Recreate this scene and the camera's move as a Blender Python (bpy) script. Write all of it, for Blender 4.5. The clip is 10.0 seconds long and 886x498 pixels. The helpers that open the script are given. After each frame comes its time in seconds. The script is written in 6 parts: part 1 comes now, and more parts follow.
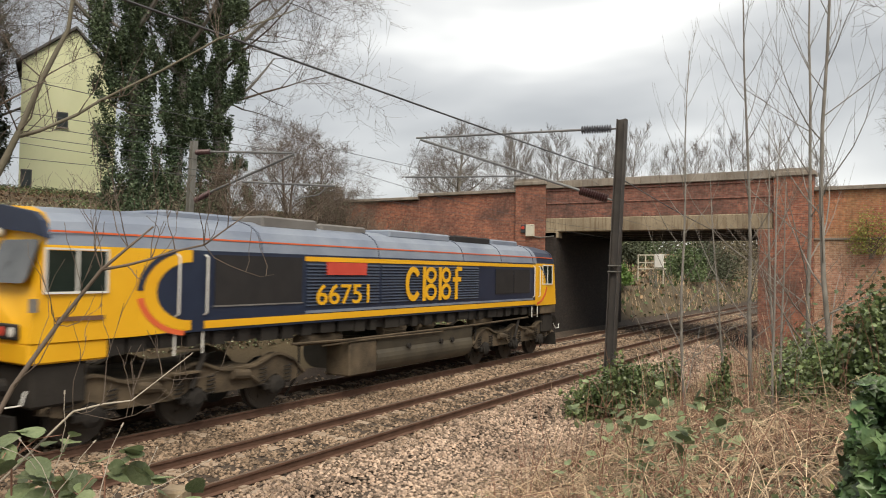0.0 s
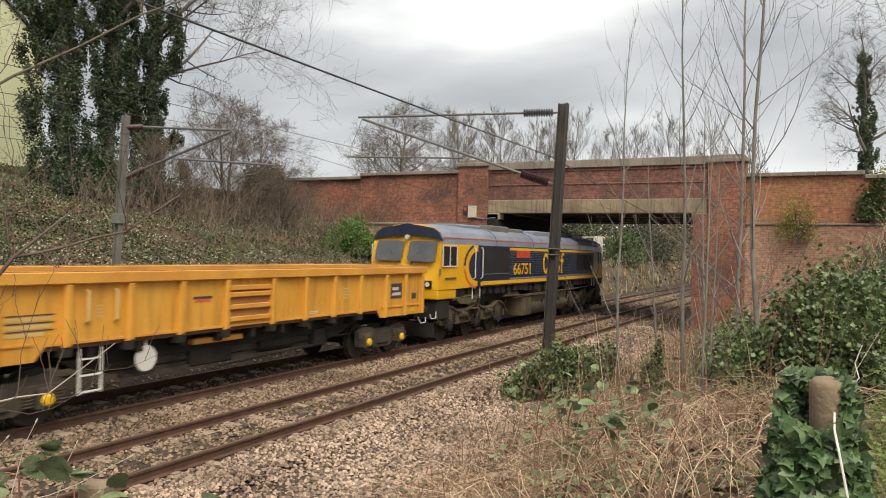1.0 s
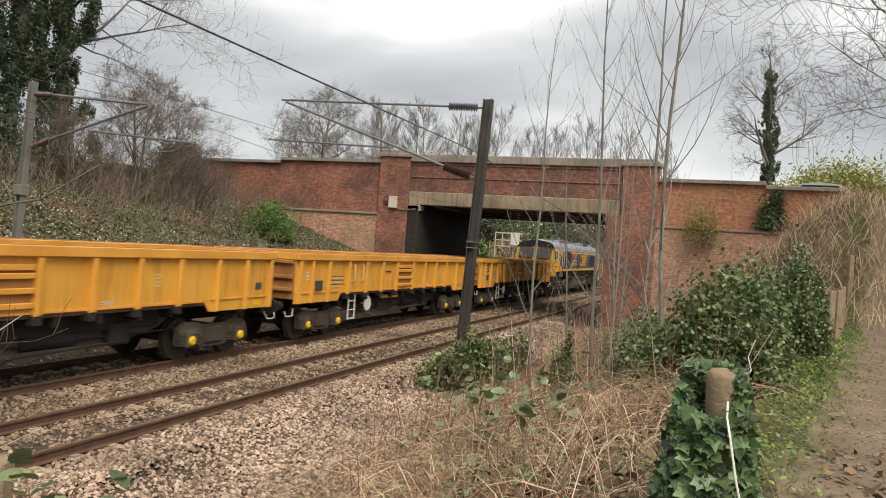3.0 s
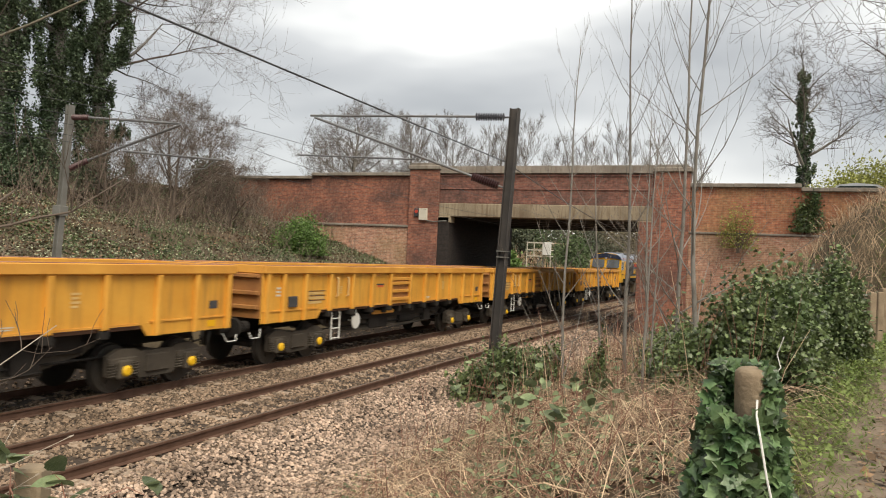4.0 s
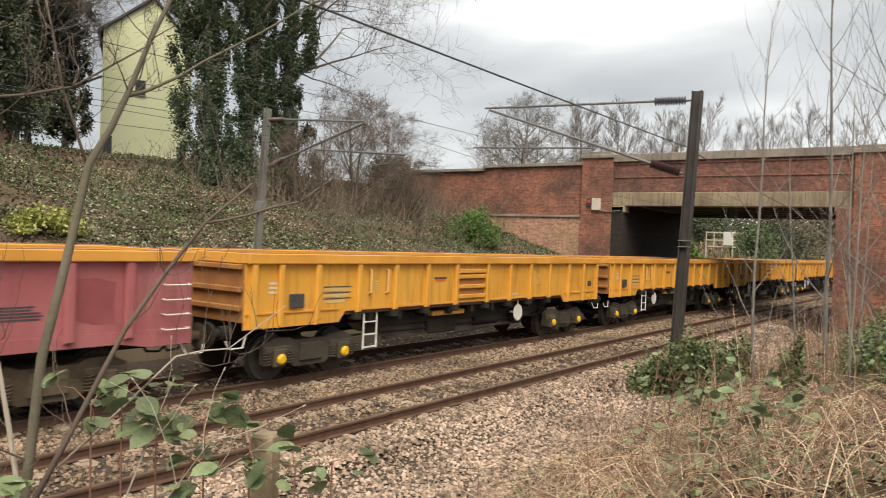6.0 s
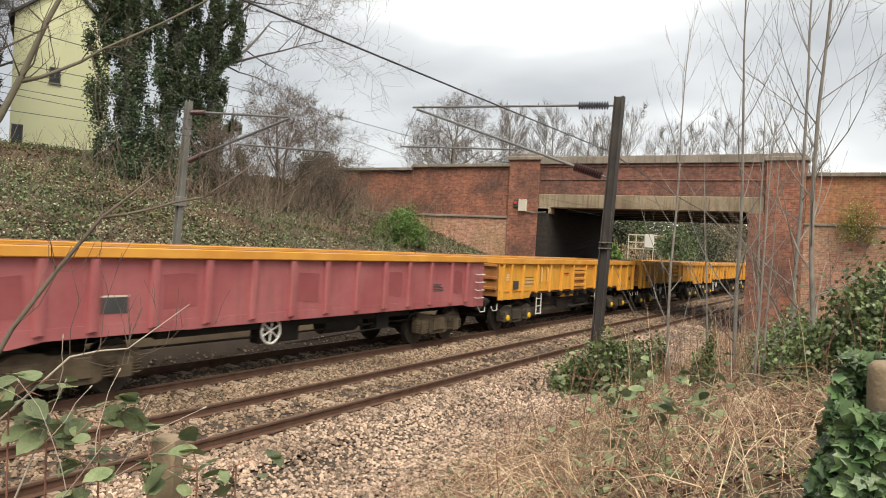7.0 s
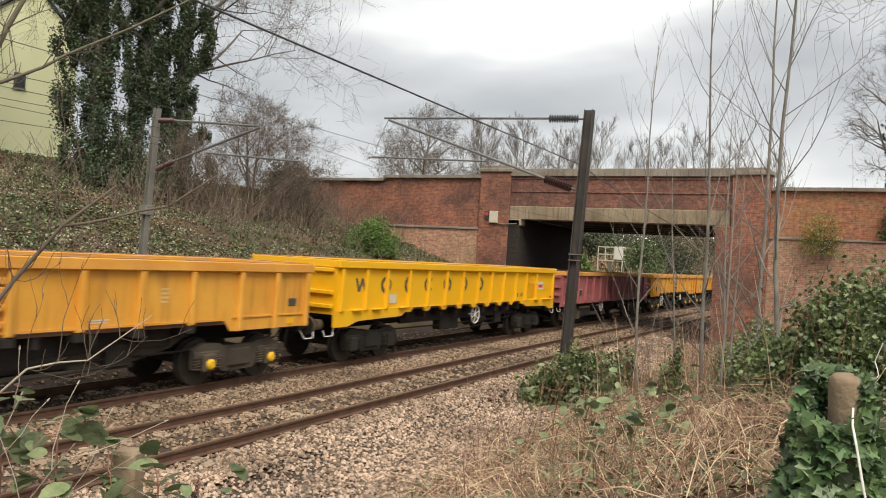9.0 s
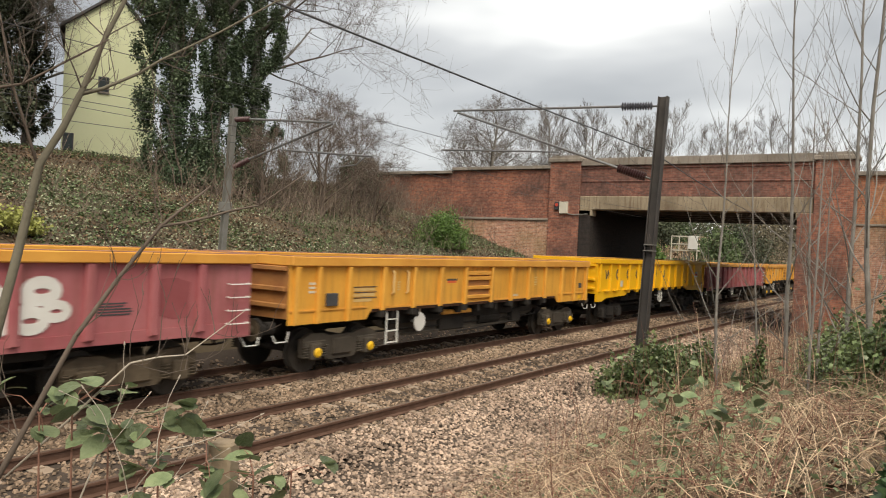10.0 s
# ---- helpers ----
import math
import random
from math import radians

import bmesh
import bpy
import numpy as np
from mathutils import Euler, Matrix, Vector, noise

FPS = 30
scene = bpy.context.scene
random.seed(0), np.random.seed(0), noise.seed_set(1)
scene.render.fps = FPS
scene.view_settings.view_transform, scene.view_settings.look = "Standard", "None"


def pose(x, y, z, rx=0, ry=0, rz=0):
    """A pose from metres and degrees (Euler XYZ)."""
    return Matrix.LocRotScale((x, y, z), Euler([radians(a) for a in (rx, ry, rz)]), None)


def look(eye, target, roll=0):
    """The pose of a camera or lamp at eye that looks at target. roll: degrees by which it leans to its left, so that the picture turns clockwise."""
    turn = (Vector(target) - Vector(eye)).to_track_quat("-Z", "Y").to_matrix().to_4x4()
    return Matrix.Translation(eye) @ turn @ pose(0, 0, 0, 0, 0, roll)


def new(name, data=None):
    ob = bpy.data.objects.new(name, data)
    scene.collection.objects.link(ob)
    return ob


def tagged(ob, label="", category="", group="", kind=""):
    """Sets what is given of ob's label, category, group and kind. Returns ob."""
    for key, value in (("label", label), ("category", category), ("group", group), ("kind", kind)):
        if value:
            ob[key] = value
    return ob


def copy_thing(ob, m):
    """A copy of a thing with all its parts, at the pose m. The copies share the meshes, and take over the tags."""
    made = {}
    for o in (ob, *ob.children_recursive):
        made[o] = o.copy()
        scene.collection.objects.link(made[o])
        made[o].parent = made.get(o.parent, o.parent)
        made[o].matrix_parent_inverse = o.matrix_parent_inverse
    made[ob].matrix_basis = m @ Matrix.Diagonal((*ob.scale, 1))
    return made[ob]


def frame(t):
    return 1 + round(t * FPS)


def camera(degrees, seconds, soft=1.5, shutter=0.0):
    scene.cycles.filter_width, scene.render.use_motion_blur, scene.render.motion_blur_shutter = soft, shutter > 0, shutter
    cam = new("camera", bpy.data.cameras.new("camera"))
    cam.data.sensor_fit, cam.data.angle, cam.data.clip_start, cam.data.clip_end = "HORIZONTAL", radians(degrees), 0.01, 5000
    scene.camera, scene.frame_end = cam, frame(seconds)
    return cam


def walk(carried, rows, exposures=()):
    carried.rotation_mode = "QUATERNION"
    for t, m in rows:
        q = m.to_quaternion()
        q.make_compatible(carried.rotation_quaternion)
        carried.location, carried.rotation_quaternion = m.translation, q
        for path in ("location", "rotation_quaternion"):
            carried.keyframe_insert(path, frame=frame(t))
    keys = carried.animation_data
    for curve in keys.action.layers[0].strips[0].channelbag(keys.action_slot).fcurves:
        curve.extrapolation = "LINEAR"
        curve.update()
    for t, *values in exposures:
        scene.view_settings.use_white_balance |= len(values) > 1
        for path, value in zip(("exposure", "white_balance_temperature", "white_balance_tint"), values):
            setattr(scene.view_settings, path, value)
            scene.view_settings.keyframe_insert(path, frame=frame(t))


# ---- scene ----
EYES = [  # seconds, eye, heading from the track's line, pitch, lean
    (0, 0.017, -7.916, 2.917, 31.46, 1.62, 0.94),
    (0.5, 0.036, -7.939, 2.982, 28.88, 1.00, 1.29),
    (1, 0.095, -7.919, 2.972, 27.05, 0.15, 1.45),
    (1.5, 0.130, -7.910, 2.979, 25.41, 0.50, 0.96),
    (2, 0.154, -7.904, 2.989, 22.57, 0.05, 2.72),
    (2.2, 0.174, -7.903, 2.985, 21.50, -0.43, 3.18),
    (3.3, -0.022, -7.949, 2.909, 20.82, -0.11, 4.12),
    (3.5, -0.001, -7.984, 2.893, 21.52, 0.17, 3.67),
    (4, 0.016, -7.987, 2.893, 23.29, 0.58, 2.69),
    (4.5, -0.031, -7.936, 2.875, 28.51, 0.21, 2.08),
    (5, -0.089, -7.815, 2.843, 36.76, -0.34, 1.76),
    (5.5, -0.158, -7.780, 2.835, 39.96, -0.62, 1.53),
    (6, -0.132, -7.848, 2.847, 36.07, -0.61, 2.36),
    (6.2, -0.127, -7.873, 2.856, 34.16, -0.52, 2.74),
    (7.5, 0.024, -7.924, 2.846, 29.63, -0.61, 3.52),
    (8, 0.060, -7.920, 2.841, 28.05, -0.57, 4.44),
    (8.5, 0.018, -7.919, 2.852, 27.45, 0.03, 4.35),
    (9, -0.025, -7.927, 2.856, 28.54, 0.54, 3.47),
    (9.5, -0.069, -7.916, 2.855, 31.10, 0.06, 2.87),
    (10, -0.069, -7.839, 2.868, 33.68, -0.37, 2.77),
]


def aim(x, y, z, yaw, pitch, lean):
    a, b = radians(yaw), radians(pitch)
    way = Vector((math.cos(a) * math.cos(b), math.sin(a) * math.cos(b), math.sin(b)))
    eye = Vector((x, y, z))
    return look(eye, eye + way, lean)


cam = camera(61.3, 10.0, soft=1.0, shutter=0.2)
walk(cam, [(t, aim(*r)) for t, *r in EYES], exposures=((0.0, 0.06, 6650, 8), (1.0, 0.0, 6650, 8), (2.0, 0.0, 6650, 8), (3.5, 0.04, 6650, 8), (5.5, 0.12, 6650, 8), (7.5, 0.28, 6650, 8), (8.0, 0.28, 6650, 8), (9.0, 0.08, 6650, 8), (10.0, 0.03, 6650, 8)))

# ---- light: a bright overcast sky with broken cloud ----
world = bpy.data.worlds.new("sky")
scene.world = world
world.use_nodes = True
wt = world.node_tree
wt.nodes.clear()
w_out = wt.nodes.new("ShaderNodeOutputWorld")
w_sky = wt.nodes.new("ShaderNodeTexSky")
w_sky.sky_type, w_sky.sun_disc = "NISHITA", False
w_sky.sun_elevation, w_sky.sun_rotation = radians(54), radians(227)
w_co = wt.nodes.new("ShaderNodeTexCoord")
w_map = wt.nodes.new("ShaderNodeMapping")
w_map.inputs["Scale"].default_value = (1.0, 1.0, 3.2)
w_map.inputs["Location"].default_value = (0.35, 0.1, 0.3)
w_noise = wt.nodes.new("ShaderNodeTexNoise")
w_noise.inputs["Scale"].default_value = 1.7
w_noise.inputs["Detail"].default_value = 4.0
w_noise.inputs["Roughness"].default_value = 0.45
w_noise.inputs["Distortion"].default_value = 0.25
w_ramp = wt.nodes.new("ShaderNodeValToRGB")
w_ramp.color_ramp.elements[0].position, w_ramp.color_ramp.elements[0].color = 0.36, (0.46, 0.475, 0.50, 1)
w_ramp.color_ramp.elements[1].position, w_ramp.color_ramp.elements[1].color = 0.60, (1.12, 1.12, 1.11, 1)
w_mid = w_ramp.color_ramp.elements.new(0.5)
w_mid.color = (0.74, 0.75, 0.765, 1)
w_back, w_cloud, w_mix = wt.nodes.new("ShaderNodeBackground"), wt.nodes.new("ShaderNodeBackground"), wt.nodes.new("ShaderNodeAddShader")
w_back.inputs["Strength"].default_value = 0.012
w_cloud.inputs["Strength"].default_value = 0.95
wt.links.new(w_co.outputs["Generated"], w_map.inputs["Vector"])
wt.links.new(w_map.outputs["Vector"], w_noise.inputs["Vector"])
wt.links.new(w_noise.outputs["Fac"], w_ramp.inputs["Fac"])
wt.links.new(w_ramp.outputs["Color"], w_cloud.inputs["Color"])
wt.links.new(w_sky.outputs["Color"], w_back.inputs["Color"])
wt.links.new(w_back.outputs["Background"], w_mix.inputs[0])
wt.links.new(w_cloud.outputs["Background"], w_mix.inputs[1])
wt.links.new(w_mix.outputs["Shader"], w_out.inputs["Surface"])
sun = new("sun", bpy.data.lights.new("sun", "SUN"))
sun.data.energy, sun.data.angle, sun.data.color = 3.6, radians(38), (1.0, 0.91, 0.76)
sun.matrix_world = look((-25, -23, 46), (0, 0, 0))


# ---- materials ----
def mat(name, c1, c2, scale=3.0, fine=40.0, rough=0.75, metal=0.0, bump=0.15, vary=0.0, island=0.0, thin=0.0, spec=0.4, streak=0.0):
    """Two colours mixed at two scales of noise, with fine relief. vary: lightness from piece to piece; island: the same within one mesh."""
    m = bpy.data.materials.new(name)
    m.use_nodes = True
    t = m.node_tree
    b = t.nodes["Principled BSDF"]
    co = t.nodes.new("ShaderNodeTexCoord")
    n1, n2 = t.nodes.new("ShaderNodeTexNoise"), t.nodes.new("ShaderNodeTexNoise")
    n1.inputs["Scale"].default_value, n1.inputs["Detail"].default_value = scale, 5
    n2.inputs["Scale"].default_value, n2.inputs["Detail"].default_value = fine, 4
    for n in (n1, n2):
        t.links.new(co.outputs["Object"], n.inputs["Vector"])
    add = t.nodes.new("ShaderNodeMath")
    add.operation = "MULTIPLY_ADD"
    add.inputs[1].default_value = 0.4
    t.links.new(n2.outputs["Fac"], add.inputs[0])
    low = t.nodes.new("ShaderNodeMath")
    low.operation = "MULTIPLY_ADD"
    low.inputs[1].default_value, low.inputs[2].default_value = 1.9, -0.65
    t.links.new(n1.outputs["Fac"], low.inputs[0])
    t.links.new(low.outputs[0], add.inputs[2])
    clamp = t.nodes.new("ShaderNodeClamp")
    t.links.new(add.outputs[0], clamp.inputs["Value"])
    mix = t.nodes.new("ShaderNodeMix")
    mix.data_type = "RGBA"
    mix.inputs["A"].default_value, mix.inputs["B"].default_value = (*c1, 1), (*c2, 1)
    t.links.new(clamp.outputs["Result"], mix.inputs["Factor"])
    colour = mix.outputs["Result"]
    if vary or island:
        hsv = t.nodes.new("ShaderNodeHueSaturation")
        rnd = t.nodes.new("ShaderNodeObjectInfo").outputs["Random"] if vary else t.nodes.new("ShaderNodeNewGeometry").outputs["Random Per Island"]
        rng = t.nodes.new("ShaderNodeMapRange")
        k = vary or island
        rng.inputs["To Min"].default_value, rng.inputs["To Max"].default_value = 1 - k, 1 + k
        t.links.new(rnd, rng.inputs["Value"])
        t.links.new(rng.outputs["Result"], hsv.inputs["Value"])
        t.links.new(colour, hsv.inputs["Color"])
        colour = hsv.outputs["Color"]
    if streak:
        mp, n3 = t.nodes.new("ShaderNodeMapping"), t.nodes.new("ShaderNodeTexNoise")
        mp.inputs["Scale"].default_value = (5.0, 5.0, 0.45)
        n3.inputs["Scale"].default_value, n3.inputs["Detail"].default_value = 1.6, 6
        t.links.new(co.outputs["Object"], mp.inputs["Vector"])
        t.links.new(mp.outputs["Vector"], n3.inputs["Vector"])
        st, sm = t.nodes.new("ShaderNodeMapRange"), t.nodes.new("ShaderNodeMix")
        st.inputs["From Min"].default_value, st.inputs["From Max"].default_value, st.inputs["To Max"].default_value = 0.5, 0.75, streak
        sm.data_type = "RGBA"
        sm.inputs["B"].default_value = (0.11, 0.065, 0.035, 1)
        t.links.new(n3.outputs["Fac"], st.inputs["Value"])
        t.links.new(st.outputs["Result"], sm.inputs["Factor"])
        t.links.new(colour, sm.inputs["A"])
        colour = sm.outputs["Result"]
    t.links.new(colour, b.inputs["Base Color"])
    b.inputs["Roughness"].default_value, b.inputs["Metallic"].default_value = rough, metal
    b.inputs["Specular IOR Level"].default_value = spec
    if bump:
        bp = t.nodes.new("ShaderNodeBump")
        bp.inputs["Strength"].default_value, bp.inputs["Distance"].default_value = bump, 0.02
        t.links.new(n2.outputs["Fac"], bp.inputs["Height"])
        t.links.new(bp.outputs["Normal"], b.inputs["Normal"])
    if thin:
        tr = t.nodes.new("ShaderNodeBsdfTranslucent")
        t.links.new(colour, tr.inputs["Color"])
        ms = t.nodes.new("ShaderNodeMixShader")
        ms.inputs["Fac"].default_value = thin
        t.links.new(b.outputs["BSDF"], ms.inputs[1])
        t.links.new(tr.outputs["BSDF"], ms.inputs[2])
        t.links.new(ms.outputs["Shader"], t.nodes["Material Output"].inputs["Surface"])
    return m


def brick_mat(name, c1, c2, mortar, patch, axis="yz", patchiness=0.5):
    """Brickwork with a stretcher bond of 225 by 75 mm, sooty and washed-out patches over it."""
    m = bpy.data.materials.new(name)
    m.use_nodes = True
    t = m.node_tree
    b = t.nodes["Principled BSDF"]
    co, sep, com = t.nodes.new("ShaderNodeTexCoord"), t.nodes.new("ShaderNodeSeparateXYZ"), t.nodes.new("ShaderNodeCombineXYZ")
    t.links.new(co.outputs["Object"], sep.inputs[0])
    t.links.new(sep.outputs[axis[0].upper()], com.inputs[0])
    t.links.new(sep.outputs[axis[1].upper()], com.inputs[1])
    br = t.nodes.new("ShaderNodeTexBrick")
    br.inputs["Scale"].default_value, br.inputs["Brick Width"].default_value, br.inputs["Row Height"].default_value = 1.0, 0.225, 0.075
    br.inputs["Mortar Size"].default_value, br.inputs["Bias"].default_value = 0.006, 0.0
    br.inputs["Color1"].default_value, br.inputs["Color2"].default_value, br.inputs["Mortar"].default_value = (*c1, 1), (*c2, 1), (*mortar, 1)
    t.links.new(com.outputs[0], br.inputs["Vector"])
    n = t.nodes.new("ShaderNodeTexNoise")
    n.inputs["Scale"].default_value, n.inputs["Detail"].default_value, n.inputs["Roughness"].default_value = 0.55, 8, 0.65
    t.links.new(co.outputs["Object"], n.inputs["Vector"])
    r = t.nodes.new("ShaderNodeMapRange")
    r.inputs["From Min"].default_value, r.inputs["From Max"].default_value, r.inputs["To Max"].default_value = 0.42, 0.68, patchiness
    t.links.new(n.outputs["Fac"], r.inputs["Value"])
    mix = t.nodes.new("ShaderNodeMix")
    mix.data_type = "RGBA"
    mix.inputs["B"].default_value = (*patch, 1)
    t.links.new(br.outputs["Color"], mix.inputs["A"])
    t.links.new(r.outputs["Result"], mix.inputs["Factor"])
    n2 = t.nodes.new("ShaderNodeTexNoise")
    n2.inputs["Scale"].default_value, n2.inputs["Detail"].default_value = 7.0, 6
    t.links.new(co.outputs["Object"], n2.inputs["Vector"])
    hs = t.nodes.new("ShaderNodeHueSaturation")
    rv = t.nodes.new("ShaderNodeMapRange")
    rv.inputs["From Min"].default_value, rv.inputs["From Max"].default_value = 0.3, 0.7
    rv.inputs["To Min"].default_value, rv.inputs["To Max"].default_value = 0.7, 1.3
    t.links.new(n2.outputs["Fac"], rv.inputs["Value"])
    t.links.new(rv.outputs["Result"], hs.inputs["Value"])
    t.links.new(mix.outputs["Result"], hs.inputs["Color"])
    t.links.new(hs.outputs["Color"], b.inputs["Base Color"])
    b.inputs["Roughness"].default_value = 0.9
    bp = t.nodes.new("ShaderNodeBump")
    bp.inputs["Strength"].default_value, bp.inputs["Distance"].default_value, bp.invert = 0.6, 0.01, True
    t.links.new(br.outputs["Fac"], bp.inputs["Height"])
    t.links.new(bp.outputs["Normal"], b.inputs["Normal"])
    return m


def glass_mat(name, tint):
    m = bpy.data.materials.new(name)
    m.use_nodes = True
    b = m.node_tree.nodes["Principled BSDF"]
    b.inputs["Base Color"].default_value = (*tint, 1)
    b.inputs["Roughness"].default_value, b.inputs["IOR"].default_value = 0.08, 1.5
    b.inputs["Transmission Weight"].default_value = 0.35
    return m


M_SOIL = mat("path_soil", (0.12, 0.088, 0.06), (0.235, 0.18, 0.13), 1.6, 26, 0.95, bump=0.9)
M_GROUND = mat("leaf_litter_soil", (0.055, 0.04, 0.026), (0.13, 0.10, 0.058), 0.5, 14, 0.95, bump=0.9)
# Dark bed: the shade in the gaps between stones is put into its colour.
M_BALLAST = mat("ballast_bed_gap_shade", (0.035, 0.025, 0.019), (0.085, 0.063, 0.048), 0.6, 18, 0.92, bump=1.0)
M_STONE = mat("ballast_stone", (0.16, 0.112, 0.083), (0.46, 0.345, 0.265), 0.6, 25, 0.9, bump=0.3, island=0.75)
M_STONEDIRTY = mat("rust_stained_ballast_stone", (0.11, 0.075, 0.05), (0.33, 0.24, 0.17), 0.5, 25, 0.9, bump=0.3, island=0.7)
M_RAIL = mat("rusty_rail_side", (0.085, 0.045, 0.03), (0.15, 0.085, 0.06), 4, 60, 0.8, 0.2)
M_RAILTOP = mat("worn_rail_head", (0.14, 0.095, 0.07), (0.22, 0.165, 0.13), 3, 60, 0.5, 0.5, bump=0.05)
M_SLEEPER = mat("weathered_sleeper", (0.27, 0.20, 0.145), (0.42, 0.335, 0.26), 2.5, 30, 0.9, bump=0.4, vary=0.2)
M_BRICK = brick_mat("red_bridge_brick", (0.40, 0.15, 0.09), (0.21, 0.078, 0.055), (0.28, 0.21, 0.165), (0.105, 0.06, 0.05), patchiness=0.9)
M_BRICKDECK = brick_mat("sooty_deck_parapet_brick", (0.29, 0.12, 0.085), (0.16, 0.066, 0.05), (0.19, 0.145, 0.12), (0.085, 0.052, 0.045), patchiness=0.9)
M_BRICKWING = brick_mat("orange_red_wing_brick", (0.47, 0.19, 0.10), (0.30, 0.105, 0.062), (0.34, 0.25, 0.18), (0.30, 0.22, 0.09), patchiness=0.55)
M_BRICKLOW = brick_mat("stained_lower_brick", (0.55, 0.30, 0.205), (0.34, 0.155, 0.105), (0.50, 0.42, 0.34), (0.27, 0.20, 0.10), patchiness=0.65)
# Soot plus the shade under the deck, both put into one near-black colour.
M_BRICKIN = brick_mat("sooty_abutment_brick_and_shade", (0.04, 0.027, 0.023), (0.024, 0.019, 0.017), (0.03, 0.025, 0.022), (0.018, 0.015, 0.014), "xz")
M_COPING = mat("weathered_coping_stone", (0.19, 0.16, 0.13), (0.34, 0.30, 0.26), 1.2, 20, 0.9, bump=0.3, vary=0.12, streak=0.4)
M_CONCRETE = mat("stained_concrete", (0.17, 0.13, 0.088), (0.39, 0.32, 0.225), 0.9, 14, 0.9, bump=0.25, streak=0.75)
M_MAST = mat("dark_weathered_mast_steel", (0.045, 0.04, 0.038), (0.085, 0.075, 0.068), 2, 30, 0.7, 0.4)
M_MASTGREY = mat("grey_galvanised_mast", (0.15, 0.145, 0.13), (0.24, 0.235, 0.215), 2, 30, 0.7, 0.3)
M_TUBE = mat("galvanised_tube", (0.17, 0.17, 0.17), (0.27, 0.27, 0.265), 3, 40, 0.55, 0.6, bump=0.05)
M_WIRE = mat("dark_wire", (0.06, 0.06, 0.065), (0.09, 0.09, 0.095), 3, 40, 0.6, 0.3, bump=0)
M_INSUL = mat("brown_insulator_glaze", (0.055, 0.028, 0.03), (0.09, 0.045, 0.045), 3, 20, 0.35, bump=0)
M_INSULGREY = mat("grey_insulator", (0.06, 0.06, 0.075), (0.1, 0.1, 0.115), 3, 20, 0.45, bump=0)


# ---- mesh helpers ----
def part(name, bm, material, parent=None, label="", smooth=False):
    me = bpy.data.meshes.new(name)
    bm.to_mesh(me)
    bm.free()
    for mt in material if isinstance(material, (list, tuple)) else (material,):
        me.materials.append(mt)
    if smooth:
        me.shade_smooth()
    ob = new(name, me)
    if parent:
        ob.parent = parent
    return tagged(ob, label)


def shared(name, me, parent, m, label=""):
    ob = new(name, me)
    ob.parent = parent
    ob.matrix_basis = m
    return tagged(ob, label)


def thing(name, m, label, category, group="", kind=""):
    ob = new(name)
    ob.empty_display_size = 0.2
    ob.matrix_basis = m
    return tagged(ob, label, category, group, kind)


def box(bm, x0, x1, y0, y1, z0, z1, bevel=0.0, mi=0):
    b = bmesh.new() if bevel else bm
    vs = [b.verts.new((x, y, z)) for x in (x0, x1) for y in (y0, y1) for z in (z0, z1)]
    fs = [b.faces.new([vs[i] for i in q]) for q in ((0, 1, 3, 2), (4, 6, 7, 5), (0, 4, 5, 1), (2, 3, 7, 6), (0, 2, 6, 4), (1, 5, 7, 3))]
    for f in fs:
        f.material_index = mi
    if bevel:
        bmesh.ops.bevel(b, geom=b.edges[:], offset=bevel, segments=1, affect="EDGES", material=-1)
        join(bm, b)
    return bm


def join(bm, other, m=None):
    me = bpy.data.meshes.new("tmp")
    if m is not None:
        bmesh.ops.transform(other, matrix=m, verts=other.verts)
    other.to_mesh(me)
    other.free()
    bm.from_mesh(me)
    bpy.data.meshes.remove(me)


def tube(bm, pts, radii, seg=6, caps=True, mi=0):
    """A tapered tube along points."""
    pts = [Vector(p) for p in pts]
    if not isinstance(radii, (list, tuple)):
        radii = [radii] * len(pts)
    rings = []
    for i, p in enumerate(pts):
        d = (pts[min(i + 1, len(pts) - 1)] - pts[max(i - 1, 0)])
        d = d.normalized() if d.length > 1e-9 else Vector((0, 0, 1))
        u = d.orthogonal().normalized() if i == 0 else (u - d * u.dot(d)).normalized()
        v = d.cross(u)
        rings.append([bm.verts.new(p + (u * math.cos(a) + v * math.sin(a)) * radii[i]) for a in (2 * math.pi * k / seg for k in range(seg))])
    for r0, r1 in zip(rings, rings[1:]):
        for k in range(seg):
            bm.faces.new((r0[k], r0[(k + 1) % seg], r1[(k + 1) % seg], r1[k])).material_index = mi
    if caps:
        bm.faces.new(rings[0][::-1]).material_index = mi
        bm.faces.new(rings[-1]).material_index = mi
    return bm


def prism(bm, outline, axis, a, b, mi=0):
    """An outline (2D) pushed along an axis: 'y' takes (x, z), 'x' takes (y, z), 'z' takes (x, y)."""
    put3 = {"y": lambda p, q: (p[0], q, p[1]), "x": lambda p, q: (q, p[0], p[1]), "z": lambda p, q: (p[0], p[1], q)}[axis]
    r0 = [bm.verts.new(put3(p, a)) for p in outline]
    r1 = [bm.verts.new(put3(p, b)) for p in outline]
    n = len(outline)
    fs = [bm.faces.new((r0[k], r0[(k + 1) % n], r1[(k + 1) % n], r1[k])) for k in range(n)]
    fs += [bm.faces.new(r0[::-1]), bm.faces.new(r1)]
    for f in fs:
        f.material_index = mi
    bmesh.ops.recalc_face_normals(bm, faces=fs)
    return bm


def arc(cx, cy, r, a0, a1, n):
    return [(cx + r * math.cos(radians(a0 + (a1 - a0) * k / n)), cy + r * math.sin(radians(a0 + (a1 - a0) * k / n))) for k in range(n + 1)]


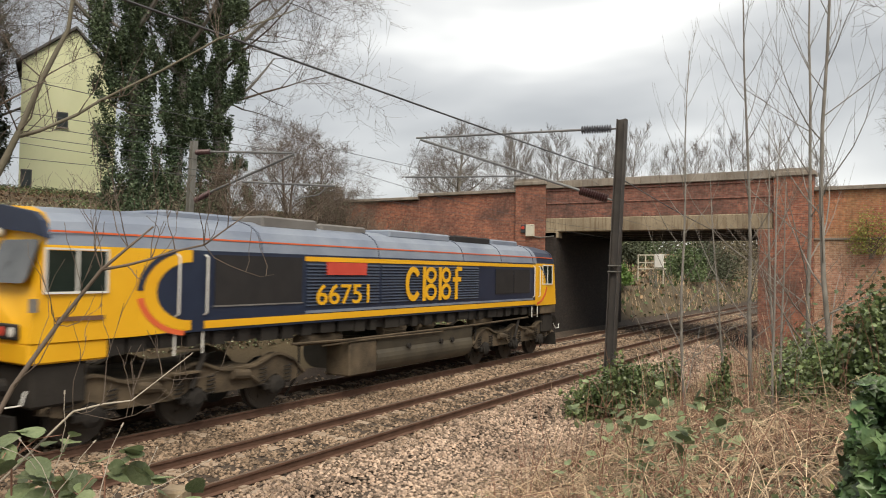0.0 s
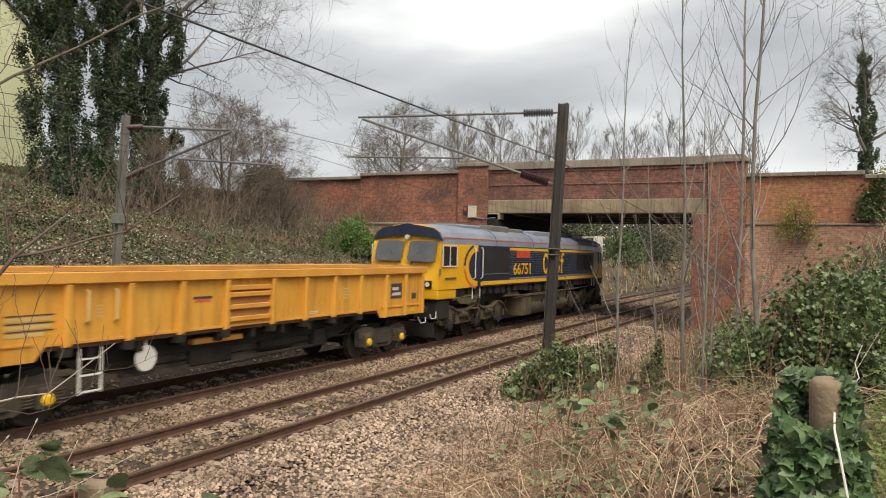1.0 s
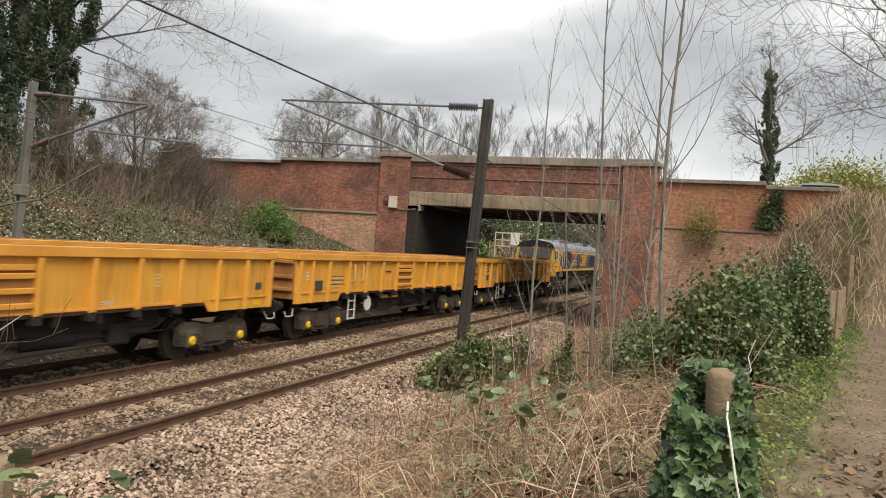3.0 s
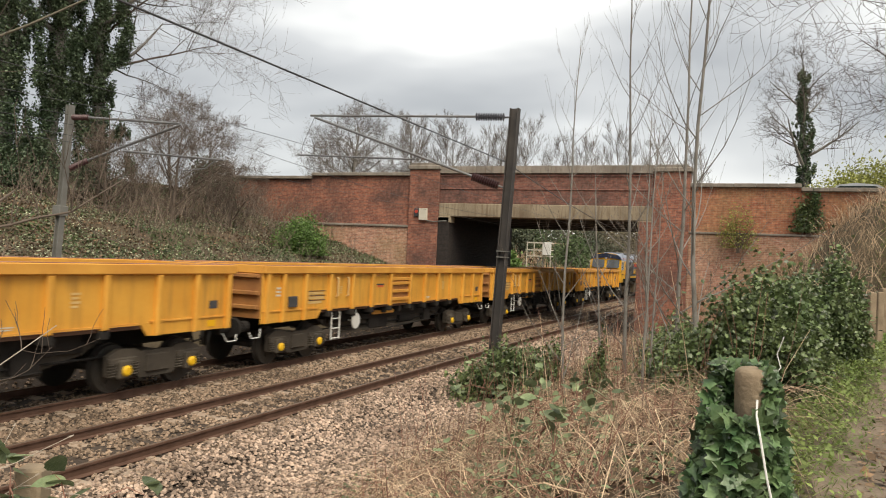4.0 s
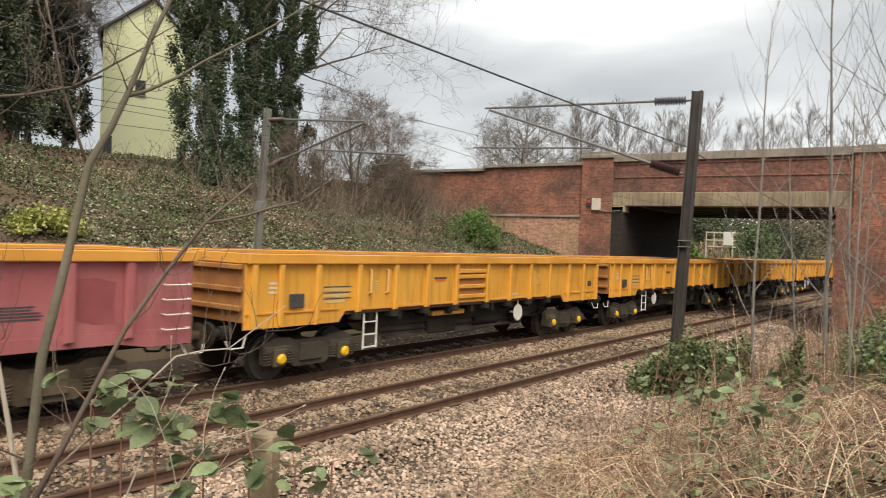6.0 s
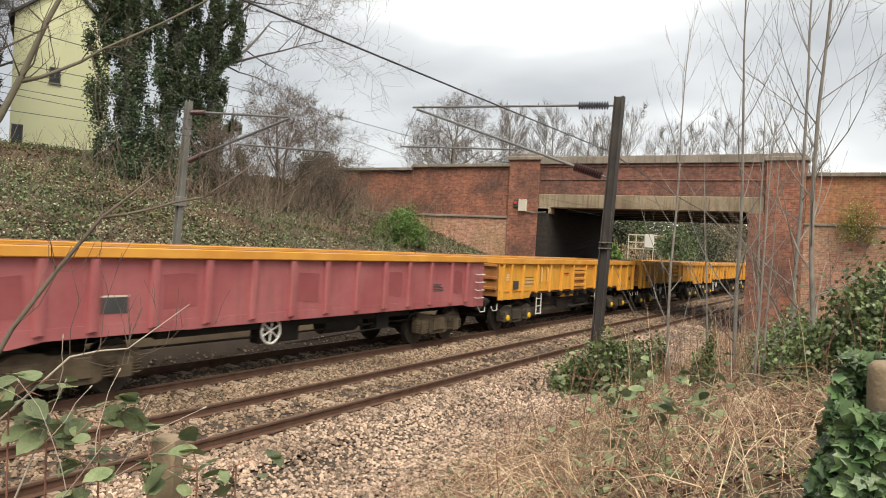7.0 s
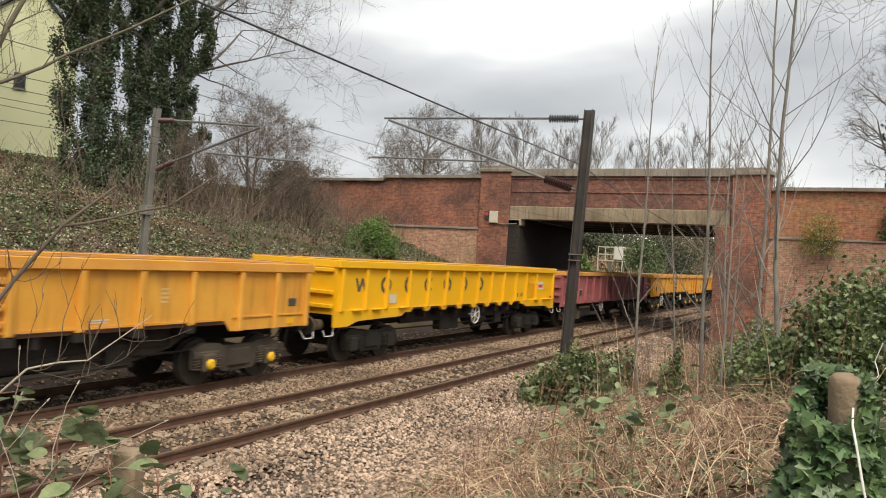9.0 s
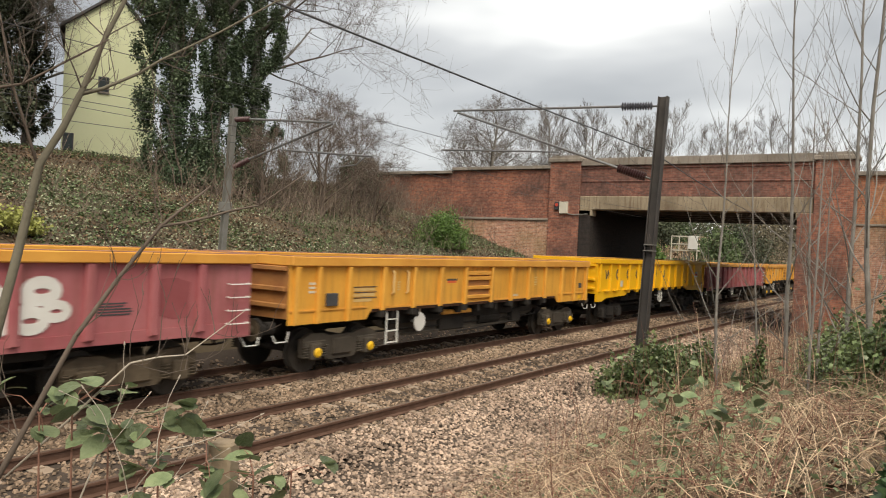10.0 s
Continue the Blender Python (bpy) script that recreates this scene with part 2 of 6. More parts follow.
def fast_mesh(name, verts, faces, material, parent=None, label="", mi=None):
    me = bpy.data.meshes.new(name)
    me.from_pydata(verts, [], faces)
    for mt in material if isinstance(material, (list, tuple)) else (material,):
        me.materials.append(mt)
    if mi is not None:
        me.polygons.foreach_set("material_index", mi)
    ob = new(name, me)
    if parent:
        ob.parent = parent
    return tagged(ob, label)


def lerp(v, xs, ys):
    return float(np.interp(v, xs, ys))


def smooth(v):
    v = min(1.0, max(0.0, v))
    return v * v * (3 - 2 * v)


# ---- ground ----
TRACK_NEAR, TRACK_FAR, HEAD = 0.75, 4.15, 0.7525
FACE = 34.8  # the bridge's near face
BACK = 45.0


def path_edge(x):
    return -7.35 - 0.175 * max(x, -4.0) if x < 30 else -12.6


def height(x, y):
    far = lerp(y, (5.6, 6.3, 7.2, 8.6, 12, 17.5, 21, 26, 33, 60), (-0.178, -0.4, 0.3, 1.9, 3.0, 4.35, 5.5, 6.3, 6.8, 7.0))
    e = path_edge(x)
    near = -0.35 + 0.172 * smooth((y + 1.5) / 0.6) + 1.62 * smooth((-3.0 - y) / (-3.0 - e - 0.5))
    rise = smooth((x - 14) / 14) * smooth((e - 2.4 - y) / 5.0) * 3.6
    rise += smooth((e - 6 - y) / 14.0) * 2.5
    rise = max(rise, 4.4 * smooth((x - 23) / 9.5) * smooth((-6.3 - y) / 6.0))
    z = far if y > 2 else near + rise
    z += 0.06 * noise.noise((x * 0.9, y * 0.9, 0)) * (1 if (y > 7 or y < -3.2) else 0.15)
    z += 0.30 * noise.noise((x * 0.16, y * 0.16, 3)) * smooth((y - 8) / 5)
    return z


def build_ground():
    def axis(pieces):
        out = []
        for a, b, s in pieces:
            out += list(np.arange(a, b, s))
        return out
    xs = axis(((-1500, -100, 200), (-100, -12, 8), (-12, 50, 0.45), (50, 120, 5), (120, 1600, 185)))
    ys = axis(((-1500, -60, 180), (-60, -16, 4), (-16, 24, 0.4), (24, 60, 3), (60, 1600, 190)))
    verts = [(x, y, height(x, y)) for x in xs for y in ys]
    n = len(ys)
    faces, mi = [], []
    for i in range(len(xs) - 1):
        for j in range(n - 1):
            faces.append((i * n + j, (i + 1) * n + j, (i + 1) * n + j + 1, i * n + j + 1))
            cx, cy = (xs[i] + xs[i + 1]) / 2, (ys[j] + ys[j + 1]) / 2
            e = path_edge(cx)
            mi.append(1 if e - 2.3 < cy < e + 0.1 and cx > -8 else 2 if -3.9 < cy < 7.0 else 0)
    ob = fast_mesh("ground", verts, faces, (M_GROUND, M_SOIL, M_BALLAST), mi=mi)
    ob.data.shade_smooth()
    tagged(ob, "railway cutting with ballast bed, littered banks and a trodden earth path", "ground", kind="structure")


build_ground()


def build_track(name, centre, label):
    t = thing(name, pose(0, centre, 0), label, "railway track", "railway tracks", "structure")
    prof = [(-0.07, -0.159), (0.07, -0.159), (0.07, -0.148), (0.012, -0.13), (0.012, -0.045), (0.035, -0.035), (0.035, -0.006), (0.028, 0.0), (-0.028, 0.0), (-0.035, -0.006), (-0.035, -0.035), (-0.012, -0.045), (-0.012, -0.13), (-0.07, -0.148)]
    for s in (-1, 1):
        bm = bmesh.new()
        prism(bm, [(p[0] + s * HEAD, p[1]) for p in prof], "x", -60, 260)
        for f in bm.faces:
            f.material_index = 1 if f.normal.z > 0.9 and f.calc_center_median().z > -0.003 else 0
        part("rail", bm, (M_RAIL, M_RAILTOP), t)
    bm = bmesh.new()
    prism(bm, [(-1.3, -0.33), (1.3, -0.33), (1.3, -0.19), (1.24, -0.165), (0.45, -0.165), (0.38, -0.185), (-0.38, -0.185), (-0.45, -0.165), (-1.24, -0.165), (-1.3, -0.19)], "x", -0.125, 0.125)
    for s in (-1, 1):
        for q in (-1, 1):
            box(bm, -0.06, 0.06, s * HEAD + q * 0.11 - 0.04, s * HEAD + q * 0.11 + 0.04, -0.165, -0.142)
    first = part("sleeper", bm, M_SLEEPER, t)
    first.location.x = -10
    for k in range(1, 118):
        shared("sleeper", first.data, t, pose(-10 + 0.65 * k, random.uniform(-0.01, 0.01), random.uniform(-0.012, 0.006), 0, 0, random.uniform(-0.6, 0.6)))
    return t


build_track("near_track", TRACK_NEAR, "rusty running rails on worn sleepers in pinkish ballast")
build_track("far_track", TRACK_FAR, "rusty rails under the passing train, bedded in ballast")


def build_ballast():
    """Loose stones over the ballast bed: many in the cess and between the rails, fewer away from the viewer."""
    rng = np.random.default_rng(4)
    heaps = (([], []), ([], []))
    base = np.array([(-1, 0, -0.2), (0, -1, -0.25), (1, 0.1, -0.2), (0.1, 1, -0.2), (-0.35, -0.35, 0.5), (0.45, -0.3, 0.55), (0.3, 0.45, 0.5), (-0.4, 0.35, 0.45)])
    quads = [(0, 1, 5, 4), (1, 2, 6, 5), (2, 3, 7, 6), (3, 0, 4, 7), (4, 5, 6, 7)]

    def strip(x0, x1, y0, y1, count, size, lift, dirty=0):
        verts, faces = heaps[dirty]
        x, y = rng.uniform(x0, x1, count), rng.uniform(y0, y1, count)
        keep = np.ones(count, bool)
        for c in (TRACK_NEAR, TRACK_FAR):
            for s in (-1, 1):
                keep &= abs(y - c - s * HEAD) > 0.09
            tie = (abs((x + 10) / 0.65 - np.round((x + 10) / 0.65)) < 0.2) & (abs(y - c) < 1.3)
            keep &= ~(tie & (rng.random(count) < 0.72))
        x, y = x[keep], y[keep]
        n = len(x)
        z = np.array([height(a, b) for a, b in zip(x, y)]) + lift + rng.uniform(-0.012, 0.035, n)
        r, a = size * rng.uniform(0.5, 1.25, n), rng.uniform(0, 6.28, n)
        q = base[None] * (1 + rng.uniform(-0.25, 0.25, (n, 8, 1))) * r[:, None, None]
        c, s = np.cos(a)[:, None], np.sin(a)[:, None]
        v = np.stack([x[:, None] + q[..., 0] * c - q[..., 1] * s, y[:, None] + q[..., 0] * s + q[..., 1] * c, z[:, None] + q[..., 2] * rng.uniform(0.7, 1.2, (n, 8))], -1)
        k = len(verts)
        verts.extend(v.reshape(-1, 3).tolist())
        faces.extend(tuple(k + i * 8 + m for m in f) for i in range(n) for f in quads)
    strip(1.5, 14, -4.3, -0.2, 34000, 0.036, 0.01)
    strip(14, 24, -3.8, -0.2, 14000, 0.042, 0.01)
    strip(24, 34, -3.4, -0.2, 7000, 0.05, 0.01)
    strip(1.5, 16, -0.8, 2.4, 17000, 0.038, 0.0, 1)
    strip(16, 34, -0.8, 2.4, 8000, 0.05, 0.0, 1)
    strip(3, 18, 1.8, 4.3, 16000, 0.038, 0.0, 1)
    strip(18, 34, 1.8, 4.3, 8000, 0.05, 0.0, 1)
    strip(6, 30, 4.3, 6.6, 3500, 0.05, 0.0, 1)
    strip(34, 60, -0.8, 6.0, 9000, 0.06, 0.0, 1)
    for (verts, faces), m, label in zip(heaps, (M_STONE, M_STONEDIRTY), ("loose pinkish grey ballast stones beside the tracks", "rust-stained brown ballast stones between the rails")):
        tagged(fast_mesh("ballast_stones", verts, faces, m), label, "ballast", kind="stuff")


build_ballast()


# ---- bridge ----
def build_bridge():
    t = thing("road_bridge", pose(0, 0, 0), "red brick road bridge with concrete beam and stone copings", "bridge", kind="structure")

    def wall(name, x0, x1, y0, y1, z0, z1, m=M_BRICK, label="", bevel=0.02):
        return part(name, box(bmesh.new(), x0, x1, y0, y1, z0, z1, bevel), m, t, label)

    def copings(y0, y1, z, x0=FACE - 0.12, x1=FACE + 0.5, high=0.17, step=0.0):
        n = max(1, round(abs(y1 - y0) / 0.95))
        for k in range(n):
            a, b = y0 + (y1 - y0) * k / n, y0 + (y1 - y0) * (k + 1) / n
            bm = bmesh.new()
            o = random.uniform(-0.006, 0.006)
            box(bm, x0 + o, x1, min(a, b) + 0.004, max(a, b) - 0.004, z - high + step * k / n, z + o + step * k / n, 0.02)
            part("coping_stone", bm, M_COPING, t)
    # deck front: beam, parapet, copings
    wall("beam", FACE - 0.06, FACE + 0.6, -3.25, 7.3, 4.93, 5.6, M_CONCRETE, "stained concrete fascia beam", 0.03)
    wall("parapet", FACE + 0.02, FACE + 0.4, -3.28, 7.3, 5.6, 7.1, M_BRICKDECK)
    wall("string_course", FACE - 0.03, FACE + 0.3, -3.28, 7.3, 6.95, 7.05, M_BRICKDECK)
    wall("string_course", FACE - 0.02, FACE + 0.3, -3.28, 7.3, 6.3, 6.37, M_BRICKDECK)
    copings(-3.28, 7.3, 7.47, high=0.37)
    wall("deck", FACE + 0.6, BACK, -3.6, 7.6, 5.15, 6.2, M_CONCRETE, "dark underside of the deck")
    for k in range(5):
        x = FACE + 1.8 + 1.9 * k
        wall("girder", x, x + 0.5, -3.2, 7.2, 4.85, 5.15, M_MAST)
    wall("far_parapet", BACK - 0.4, BACK, -14, 22, 6.2, 7.3)
    # pilasters
    for y0, y1, top in ((7.3, 8.97, 7.3), (-4.84, -3.28, 7.15)):
        wall("pilaster", FACE - 0.14, FACE + 0.6, y0, y1, -0.5, top)
        bm = box(bmesh.new(), FACE - 0.24, FACE + 0.7, y0 - 0.08, y1 + 0.08, top, top + 0.2, 0.03)
        bm2 = bmesh.new()
        prism(bm2, [(y0 - 0.02, top + 0.2), (y1 + 0.02, top + 0.2), (y1 - 0.15, top + 0.33), (y0 + 0.15, top + 0.33)], "x", FACE - 0.2, FACE + 0.6)
        join(bm, bm2)
        part("pilaster_cap", bm, M_COPING, t)
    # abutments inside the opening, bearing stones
    wall("abutment", FACE - 0.1, BACK, 6.7, 7.3, -0.6, 4.9, M_BRICKIN, "sooty brick abutment, shade under the deck put into its colour")
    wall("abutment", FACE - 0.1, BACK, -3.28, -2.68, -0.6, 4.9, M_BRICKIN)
    wall("abutment_quoin", FACE - 0.12, FACE + 0.25, -3.28, -2.66, -0.6, 4.9)
    wall("bearing_stone", FACE - 0.1, FACE + 0.5, 6.62, 7.3, 4.62, 4.93, M_CONCRETE)
    wall("bearing_stone", FACE - 0.1, FACE + 0.5, -3.28, -2.6, 4.62, 4.93, M_CONCRETE)
    # wings
    wall("wing_wall", FACE + 0.05, FACE + 0.5, 8.97, 15.0, 4.4, 6.98)
    wall("wing_wall", FACE + 0.05, FACE + 0.5, 15.0, 21.3, 4.2, 6.8)
    copings(8.97, 15.0, 7.16)
    copings(15.0, 21.3, 6.99)
    wall("lower_wing", FACE - 0.08, FACE + 0.5, 8.97, 21.3, -0.5, 4.32, M_BRICKLOW, "lower brickwork stained green and ochre")
    wall("ledge", FACE - 0.16, FACE + 0.3, 8.97, 21.3, 4.32, 4.44, M_COPING)
    wall("wing_wall", FACE + 0.05, FACE + 0.5, -9.3, -4.84, 4.4, 6.5, M_BRICKWING)
    wall("wing_wall", FACE + 0.05, FACE + 0.5, -12.4, -9.3, 4.4, 6.35, M_BRICKWING)
    copings(-9.3, -4.84, 6.66)
    copings(-12.4, -9.3, 6.5)
    wall("lower_wing", FACE - 0.08, FACE + 0.5, -12.4, -4.84, -0.5, 4.42, M_BRICKLOW, "lower brickwork of the wing, paler and patched")
    wall("ledge", FACE - 0.14, FACE + 0.3, -12.4, -4.84, 4.42, 4.52, M_COPING)
    # road embankment behind the wings
    for y0, y1 in ((7.6, 60), (-60, -3.6)):
        wall("road_fill", FACE + 0.5, BACK, y0, y1, -0.6, 6.2, M_GROUND)


build_bridge()


# ---- train ----
M_YEL = mat("loco_yellow_paint", (0.72, 0.36, 0.012), (0.80, 0.44, 0.02), 1.2, 30, 0.45, bump=0.03)
M_NAVY = mat("loco_navy_paint", (0.012, 0.018, 0.042), (0.022, 0.032, 0.062), 1.5, 30, 0.42, bump=0.03)
M_ROOF = mat("loco_roof_grey_blue", (0.13, 0.155, 0.215), (0.25, 0.28, 0.335), 0.9, 14, 0.36, bump=0.06)
M_LOUVRE = mat("louvre_navy_paint", (0.025, 0.034, 0.06), (0.045, 0.058, 0.09), 1.5, 30, 0.45, bump=0.03)
M_ROOFDIRT = mat("dirty_roof_panel", (0.11, 0.10, 0.095), (0.19, 0.18, 0.17), 1.5, 20, 0.7, bump=0.1)
M_DARK = mat("dark_grille_steel", (0.012, 0.011, 0.012), (0.025, 0.022, 0.022), 2, 40, 0.7, bump=0.1)
M_GRIME = mat("brown_underframe_grime", (0.03, 0.022, 0.015), (0.15, 0.112, 0.072), 2.2, 22, 0.9, bump=0.4)
# Near black: underframe grime with the shade under the train added to its colour.
M_GRIMESHADE = mat("underframe_grime_and_shade", (0.012, 0.010, 0.009), (0.032, 0.027, 0.023), 1.6, 22, 0.9, bump=0.3)
M_BOGIE = mat("dusty_dark_bogie", (0.04, 0.032, 0.025), (0.10, 0.082, 0.062), 1.6, 22, 0.9, bump=0.3)
M_TANK = mat("greasy_fuel_tank", (0.04, 0.036, 0.03), (0.11, 0.092, 0.065), 1.3, 10, 0.6, bump=0.15)
M_WHITE = mat("off_white_paint", (0.62, 0.60, 0.56), (0.74, 0.73, 0.70), 2, 30, 0.6, bump=0.05)
M_ORLINE = mat("orange_red_stripe", (0.62, 0.10, 0.03), (0.68, 0.14, 0.05), 2, 30, 0.5, bump=0)
M_PLATE = mat("red_nameplate", (0.50, 0.055, 0.035), (0.56, 0.075, 0.05), 3, 40, 0.5, bump=0.05)
M_CABGLASS = mat("dark_cab_glass", (0.012, 0.018, 0.016), (0.022, 0.03, 0.026), 2, 20, 0.08, bump=0, spec=0.5)
M_SCREEN = mat("grey_windscreen_glass", (0.05, 0.055, 0.06), (0.10, 0.105, 0.11), 1.5, 9, 0.12, bump=0, spec=0.5)
M_OCHRE = mat("faded_orange_wagon_paint", (0.62, 0.28, 0.035), (0.76, 0.40, 0.065), 0.7, 14, 0.55, bump=0.06, streak=0.4)
M_OCHREDIRT = mat("dusty_orange_chord", (0.56, 0.245, 0.04), (0.74, 0.37, 0.065), 1.2, 14, 0.6, bump=0.06)
# Rusty paint of the wagon ends; also paints the shade between panel slats.
M_RUSTGAPSHADE = mat("rust_browned_paint_and_gap_shade", (0.22, 0.09, 0.035), (0.46, 0.215, 0.06), 1.6, 16, 0.8, bump=0.15)
M_RUSTPINK = mat("rusted_pink_steel", (0.27, 0.125, 0.085), (0.40, 0.215, 0.16), 1.5, 20, 0.9, bump=0.2)
M_RUSTIN = mat("rusty_wagon_inside", (0.11, 0.055, 0.035), (0.20, 0.11, 0.07), 1.2, 16, 0.95, bump=0.3)
M_RED = mat("faded_maroon_wagon_paint", (0.30, 0.075, 0.085), (0.42, 0.155, 0.16), 0.9, 10, 0.6, bump=0.06, streak=0.35)
M_MAROON = mat("patched_dark_maroon", (0.23, 0.055, 0.06), (0.32, 0.095, 0.10), 1.4, 14, 0.7, bump=0.06)
M_WASC = mat("bright_yellow_wagon_paint", (0.78, 0.40, 0.008), (0.84, 0.48, 0.015), 0.8, 20, 0.45, bump=0.03)
M_GREYMARK = mat("dark_grey_marking", (0.04, 0.042, 0.045), (0.07, 0.07, 0.075), 3, 40, 0.6, bump=0)
M_PALE = mat("pale_marking", (0.55, 0.50, 0.40), (0.62, 0.58, 0.50), 3, 40, 0.6, bump=0)
M_FADED = mat("faded_pale_marking", (0.58, 0.36, 0.12), (0.66, 0.46, 0.20), 3, 40, 0.6, bump=0)
M_AXLEYEL = mat("yellow_axlebox_cap", (0.75, 0.42, 0.01), (0.82, 0.50, 0.02), 4, 40, 0.5, bump=0)
M_TYRE = mat("steel_wheel", (0.05, 0.045, 0.04), (0.09, 0.08, 0.07), 3, 30, 0.6, 0.6)

MARKS = ((0, 25.75), (0.5, 33.2), (1, 40.55), (1.5, 47.5), (2, 54.65), (3.5, 75.6), (4, 82.05), (4.5, 88.95), (5, 95.15), (5.5, 101.8), (6, 108.1), (7.5, 127.97), (8, 134.42), (8.5, 140.55), (9, 146.75), (9.5, 152.9), (10, 158.67))
RUNNING = []   # things and how far their front lies behind the train's front
WHEELS = []    # wheelsets, their radius and place on the thing


def wheelset(parent, x, r, label="dark steel wheelset"):
    bm = bmesh.new()
    for s in (-1, 1):
        y = s * 0.70
        tube(bm, [(0, y - s * 0.05, 0), (0, y - s * 0.02, 0)], r + 0.03, 28)
        tube(bm, [(0, y - s * 0.02, 0), (0, y + s * 0.085, 0)], r, 28)
        tube(bm, [(0, y + s * 0.085, 0), (0, y + s * 0.095, 0)], r * 0.82, 20)
        tube(bm, [(0, y + s * 0.085, 0), (0, y + s * 0.16, 0)], r * 0.3, 12)
        for k in range(6):
            a = k * math.pi / 3
            box(bm, r * 0.55 * math.cos(a) - 0.03, r * 0.55 * math.cos(a) + 0.03, min(y + s * 0.09, y + s * 0.11), max(y + s * 0.09, y + s * 0.11), r * 0.55 * math.sin(a) - 0.03, r * 0.55 * math.sin(a) + 0.03)
    tube(bm, [(0, -0.8, 0), (0, 0.8, 0)], 0.09, 10)
    ob = part("wheelset", bm, M_TYRE, parent, label)
    ob.location = (x, 0, r)
    return ob


def spring(bm, x, y, z0, z1, r=0.075):
    n = 36
    tube(bm, [(x + r * math.cos(k * 0.87), y + r * math.sin(k * 0.87), z0 + (z1 - z0) * k / n) for k in range(n + 1)], 0.016, 4)


def wagon_bogie(parent, x, caps, material):
    b = part("bogie_frame", bmesh.new(), material, parent)
    bm = bmesh.new()
    for s in (-1, 1):
        y0, y1 = sorted((s * 0.93, s * 1.05))
        prism(bm, [(-1.2, 0.36), (-1.22, 0.74), (-0.95, 0.86), (-0.55, 0.84), (-0.42, 0.78), (0.42, 0.78), (0.55, 0.84), (0.95, 0.86), (1.22, 0.74), (1.2, 0.36), (0.55, 0.34), (0.42, 0.26), (-0.42, 0.26), (-0.55, 0.34)], "y", y0, y1)
        for ax in (-0.87, 0.87):
            box(bm, ax - 0.15, ax + 0.15, s * 1.10 - 0.07, s * 1.10 + 0.07, 0.30, 0.66, 0.03)
            box(bm, ax - 0.34, ax + 0.34, s * 1.05 - 0.04, s * 1.05 + 0.04, 0.58, 0.70, 0.02)
            for q in (-0.27, 0.27):
                spring(bm, ax + q, s * 1.07, 0.34, 0.60)
        box(bm, -0.3, 0.3, s * 1.06 - 0.05, s * 1.06 + 0.05, 0.35, 0.72, 0.03)
    box(bm, -0.25, 0.25, -0.95, 0.95, 0.5, 0.75)
    bm.to_mesh(b.data)
    bm.free()
    b.location = (x, 0, 0)
    if caps:
        for s in (-1, 1):
            for ax in (-0.87, 0.87):
                c = bmesh.new()
                tube(c, [(ax, s * 1.17, 0.46), (ax, s * 1.20, 0.46), (ax, s * 1.23, 0.46)], [0.105, 0.105, 0.07], 12)
                part("axlebox_cap", c, M_AXLEYEL, b, "yellow axlebox cap")
    for ax in (-0.87, 0.87):
        WHEELS.append((wheelset(parent, x + ax, 0.46), 0.46))
    return b


def buffers(parent, x, s, material=M_GRIMESHADE, z=1.02):
    for y in (-0.87, 0.87):
        bm = bmesh.new()
        tube(bm, [(x, y, z), (x + s * 0.2, y, z)], 0.13, 12)
        tube(bm, [(x + s * 0.2, y, z), (x + s * 0.42, y, z)], 0.085, 12)
        tube(bm, [(x + s * 0.42, y, z), (x + s * 0.46, y, z)], [0.23, 0.2], 16)
        part("buffer", bm, material, parent)
    bm = bmesh.new()
    tube(bm, [(x - s * 0.1, 0, z), (x + s * 0.3, 0, z), (x + s * 0.48, 0, z - 0.05), (x + s * 0.5, 0, z + 0.06)], 0.045, 6)
    tube(bm, [(x, 0.3, z - 0.15), (x + s * 0.2, 0.3, z - 0.4), (x + s * 0.45, 0.28, z - 0.42), (x + s * 0.55, 0.25, z - 0.3)], 0.025, 6)
    part("coupling", bm, M_GRIMESHADE, parent)
    bm = bmesh.new()
    tube(bm, [(x - s * 0.15, -1.2, z - 0.05), (x - s * 0.05, -1.25, z - 0.24), (x + s * 0.25, -1.25, z - 0.24), (x + s * 0.3, -1.22, z - 0.1)], 0.014, 5)
    part("grab_rail", bm, M_WHITE, parent, "white shunter's grab rail")


